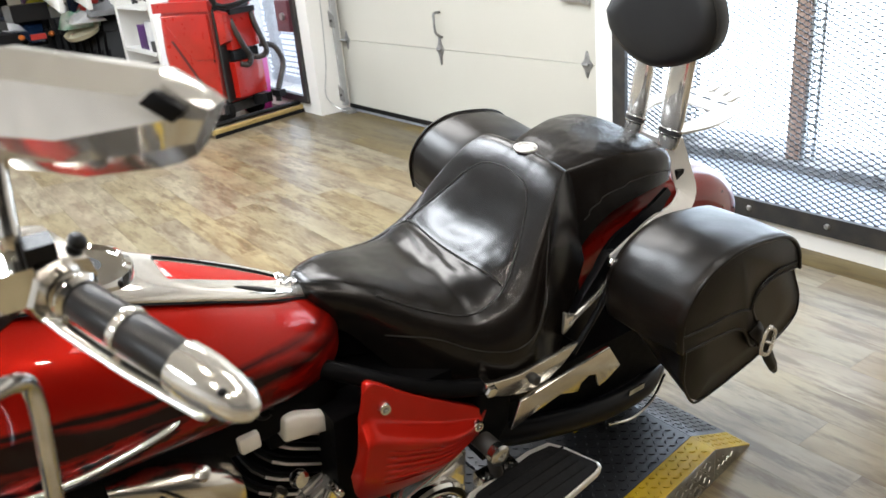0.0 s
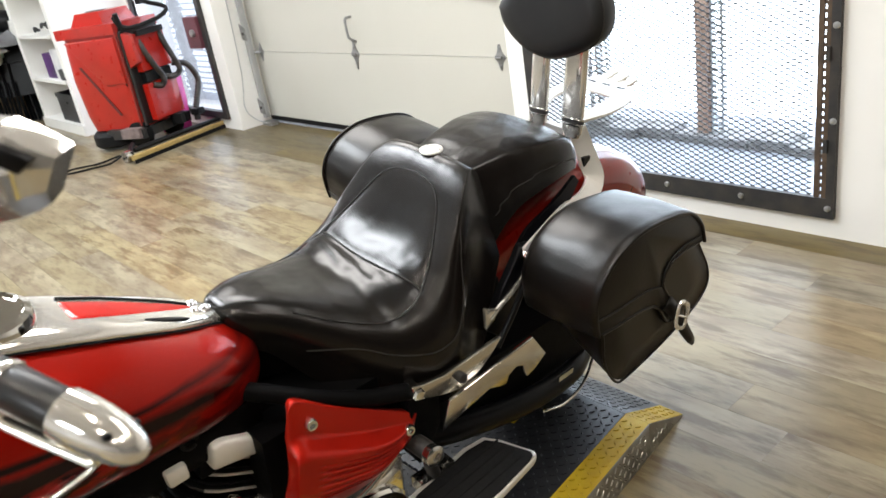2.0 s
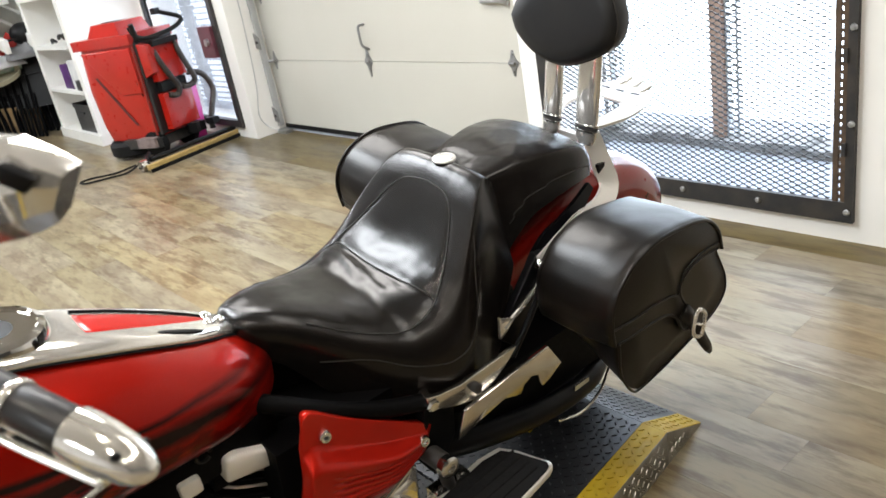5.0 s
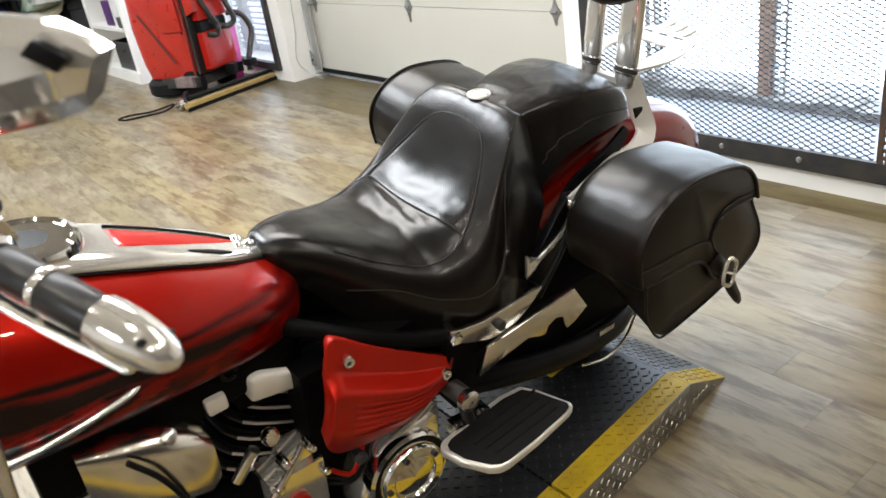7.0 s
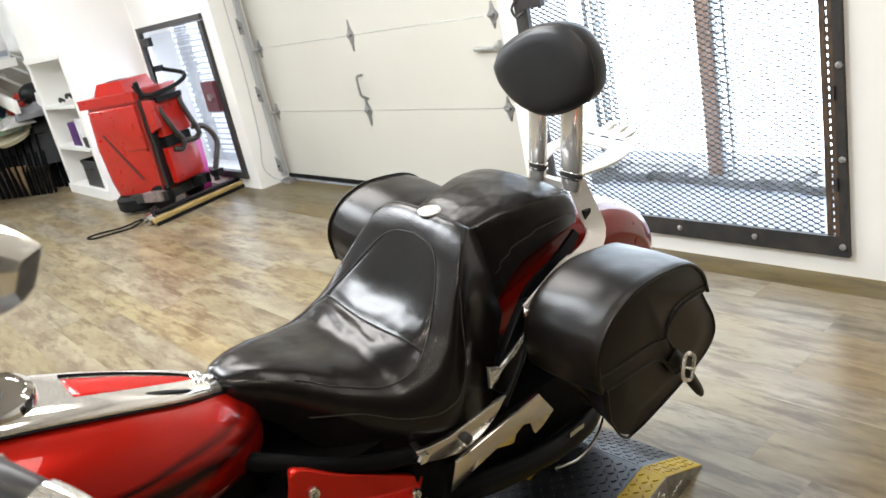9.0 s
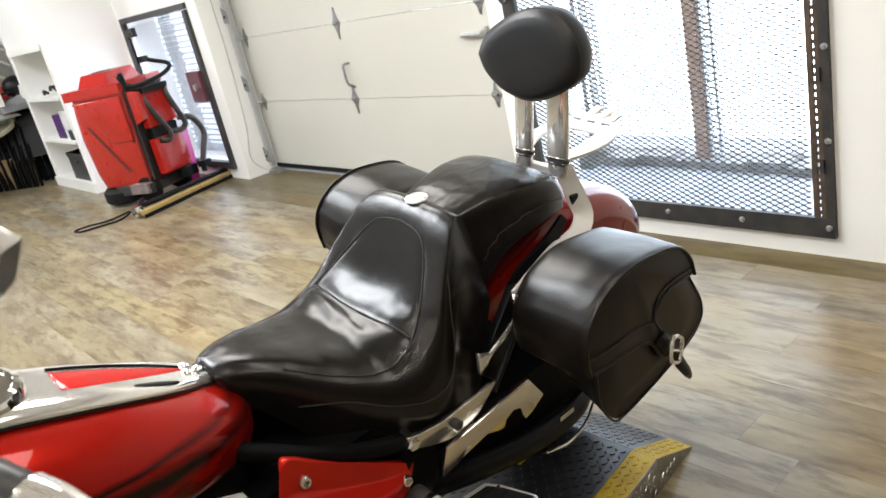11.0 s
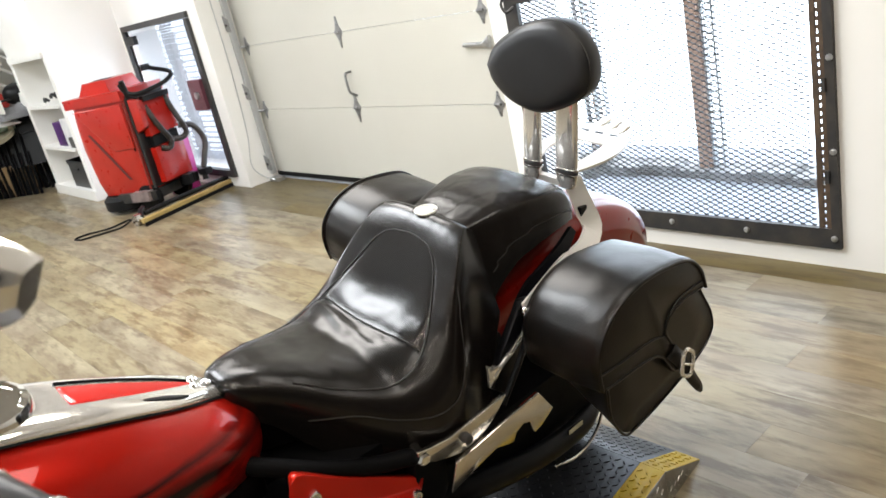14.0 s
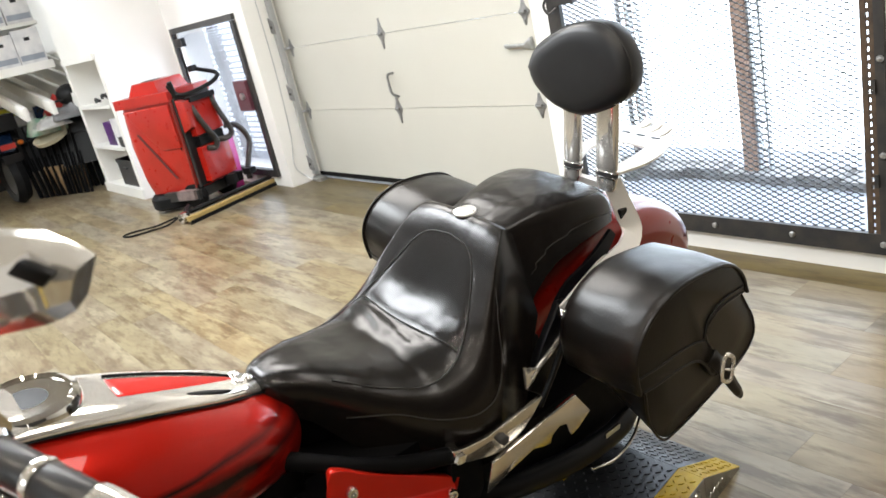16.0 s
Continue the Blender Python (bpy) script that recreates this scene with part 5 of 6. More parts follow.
# ---- engine
block = part("engine", box((-0.13, 0.36, 0.10), (0.15, 0.98, 0.34), 0.03, 3), black_paint, bike, "black V-twin engine with polished fins")


def cylinder(base, tip, name):
    base, tip = Vector(base), Vector(tip)
    axis = (tip - base).normalized()
    side = Vector((1, 0, 0))
    fore = axis.cross(side).normalized()
    cyl = part(name, lathe([(0.062, 0), (0.062, (tip - base).length)], base, axis, 28), black_paint, block)
    n = 13
    for k in range(n):
        c = base + axis * ((tip - base).length * (0.25 + 0.72 * k / (n - 1)))
        ring = []
        for t in range(28):
            ang = 2 * math.pi * t / 28
            x, y = math.cos(ang), math.sin(ang)
            r = (abs(x) ** 4 + abs(y) ** 4) ** -0.25
            ring.append(c + side * (0.105 * r * x) + fore * (0.098 * r * y))
        part("fin", slab(ring, axis * 0.005, 0.0012, 1), black_paint if k % 2 == 0 else dark_steel, cyl)
        arc = [ring[i] + axis * 0.0045 for i in (24, 25, 26, 27, 0, 1, 2, 3, 4)]
        if k % 2 == 1:
            part("fin_edge", tube(arc[1:], 0.0030, 6), satin_chrome, cyl, "polished fin edge")
    return cyl


cylinder((0.02, 0.60, 0.26), (0.02, 0.735, 0.50), "rear_cylinder")
cylinder((0.02, 0.52, 0.26), (0.02, 0.40, 0.52), "front_cylinder")
part("rocker_cover", slab([(0.085, 0.647, 0.575), (0.085, 0.668, 0.578), (0.085, 0.727, 0.552), (0.085, 0.736, 0.538), (0.085, 0.726, 0.510), (0.085, 0.641, 0.527)], (0.072, 0, 0), 0.008, 3), cream_alloy, block, "polished rocker cover")
part("rocker_cover", slab([(0.09, 0.565, 0.572), (0.09, 0.603, 0.572), (0.09, 0.606, 0.538), (0.09, 0.568, 0.536)], (0.062, 0, 0), 0.006, 2), cream_alloy, block, "polished rocker cover")
part("cylinder_head", box((-0.1, 0.63, 0.49), (0.12, 0.80, 0.575), 0.02, 3), black_paint, block)
part("cylinder_head", box((-0.1, 0.34, 0.52), (0.12, 0.60, 0.58), 0.02, 3), black_paint, block)
part("coil_ring", tube([(0.14, 0.620 + 0.013 * math.cos(t), 0.600 + 0.013 * math.sin(t)) for t in (2 * math.pi * k / 16 for k in range(15))], 0.004, 8), black_plastic, block)
# polished front cover
rings = []
for v, w0_, w1_, lo, hi in ((0.36, 0.10, 0.165, 0.50, 0.595), (0.42, 0.10, 0.195, 0.455, 0.598), (0.48, 0.10, 0.208, 0.43, 0.585), (0.53, 0.10, 0.206, 0.415, 0.560), (0.552, 0.10, 0.195, 0.43, 0.535)):
    m_ = (lo + hi) / 2
    rings.append([(w0_ + (w1_ - w0_) * (0.5 + 0.5 * math.copysign(abs(math.cos(t)) ** 0.5, math.cos(t))), v, m_ + (hi - lo) / 2 * math.copysign(abs(math.sin(t)) ** 0.55, math.sin(t))) for t in (2 * math.pi * k / 24 for k in range(24))])
part("front_cover", loft(rings), soft_chrome, block, "polished front engine cover")
part("cover_screw", lathe([(0.012, -0.01), (0.012, 0.006), (0.001, 0.010)], (0.196, 0.49, 0.585), (0.6, 0, 1), 12), alloy, block)
part("hose", tube(curve_points([(0.212, 0.42, 0.59), (0.222, 0.455, 0.54), (0.222, 0.48, 0.47), (0.215, 0.49, 0.40)], 16), 0.005, 8), rubber, block)
# belt cover and round cap
pulley = part("pulley_cover", slab([(0.232, 0.785, 0.235), (0.232, 0.835, 0.325), (0.232, 0.905, 0.352), (0.232, 0.968, 0.390), (0.232, 0.985, 0.378), (0.232, 0.985, 0.20), (0.232, 0.955, 0.135), (0.232, 0.83, 0.130), (0.232, 0.785, 0.17)], (-0.10, 0, 0), 0.012, 3), bright_chrome, block, "polished pulley cover")
part("cap_ring", lathe([(0.094, -0.02), (0.094, 0.010), (0.088, 0.016), (0.083, 0.010), (0.083, 0.004)], (0.236, 0.892, 0.245), (1, 0, 0.05), 44), chrome, pulley)
part("cap_groove", lathe([(0.083, 0.004), (0.083, -0.002), (0.074, -0.002), (0.074, 0.005)], (0.238, 0.892, 0.245), (1, 0, 0.05), 44), gloss_black, pulley)
part("round_cap", lathe([(0.074, 0.0), (0.074, 0.020), (0.069, 0.026), (0.052, 0.027), (0.050, 0.020), (0.047, 0.017), (0.044, 0.021), (0.001, 0.026)], (0.238, 0.892, 0.245), (1, 0, 0.05), 44), chrome, pulley, "round chrome cap")
for k in range(5):
    ang = 0.6 + 2 * math.pi * k / 5
    part("cap_bolt", lathe([(0.007, 0), (0.007, 0.006), (0.001, 0.007)], (0.262, 0.892 + 0.061 * math.cos(ang), 0.245 + 0.061 * math.sin(ang)), (1, 0, 0.05), 6), dark_steel, pulley)
# lifter block with pipes and clamps
lifter = part("lifter_block", box((0.12, 0.625, 0.245), (0.195, 0.735, 0.360), 0.016, 3), bright_chrome, block, "polished lifter block")
part("lifter_tower", box((0.13, 0.665, 0.35), (0.185, 0.722, 0.395), 0.012, 3), bright_chrome, lifter)
for v, h in ((0.640, 0.35), (0.715, 0.405), (0.735, 0.33), (0.655, 0.27), (0.70, 0.25), (0.66, 0.40)):
    part("lifter_bolt", lathe([(0.010, -0.02), (0.010, 0.010), (0.006, 0.015), (0.001, 0.0155)], (0.195, v, h), (1, 0, 0.1), 8), chrome, lifter)
part("pipe", tube(curve_points([(0.185, 0.59, 0.28), (0.20, 0.62, 0.33), (0.20, 0.67, 0.385), (0.19, 0.70, 0.41)], 14), 0.007, 10), chrome, lifter, "thin chrome pipe")
part("lifter_badge", lathe([(0.020, 0), (0.020, 0.008), (0.012, 0.012), (0.001, 0.012)], (0.197, 0.675, 0.285), (1, 0, 0), 20), cover_red, lifter, "small red cap")
for k in range(9):
    part("spring_coil", tube([(0.155 + 0.012 * math.cos(t), 0.575 + 0.006 * k + 0.012 * math.sin(t) * 0.3, 0.30 - 0.012 * k + 0.014 * math.sin(t)) for t in (2 * math.pi * j / 12 for j in range(13))], 0.0024, 6), dark_steel, lifter)
part("push_rod", tube([(0.15, 0.585, 0.37), (0.16, 0.625, 0.43)], 0.012, 12), alloy, block, "polished push rod tube")
part("push_rod_clamp", lathe([(0.015, -0.006), (0.018, 0.0), (0.015, 0.012), (0.001, 0.013)], (0.172, 0.652, 0.455), (1, 0.3, 0.2), 14), chrome, block)
for k in range(3):
    part("cable", tube(curve_points([(0.19, 0.74, 0.32 - 0.02 * k), (0.215, 0.78, 0.30 - 0.01 * k), (0.20, 0.82, 0.34 - 0.02 * k), (0.17, 0.86, 0.38)], 14), 0.005, 8), rubber if k else cover_red, block)
part("oil_fitting", lathe([(0.012, -0.01), (0.014, 0.008), (0.008, 0.016), (0.001, 0.017)], (0.225, 0.795, 0.345), (1, 0, 0.2), 8), dark_steel, block)
part("lower_fairing", slab([(0.14, 0.30, 0.62), (0.14, 0.60, 0.60), (0.14, 0.76, 0.62), (0.14, 0.76, 0.55), (0.14, 0.30, 0.50)], (-0.28, 0, 0), 0.01), black_paint, bike, "black under-tank frame")
part("chain_case", box((0.10, 1.04, 0.30), (0.212, 1.60, 0.455), 0.02, 2), black_paint, bike, "black belt case behind the guard")
part("inner_frame", box((-0.17, 0.72, 0.34), (0.19, 1.22, 0.56), 0.02, 2), black_paint, bike, "black battery box and frame")

# ---- left passenger board
FB_OUT = [(0.278, 0.945), (0.270, 0.960), (0.261, 1.04), (0.251, 1.125), (0.257, 1.180), (0.290, 1.201), (0.329, 1.215), (0.362, 1.228), (0.374, 1.222), (0.380, 1.205), (0.395, 1.10), (0.401, 1.02), (0.398, 0.998), (0.384, 0.980), (0.335, 0.950), (0.293, 0.940)]
board = part("footboard", slab([(a, v, 0.292) for a, v in FB_OUT], (0, 0, 0.020), 0.006, 3), satin_chrome, bike, "passenger footboard with bright rim and rubber pad")
cb = Vector((0.330, 1.086))
part("pad", slab([(cb.x + 0.004 + (a - cb.x) * 0.86, cb.y + (v - cb.y) * 0.92, 0.3115) for a, v in FB_OUT], (0, 0, 0.004), 0.0015), rubber, board, "ribbed black rubber pad")
for k in range(4):
    a = 0.295 + 0.022 * k
    part("pad_rib", tube([(a + 0.006, 0.985 + 0.01 * k, 0.3155), (a - 0.004, 1.19, 0.3155)], 0.003, 6), rubber, board)
part("mount", box((0.245, 0.99, 0.295), (0.275, 1.08, 0.325), 0.006), alloy, board)
for v in (1.00, 1.06):
    part("mount_bolt", lathe([(0.009, 0), (0.009, 0.008), (0.001, 0.010)], (0.268, v, 0.325), (0, 0, 1), 8), chrome, board)
arm = part("board_arm", tube([(0.20, 1.00, 0.41), (0.285, 1.015, 0.395)], 0.020, 12), dark_steel, bike)
part("arm_bolt", lathe([(0.022, -0.01), (0.022, 0.006), (0.016, 0.010), (0.010, 0.010), (0.009, 0.004), (0.001, 0.004)], (0.290, 1.013, 0.397), (1, 0, 0.15), 18), alloy, bike, "steel pivot bolt")
part("arm_drop", tube([(0.27, 1.012, 0.39), (0.268, 1.03, 0.32)], 0.014, 10), dark_steel, bike)

# ---- handlebar, grip, lever, switch box
GT = Vector((0.650, 0.436, 1.064))
GD = Vector((-0.194, -0.088, 0.048)).normalized()


def along(t):
    return GT + GD * t


bars = part("handlebar", tube(curve_points([tuple(along(0.10)), tuple(along(0.24)), (0.36, 0.27, 1.12), (0.26, 0.15, 1.10), (0.15, 0.02, 1.02), (0.08, -0.10, 0.985), (-0.08, -0.10, 0.985), (-0.15, 0.02, 1.02), (-0.26, 0.15, 1.10), (-0.45, 0.335, 1.11), (-0.63, 0.43, 1.06)], 70), 0.0127, 14), chrome, bike, "chrome handlebar")
part("end_cap", lathe([(0.0190, 0.0), (0.0225, -0.004), (0.0232, 0.010), (0.0225, 0.028), (0.0200, 0.048), (0.0152, 0.064), (0.009, 0.073), (0.001, 0.077)], along(0.085), -GD, 28), bright_chrome, bars, "bullet-shaped chrome grip end")
for k in range(3):
    ang = 2.2 + 2 * math.pi * k / 3
    side = GD.cross(Vector((0, 0, 1))).normalized()
    up = side.cross(GD)
    c = along(0.036) + (side * math.cos(ang) + up * math.sin(ang)) * 0.0190
    part("cap_slot", uv_ball(c, (0.0045, 0.0045, 0.0035), 10, 6), gloss_black, bars)
part("grip", lathe([(0.0185, 0.0), (0.0195, 0.006), (0.0195, 0.052), (0.0185, 0.056)], along(0.090), GD, 24), grip_rubber, bars, "black rubber grip")
part("grip_ring", lathe([(0.0205, 0), (0.0215, 0.004), (0.0205, 0.008)], along(0.146), GD, 24), bright_chrome, bars)
part("grip", lathe([(0.0185, 0.0), (0.0190, 0.006), (0.0185, 0.046), (0.0175, 0.050)], along(0.154), GD, 24), grip_rubber, bars, "black rubber grip")
part("grip_collar", lathe([(0.019, 0), (0.0235, 0.004), (0.0235, 0.010), (0.020, 0.016)], along(0.205), GD, 24), chrome, bars)
sb = along(0.245)
box_sw = part("switch_box", bevelled(lathe([(0.033, 0.0), (0.035, 0.005), (0.035, 0.060), (0.033, 0.065)], along(0.222), GD, 8), 0.006), soft_chrome, bars, "polished switch housing")
part("switch_button", box(tuple(sb + Vector((0.0, -0.015, 0.03))), tuple(sb + Vector((0.025, 0.01, 0.045))), 0.004), black_plastic, box_sw)
part("switch_button", uv_ball(tuple(sb + Vector((0.0, 0.03, 0.028))), (0.012, 0.008, 0.008)), black_plastic, box_sw)
part("clamp_cap", box(tuple(sb + Vector((-0.02, -0.045, -0.005))), tuple(sb + Vector((0.03, -0.012, 0.03))), 0.008, 3), chrome, box_sw)
part("clutch_lever", tube(curve_points([tuple(along(0.26) + Vector((0.0, -0.020, -0.006))), tuple(along(0.20) + Vector((0.0, -0.020, -0.020))), tuple(along(0.14) + Vector((0.0, -0.016, -0.026))), tuple(along(0.08) + Vector((0.0, -0.012, -0.026))), tuple(along(0.05) + Vector((0.0, -0.011, -0.024)))], 24), [0.0075] * 20 + [0.0075, 0.0075, 0.0075, 0.0075, 0.005], 10, 0.7), soft_chrome, bars, "chrome clutch lever")
part("clutch_cable", tube(curve_points([(0.545, 0.252, 1.095), (0.520, 0.284, 1.085), (0.505, 0.296, 1.060), (0.497, 0.292, 0.99), (0.482, 0.286, 0.91), (0.46, 0.275, 0.80), (0.40, 0.25, 0.66)], 30), 0.008, 10), alloy, bars, "grey sheathed cable")
part("cable", tube(curve_points([(0.44, 0.31, 1.12), (0.36, 0.30, 1.05), (0.26, 0.24, 0.97), (0.14, 0.1, 0.93)], 20), 0.007, 8), rubber, bars)

# ---- mirror
MT, MI = Vector((0.592, 0.455, 1.284)), Vector((0.392, 0.335, 1.288))
MD = (MI - MT).normalized()
MN = MD.cross(Vector((0, 0, 1))).normalized()
MS = 1 if MN.y > 0 else -1
MC = MN * -MS                     # towards the outer, polished face
# columns from the tip inwards: distance along the arm, height and depth of the top edge, both ridges and the bottom edge
COLS = (((0.0045, 0.0154, 0.0), (0.006, 0.0135, 0.006), (0.0095, 0.0065, 0.008), (0.027, -0.0257, 0.0)),
        ((0.026, 0.0265, 0.0), (0.022, 0.0235, 0.014), (0.0215, 0.0095, 0.019), (0.040, -0.033, 0.002)),
        ((0.0477, 0.0350, 0.0), (0.0345, 0.0320, 0.015), (0.030, 0.0085, 0.024), (0.0605, -0.0415, 0.002)),
        ((0.065, 0.0350, 0.0), (0.0577, 0.0201, 0.019), (0.060, 0.0000, 0.028), (0.083, -0.048, 0.002)),
        ((0.126, 0.0339, 0.0), (0.120, 0.0180, 0.020), (0.133, -0.0218, 0.030), (0.142, -0.0647, 0.002)),
        ((0.203, 0.0326, 0.0), (0.180, 0.0154, 0.020), (0.193, -0.0283, 0.030), (0.220, -0.072, 0.002)),
        ((0.235, 0.0200, 0.0), (0.225, 0.0100, 0.014), (0.228, -0.0250, 0.018), (0.238, -0.055, 0.0)),
        ((0.248, 0.0040, -0.004), (0.246, 0.0000, 0.004), (0.246, -0.0200, 0.004), (0.248, -0.030, -0.004)))


def mirror_at(s, z_, off):
    return MT + MD * s + Vector((0, 0, z_ - 0.01715 * s)) + MC * off


rings = []
for top, ridge_a, ridge_b, low in COLS:
    belly = [ridge_b[k] * 0.45 + low[k] * 0.55 + (0, 0, 0.006)[k] for k in range(3)]
    rings.append([mirror_at(*p) for p in (top, ridge_a, ridge_b, belly, low, (low[0] + 0.004, low[1] * 0.9, -0.018), (top[0] + 0.004, top[1] * 0.9, -0.018))])
mirror = part("mirror", bevelled(loft(rings), 0.0016, seg=2), bright_chrome, bars, "faceted chrome mirror housing", auto=18)
gl = [mirror_at(0.135 + 0.085 * math.cos(a), 0.030 * math.sin(a) - 0.016, 0.0) for a in (2 * math.pi * k / 28 for k in range(28))]
part("mirror_glass", slab([p - MC * 0.0175 for p in gl], MC * -0.003, 0.001), chrome, mirror, "mirror glass")
part("inlay", slab([mirror_at(s, z_, 0.0185 + 0.22 * s) for s, z_ in ((0.0357, 0.0290), (0.0135, 0.0172), (0.0240, 0.0072), (0.0470, 0.0195))], MC * -0.007, 0.0006), gloss_black, mirror, "black slanted inlay near the tip")
part("stem", tube(curve_points([tuple(MI + Vector((0.02, 0.0, -0.03))), (0.415, 0.325, 1.22), (0.435, 0.318, 1.17), tuple(sb + Vector((0, -0.02, 0.02)))], 16), [0.009] * 17, 10), chrome, mirror)
part("headlight", lathe([(0.02, -0.16), (0.07, -0.13), (0.10, -0.06), (0.105, 0.0), (0.098, 0.01), (0.001, 0.02)], (0, -0.42, 0.86), (0, -1, 0), 32), chrome, bike, "chrome headlight")
part("side_stand", tube([(0.12, 0.48, 0.16), (0.34, 0.50, -0.055)], 0.014, 10), black_paint, bike, "black side stand")

# ---------------------------------------------------------------- floor scrubber by the low window
scrub = thing("floor_scrubber", (-5.55, 2.55, 0), "red walk-behind floor scrubber with black hoses and wooden squeegee", "floor scrubber", rz=25.5)
rings = []
for z_, x0_, x1_, y0_, y1_ in ((0.17, -0.60, -0.03, 0.02, 0.44), (0.30, -0.62, -0.02, 0.0, 0.46), (0.60, -0.64, -0.01, -0.01, 0.47), (0.85, -0.62, 0.0, -0.01, 0.47), (0.95, -0.61, 0.0, 0.0, 0.46)):
    ring = []
    for k in range(32):
        t = 2 * math.pi * k / 32
        ring.append(((x0_ + x1_) / 2 + (x1_ - x0_) / 2 * math.copysign(abs(math.cos(t)) ** 0.22, math.cos(t)), (y0_ + y1_) / 2 + (y1_ - y0_) / 2 * math.copysign(abs(math.sin(t)) ** 0.22, math.sin(t)), z_))
    rings.append(ring)
body = part("body", loft(rings), machine_red, scrub, "red moulded tank body")
part("rim", box((-0.64, -0.02, 0.95), (0.0, 0.48, 1.03), 0.012, 3), machine_red, scrub)
lidp = [[(-0.52 + 0.03 * k, 0.06 + 0.01 * k, 1.03 + 0.10 * (k / 2)), (-0.16 - 0.02 * k, 0.06 + 0.01 * k, 1.03 + 0.10 * (k / 2)), (-0.16 - 0.02 * k, 0.42 - 0.01 * k, 1.03 + 0.10 * (k / 2)), (-0.52 + 0.03 * k, 0.42 - 0.01 * k, 1.03 + 0.10 * (k / 2))] for k in range(3)]
part("lid", bevelled(loft(lidp), 0.015, seg=3), machine_red, scrub, "red recovery tank lid")
part("lid_vent", box((-0.42, 0.16, 1.125), (-0.30, 0.26, 1.136), 0.004), dark_steel, scrub)
for z0_, z1_, rr in ((0.22, 0.52, 0.012), (0.62, 0.92, 0.02)):
    part("rear_panel", box((-0.02, 0.10, z0_), (0.07, 0.44, z1_), rr, 3), machine_red, scrub)
part("rear_panel", slab([(0.0, 0.02, 0.66), (0.08, 0.05, 0.70), (0.08, 0.05, 0.92), (0.0, 0.02, 0.95)], (0, 0.07, 0), 0.006), machine_red, scrub)
part("side_stripe", slab([(-0.50, -0.0125, 0.72), (-0.47, -0.0125, 0.72), (-0.18, -0.0105, 0.30), (-0.21, -0.0105, 0.30)], (0, -0.002, 0)), material("dark printed stripe", (0.08, 0.02, 0.02), 0.5), body, "dark faded lettering stripe")
part("side_panel", slab([(-0.575, -0.004, 0.925), (-0.40, -0.004, 0.715), (-0.27, -0.004, 0.575), (-0.24, -0.004, 0.555), (-0.03, -0.004, 0.560), (-0.03, -0.004, 0.925)], (0, -0.020, 0), 0.009, 3), machine_red, body, "raised moulded panel")
part("side_rib", tube([(-0.01, 0.0, 0.93), (-0.005, -0.005, 0.55), (-0.03, 0.005, 0.20)], 0.010, 8), material("dark red edge", (0.2, 0.015, 0.01), 0.5), body)


hose_rubber = material("dusty dark hose rubber", (0.022, 0.018, 0.016), 0.4, second=(0.05, 0.04, 0.034), scale=12, mix=0.5)


def corrugated(points, radius, parent, name="hose", n=60):
    pts = curve_points(points, n)
    return part(name, tube(pts, [radius * (1.0 if k % 2 else 0.84) for k in range(n + 1)], 12), hose_rubber, parent, "dark corrugated hose")


corrugated([(0.02, 0.16, 0.94), (0.07, 0.16, 0.80), (0.10, 0.20, 0.66), (0.10, 0.27, 0.54), (0.09, 0.24, 0.48), (0.07, 0.16, 0.50)], 0.026, scrub)
corrugated([(0.05, 0.40, 0.94), (0.09, 0.40, 0.80), (0.11, 0.43, 0.68), (0.12, 0.46, 0.56), (0.10, 0.40, 0.52), (0.06, 0.30, 0.54)], 0.026, scrub)
corrugated([(0.05, 0.46, 0.62), (0.12, 0.56, 0.58), (0.16, 0.60, 0.44), (0.16, 0.53, 0.30), (0.17, 0.46, 0.20), (0.18, 0.44, 0.12)], 0.028, scrub)
# Black pieces that put the shade into the gaps round the rear panels.
part("gap_shade_plate", box((-0.012, 0.03, 0.20), (0.012, 0.45, 0.98), 0.004), black_plastic, scrub, "black plate standing in for shade behind the rear panels")
part("gap_shade_strip", box((-0.004, 0.015, 0.20), (0.016, 0.030, 0.96), 0.003), dark_steel, scrub)
part("gap_shade_block", box((0.0, 0.12, 0.53), (0.06, 0.42, 0.61), 0.012, 2), black_plastic, scrub, "black block standing in for shade between the rear panels")
part("rear_hinge", box((0.06, 0.12, 0.90), (0.10, 0.42, 0.945), 0.01, 2), black_plastic, scrub)
part("handle", tube(curve_points([(0.02, 0.0, 1.08), (0.04, 0.02, 1.01), (0.09, 0.07, 0.975), (0.14, 0.20, 0.985), (0.17, 0.34, 1.01), (0.18, 0.43, 1.05), (0.15, 0.44, 1.085), (0.08, 0.36, 1.13), (0.05, 0.32, 1.155)], 44), 0.018, 10), black_plastic, scrub, "black operating handle")
part("handle_lever", tube([(0.05, 0.0, 1.10), (0.04, 0.03, 0.97)], 0.022, 10), black_plastic, scrub)
part("knob", box((0.02, 0.28, 1.13), (0.07, 0.34, 1.18), 0.012, 3), black_plastic, scrub)
part("brush_deck", lathe([(0.20, 0.03), (0.22, 0.05), (0.22, 0.13), (0.19, 0.16), (0.001, 0.16)], (-0.46, 0.16, 0.0), (0, 0, 1), 36), rubber, scrub, "black round brush deck")
part("deck_plate", box((-0.40, -0.03, 0.10), (0.0, 0.44, 0.18), 0.015, 2), dark_steel, scrub)
part("deck_cover", box((-0.22, -0.06, 0.11), (-0.02, 0.04, 0.19), 0.012, 2), material("worn pinkish plastic", (0.22, 0.17, 0.16), 0.5, second=(0.12, 0.09, 0.085), scale=20), scrub)
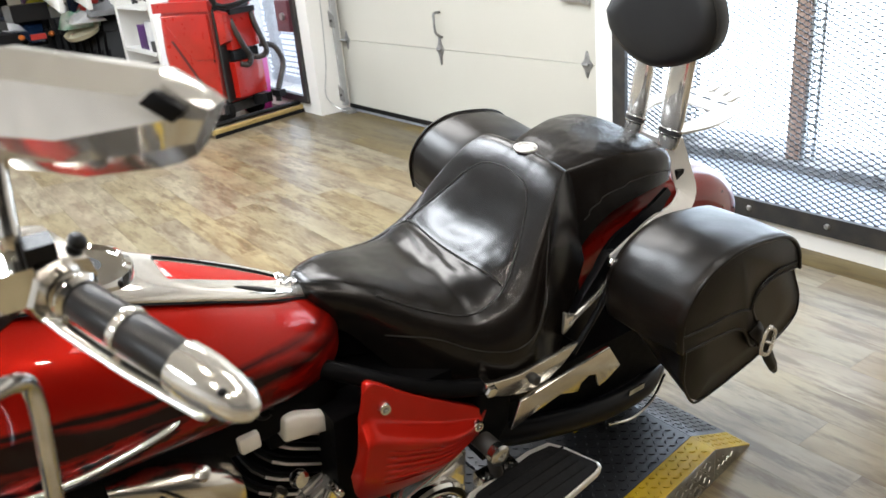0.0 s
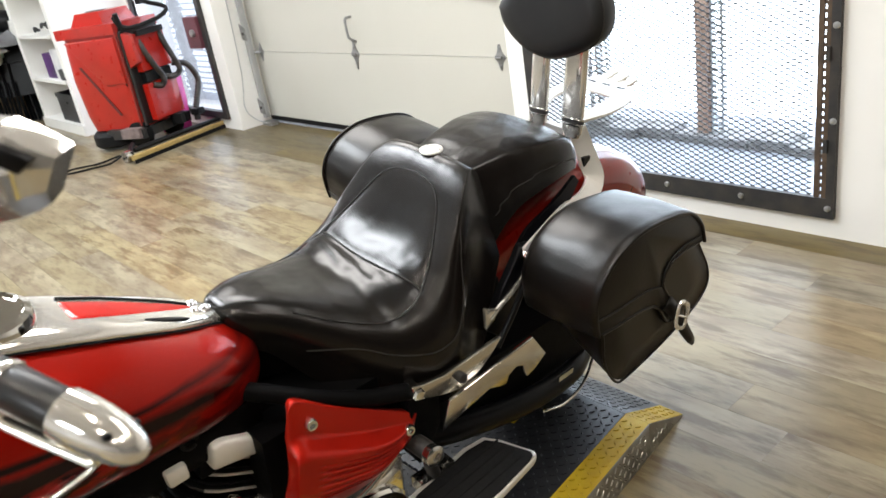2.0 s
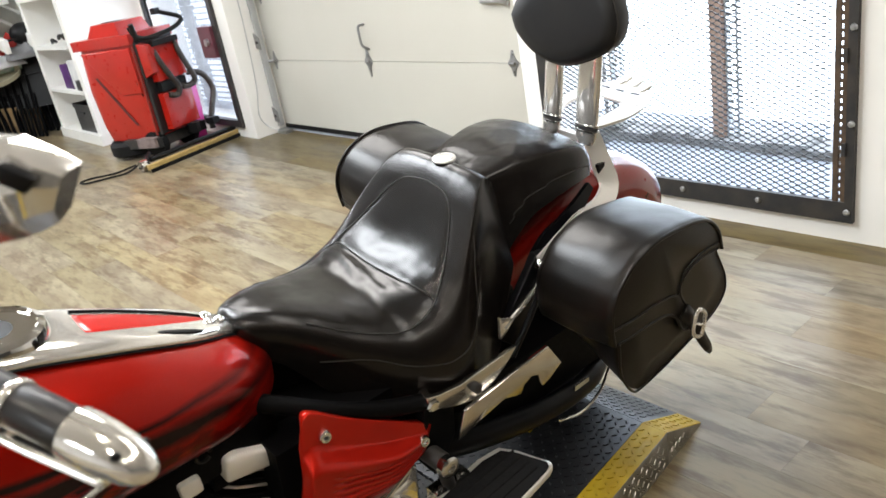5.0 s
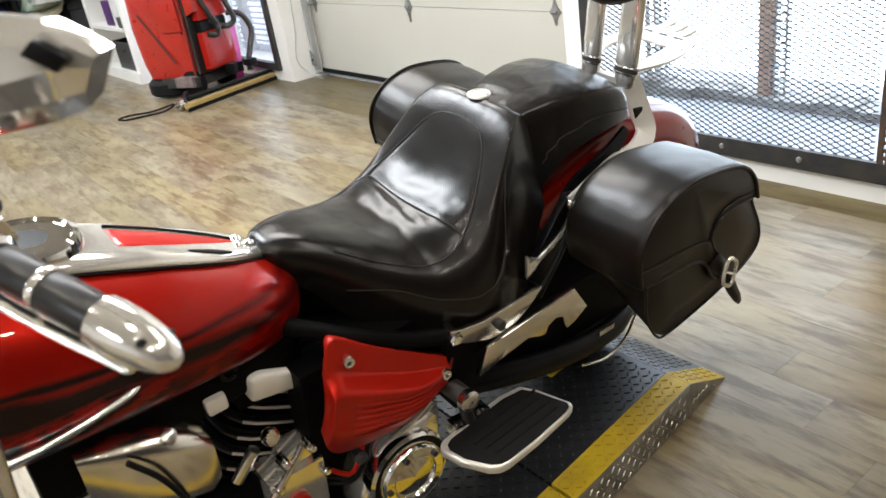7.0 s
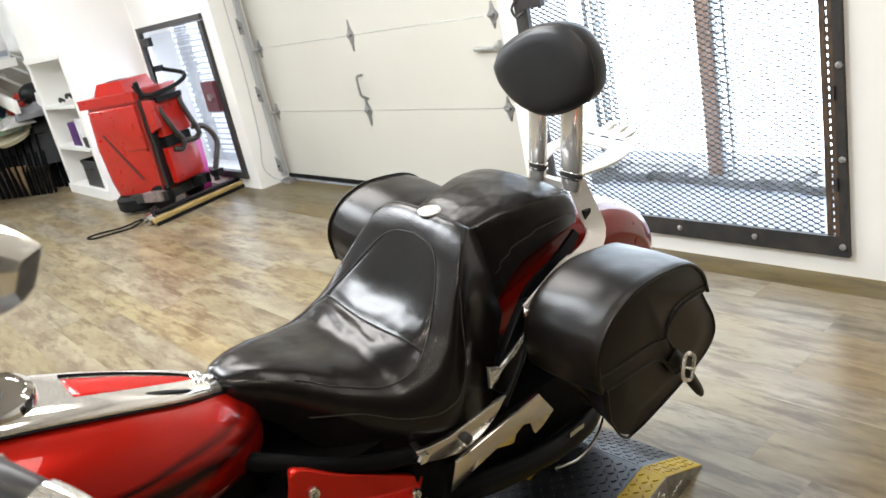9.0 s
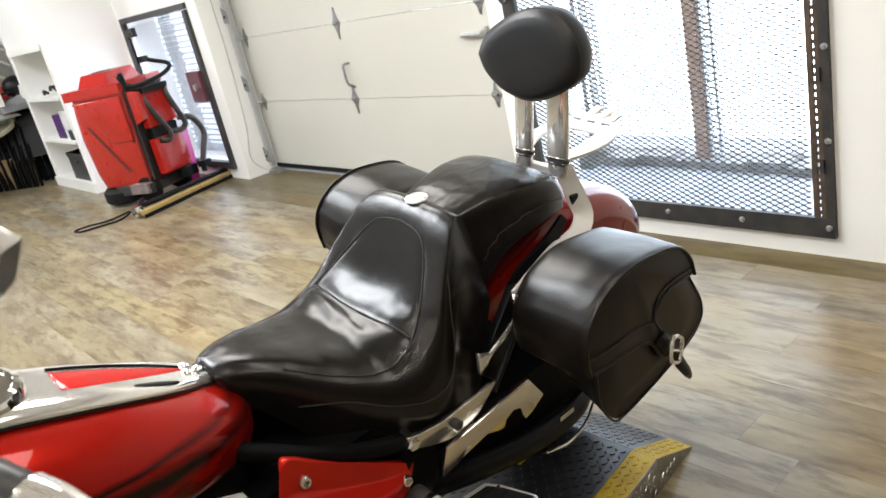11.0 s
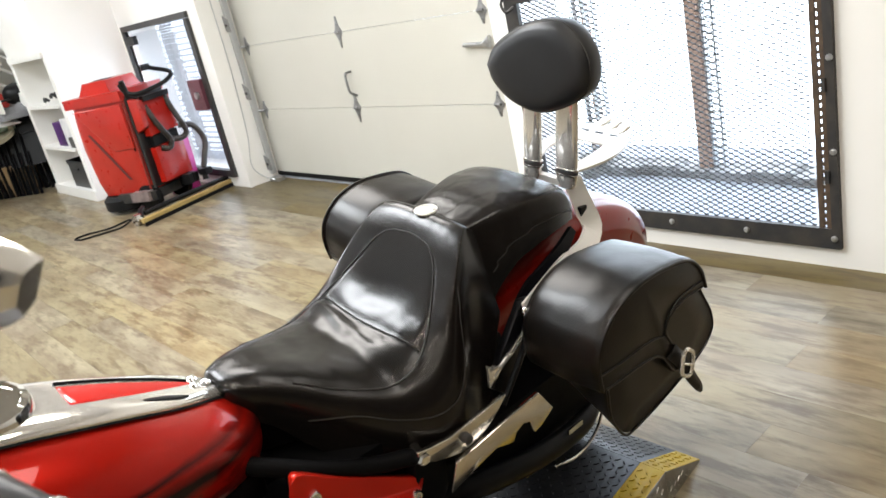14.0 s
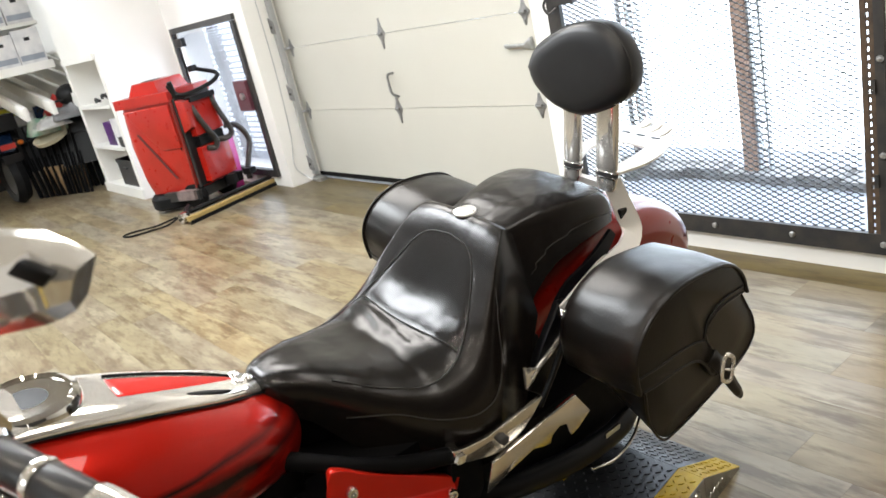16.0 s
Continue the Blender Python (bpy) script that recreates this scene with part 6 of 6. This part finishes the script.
for yy in (0.04, 0.42):
    part("wheel", lathe([(0.03, -0.03), (0.11, -0.03), (0.12, 0.0), (0.11, 0.03), (0.03, 0.03)], (-0.10, yy, 0.12), (0, 1, 0), 28), rubber, scrub)
part("squeegee_frame", tube([(0.10, -0.28, 0.075), (0.20, 0.15, 0.085), (0.27, 0.62, 0.075)], 0.02, 10), black_plastic, scrub)
part("squeegee", slab([(0.155, -0.39, 0.02), (0.305, 0.66, 0.02), (0.305, 0.66, 0.062), (0.155, -0.39, 0.062)], (0.03, -0.004, 0), 0.004), wood_strip, scrub, "pale wooden squeegee bar")
part("blade", slab([(0.200, -0.40, 0.0), (0.345, 0.66, 0.0), (0.345, 0.66, 0.03), (0.200, -0.40, 0.03)], (0.008, -0.001, 0)), rubber, scrub, "black rubber squeegee blade")
part("caster", lathe([(0.001, -0.03), (0.045, -0.03), (0.05, 0.0), (0.045, 0.03), (0.001, 0.03)], (0.10, -0.36, 0.05), (0.3, 1, 0), 24), alloy, scrub)
part("caster_arm", tube([(0.02, -0.2, 0.10), (0.08, -0.30, 0.09), (0.14, -0.36, 0.06)], 0.022, 8), black_plastic, scrub)
for k, (sx, sy) in enumerate(((0.0, 0.3), (0.04, 0.36), (0.08, 0.25), (-0.02, 0.42), (0.10, 0.48), (0.14, 0.40))):
    part("bracket", box((sx + 0.02, sy, 0.12 + 0.01 * k), (sx + 0.10, sy + 0.05, 0.20 + 0.012 * (k % 3)), 0.006), black_plastic, scrub)
power = thing("power_cord", (-5.60, 2.53, 0), "thin black power lead looped on the floor", "cable", rz=25.5)
part("lead", tube(curve_points([(0.05, -0.30, 0.05), (-0.02, -0.40, 0.008), (-0.10, -0.50, 0.008), (-0.22, -0.62, 0.008), (-0.33, -0.60, 0.008), (-0.30, -0.50, 0.008), (-0.16, -0.40, 0.008), (-0.04, -0.26, 0.03)], 40), 0.008, 8), rubber, power)
part("lead", tube(curve_points([(-0.02, 0.0, 0.92), (0.0, -0.015, 0.75), (0.01, -0.02, 0.60), (-0.01, 0.03, 0.48), (-0.01, 0.10, 0.40)], 24), 0.006, 8), rubber, power)
bagm = thing("plastic_tub", (-6.02, 3.0, 0.0), "magenta plastic tub behind the scrubber", "tub", rz=25.5)
part("tub", loft([[(0.11 * k * sx, 0.10 * k * sy, z_) for sx, sy in ((-1, -1), (1, -1), (1, 1), (-1, 1))] for k, z_ in ((0.85, 0.0), (1.0, 0.25), (1.04, 0.48))]), magenta, bagm)

# ---------------------------------------------------------------- closet shelves and their things
shelf_unit = thing("shelf_unit", (SH[0], SH_Y, 0), "white recessed shelves, half full", "shelf")
for z_ in (0.50, 0.93):
    part("shelf_board", box((0.0, -0.02, z_), (SH[1] - SH[0], 0.36, z_ + 0.03), 0.003), trim_white, shelf_unit)
part("shelf_trim", box((-0.06, -0.022, 1.40), (SH[1] - SH[0] + 0.04, 0.0, 1.46), 0.003), trim_white, shelf_unit)
part("base_trim", box((-0.10, -0.02, 0.0), (SH[1] - SH[0] + 0.10, 0.0, 0.10), 0.003), trim_white, shelf_unit)


def crate(name, place, size, mat, label, category, rz=0.0, lid=True):
    ob = thing(name, place, label, category, rz=rz)
    part("body", box((-size[0] / 2, -size[1] / 2, 0), (size[0] / 2, size[1] / 2, size[2]), 0.012, 2), mat, ob)
    if lid:
        part("lid", box((-size[0] / 2 - 0.008, -size[1] / 2 - 0.008, size[2] * 0.86), (size[0] / 2 + 0.008, size[1] / 2 + 0.008, size[2]), 0.008, 2), mat, ob)
        part("handle", tube([(-0.06, -size[1] / 2 - 0.012, size[2] * 0.7), (0.06, -size[1] / 2 - 0.012, size[2] * 0.7)], 0.010, 8), mat, ob)
    return ob


grey_plastic = material("charcoal plastic", (0.022, 0.023, 0.024), 0.45, scale=10, bump=0.2)
card = material("brown cardboard", (0.33, 0.22, 0.11), 0.8, second=(0.27, 0.17, 0.08), scale=8)
purple = material("purple print", (0.09, 0.015, 0.16), 0.4, second=(0.03, 0.01, 0.06), scale=6)
print_white = material("white carton", (0.72, 0.71, 0.70), 0.6, second=(0.5, 0.5, 0.52), scale=7)
crate("toolbox", (-7.40, SH_Y + 0.17, 0.10), (0.55, 0.28, 0.28), grey_plastic, "charcoal plastic toolbox with a lid", "toolbox")
crate("carton", (-7.60, SH_Y + 0.16, 0.53), (0.26, 0.24, 0.24), purple, "purple printed carton on a shelf", "box", lid=False)
crate("carton", (-7.28, SH_Y + 0.17, 0.53), (0.32, 0.26, 0.28), print_white, "white printed carton on a shelf", "box", lid=False)
crate("carton", (-7.16, SH_Y + 0.07, 0.53), (0.16, 0.12, 0.10), grey_plastic, "small dark carton on a shelf", "box", lid=False)
tools = thing("hand_tools", (-7.35, SH_Y + 0.14, 0.96), "jumble of dark hand tools on the shelf", "tools")
random.seed(3)
for k in range(9):
    a, b_ = random.uniform(-0.28, 0.22), random.uniform(-0.08, 0.08)
    ang = random.uniform(0, 6.28)
    L = random.uniform(0.08, 0.16)
    part("tool", tube(curve_points([(a, b_, 0.02 + 0.012 * k), (a + L / 2 * math.cos(ang), b_ + 0.05 * math.sin(ang), 0.05 + 0.012 * k), (a + L * math.cos(ang), b_ + 0.06 * math.sin(ang), 0.02 + 0.010 * k)], 8), random.uniform(0.012, 0.024), 8), (black_plastic, dark_steel, alloy)[k % 3], tools)

# ---------------------------------------------------------------- alcove: stacked chairs, a parked motorcycle, loft


def folding_chair(place, rz, tilt):
    ob = new("folding_chair")
    ob.matrix_basis = pose(*place, tilt, 0, rz)
    tagged(ob, "black steel folding chair leaning in a stack", "chair", "stacked chairs")
    for s in (-0.2, 0.2):
        part("leg", tube([(s, 0, 0.012), (s, 0.02, 0.45), (s * 0.95, 0.03, 0.88)], 0.016, 8), black_paint, ob)
        part("leg", tube([(s * 0.85, 0.05, 0.012), (s * 0.85, 0.045, 0.5)], 0.016, 8), black_paint, ob)
    part("seat", box((-0.19, 0.035, 0.34), (0.19, 0.06, 0.72), 0.01, 2), black_plastic, ob)
    part("backrest", box((-0.19, 0.01, 0.70), (0.19, 0.03, 0.88), 0.008, 2), black_plastic, ob)
    return ob


for k in range(9):
    folding_chair((-8.46 - 0.10 * k, 2.50 - 0.045 * k, 0.0), 64 + 4 * k, -14)
green = material("green fabric", (0.05, 0.30, 0.16), 0.7, second=(0.6, 0.62, 0.58), scale=5, mix=0.6)
redc = material("red fabric", (0.5, 0.03, 0.02), 0.7, scale=8)
yellow = material("yellow plastic", (0.6, 0.55, 0.03), 0.45, scale=8)


def cloth(place, size, mat, label, seed, name="jacket"):
    random.seed(seed)
    ob = thing(name, place, label, "clothing")
    rows = []
    for i in range(13):
        rows.append([((i / 12 - 0.5) * size[0], (j / 12 - 0.5) * size[1], size[2] * (0.5 + 0.5 * noise.noise(Vector((i * 0.35, j * 0.35, seed)))) * math.sin(math.pi * i / 12) ** 0.4 * math.sin(math.pi * j / 12) ** 0.4) for j in range(13)])
    p = part("fabric", grid_surface(rows), mat, ob)
    sol_ = p.modifiers.new("thick", "SOLIDIFY")
    sol_.thickness = 0.01
    return ob


cloth((-8.95, 2.28, 0.74), (0.34, 0.52, 0.34), green, "green and white jacket draped over chairs", 2)
cloth((-8.98, 2.42, 0.92), (0.30, 0.30, 0.28), redc, "red folded jacket on the pile", 5)
cloth((-8.70, 2.26, 0.80), (0.30, 0.34, 0.20), print_white, "white folded sheet draped over the chairs", 4, "folded_sheet")
cloth((-8.62, 2.45, 0.86), (0.40, 0.40, 0.22), material("grey fabric", (0.25, 0.25, 0.26), 0.8, scale=8), "grey folded jacket on the pile", 7)
bowl = thing("tray", (-8.72, 2.20, 0.66), "cream plastic tray on the pile", "tray")
part("tray", lathe([(0.10, 0.0), (0.18, 0.02), (0.20, 0.07), (0.185, 0.07), (0.16, 0.03), (0.001, 0.02)], (0, 0, 0), (0.2, -0.3, 1), 24), material("cream plastic", (0.55, 0.5, 0.36), 0.5), bowl)
helm = thing("cap", (-8.66, 2.52, 1.05), "black cap on top of the pile", "cap")
part("crown", uv_ball((0, 0, 0.05), (0.14, 0.14, 0.12)), black_plastic, helm)
part("peak", box((-0.10, -0.24, 0.0), (0.10, -0.10, 0.02), 0.006), black_plastic, helm)
crate("carton", (-9.15, 2.30, 0.0), (0.4, 0.4, 0.35), card, "brown cardboard carton on the floor", "box", 20, lid=False)

far = thing("parked_motorcycle", (-9.95, 1.72, 0.0), "dark blue touring motorcycle parked by the stored chairs", "motorcycle", rz=-84)
blue = material("dark blue paint", (0.012, 0.03, 0.08), 0.25, 0.3, coat=0.8, scale=6)
ty = part("rear_wheel", lathe([(0.20, -0.06), (0.28, -0.08), (0.32, 0.0), (0.28, 0.08), (0.20, 0.06), (0.20, -0.06)], (0, 0.55, 0.32), (1, 0, 0), 36, False), rubber, far, "wide black tyre")
part("rim", lathe([(0.03, -0.05), (0.2, -0.05), (0.2, 0.05), (0.03, 0.05)], (0, 0.55, 0.32), (1, 0, 0), 28), dark_steel, ty)
part("front_wheel", lathe([(0.20, -0.05), (0.28, -0.06), (0.32, 0.0), (0.28, 0.06), (0.20, 0.05), (0.20, -0.05)], (0, -0.95, 0.32), (1, 0, 0), 36, False), rubber, far)
part("tail", bevelled(loft([[(sx * w, v, h + sz * t) for sx, sz in ((-1, -1), (1, -1), (1, 1), (-1, 1))] for v, w, h, t in ((-0.1, 0.14, 0.78, 0.06), (0.3, 0.16, 0.80, 0.07), (0.62, 0.12, 0.76, 0.07), (0.78, 0.07, 0.68, 0.05))]), 0.02, seg=3), blue, far, "dark blue tail")
part("number_plate", box((-0.10, 0.80, 0.50), (0.10, 0.81, 0.60), 0.004), black_plastic, far)
part("tail_light", box((-0.08, 0.78, 0.66), (0.08, 0.815, 0.72), 0.01), redc, far, "red tail light")
for s in (-0.16, 0.16):
    part("indicator", uv_ball((s, 0.74, 0.70), (0.035, 0.045, 0.03)), material("amber lens", (0.7, 0.18, 0.02), 0.3), far, "amber indicator")
    part("pannier", box((s * 1.6 - 0.11, 0.0, 0.42), (s * 1.6 + 0.11, 0.60, 0.74), 0.05, 3), black_plastic, far)
part("top_case", box((-0.2, 0.40, 0.86), (0.2, 0.74, 1.04), 0.06, 3), black_plastic, far, "black top case")
part("seat", box((-0.16, -0.45, 0.76), (0.16, 0.25, 0.86), 0.04, 3), rubber, far)
part("tank", uv_ball((0, -0.6, 0.86), (0.18, 0.34, 0.16), 20, 12), blue, far)
part("engine", box((-0.2, -0.7, 0.15), (0.2, 0.1, 0.6), 0.05, 3), dark_steel, far)
part("windscreen", slab([(-0.2, -0.95, 1.0), (0.2, -0.95, 1.0), (0.14, -0.80, 1.35), (-0.14, -0.80, 1.35)], (0, 0.006, 0), 0.002), gloss_black, far)
part("exhaust", tube([(0.24, -0.2, 0.28), (0.25, 0.75, 0.36)], 0.045, 14), chrome, far)

far2 = thing("display_table", (-10.6, 2.2, 0), "white table crowded with boxed goods", "table")
part("tabletop", box((-0.9, -0.45, 0.72), (0.9, 0.45, 0.76), 0.004), trim_white, far2)
for sx in (-0.82, 0.82):
    for sy in (-0.38, 0.38):
        part("leg", box((sx - 0.025, sy - 0.025, 0), (sx + 0.025, sy + 0.025, 0.72)), trim_white, far2)
random.seed(9)
cols = [print_white, purple, grey_plastic, yellow, print_white, blue, card]
for k in range(14):
    sx, sy, sz = random.uniform(0.12, 0.3), random.uniform(0.12, 0.25), random.uniform(0.12, 0.35)
    crate("carton", (-11.35 + 0.115 * k, 2.2 + random.uniform(-0.25, 0.25), 0.76), (sx, sy, sz), cols[k % 7], "boxed goods on the white table", "box", random.uniform(-20, 20), lid=False)
crate("storage_bin", (-9.88, 2.12, 0.76), (0.34, 0.26, 0.20), print_white, "white plastic bin on the crowded table", "bin", 12)
dome = thing("hard_hat", (-10.28, 2.05, 0.93), "yellow hard hat on the boxed goods", "hat")
part("shell", lathe([(0.15, 0.0), (0.15, 0.02), (0.125, 0.03), (0.115, 0.08), (0.08, 0.13), (0.001, 0.15)], (0, 0, 0), (0.1, -0.2, 1), 28), yellow, dome)
part("brim", lathe([(0.11, 0.0), (0.17, 0.004), (0.17, 0.012), (0.11, 0.02)], (0, 0, 0), (0.1, -0.2, 1), 28), yellow, dome)
crate("carton", (-9.45, 2.45, 0.0), (0.4, 0.4, 0.62), print_white, "tall white carton by the stacked chairs", "box", 8, lid=False)
# loft with sloping white braces and boxed goods
LOFT = 1.42
structure("loft", box((X_L, 0.2, LOFT), (-8.62, SH_Y, LOFT + 0.09), 0.004), trim_white, "white painted loft edge beam", "loft")
for k in range(5):
    yk = 1.95 + 0.28 * k
    structure("brace", slab([(-12.9, yk, 1.66), (-8.34, yk, 0.94), (-8.34, yk, 1.08), (-12.9, yk, 1.80)], (0, 0.05, 0), 0.004), trim_white, "white sloping stair beam under the loft", "beam")
structure("loft_shelf", box((X_L, 0.3, 1.90), (-8.70, SH_Y, 1.94), 0.003), trim_white, "white shelf above the loft", "shelf")
grey_print = material("grey print", (0.3, 0.33, 0.38), 0.6)
for lev, z_ in ((0, LOFT + 0.09), (1, 1.94)):
    for k in range(7):
        h = random.uniform(0.26, 0.36)
        c = crate("carton", (-8.80, 2.32 - 0.29 * k, z_), (0.27, 0.24, h), print_white, "white storage box with a grey printed skyline", "box", 90 + random.uniform(-4, 4), lid=False)
        part("label_print", box((-0.12, -0.126, 0.03), (0.12, -0.1205, 0.09)), grey_print, c)
        part("hand_hole", box((-0.03, -0.125, h * 0.66), (0.03, -0.1205, h * 0.76)), black_plastic, c)

# ---------------------------------------------------------------- floor boards
BW, BL = 0.152, 1.22
random.seed(11)
shapes = []
for k in range(6):
    bm = box((-BL / 2 + 0.0003, -BW / 2 + 0.0003, -0.006), (BL / 2 - 0.0003, BW / 2 - 0.0003, 0.0), 0.0004, 1)
    bmesh.ops.recalc_face_normals(bm, faces=bm.faces)
    me = bpy.data.meshes.new("plank")
    bm.to_mesh(me)
    bm.free()
    me.materials.append(floor_wood)
    shapes.append(me)
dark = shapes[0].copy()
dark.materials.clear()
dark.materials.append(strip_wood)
row = 0
y = WALL + 0.29 - BW / 2
while y > -0.95:
    x = 1.9 - random.uniform(0, BL)
    while x > -10.6:
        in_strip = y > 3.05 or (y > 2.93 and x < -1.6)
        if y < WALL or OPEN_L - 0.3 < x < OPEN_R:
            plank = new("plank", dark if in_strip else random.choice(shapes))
            plank.location = (x, y, 0.0)
            plank.parent = floor
        x -= BL
    y -= BW
    row += 1
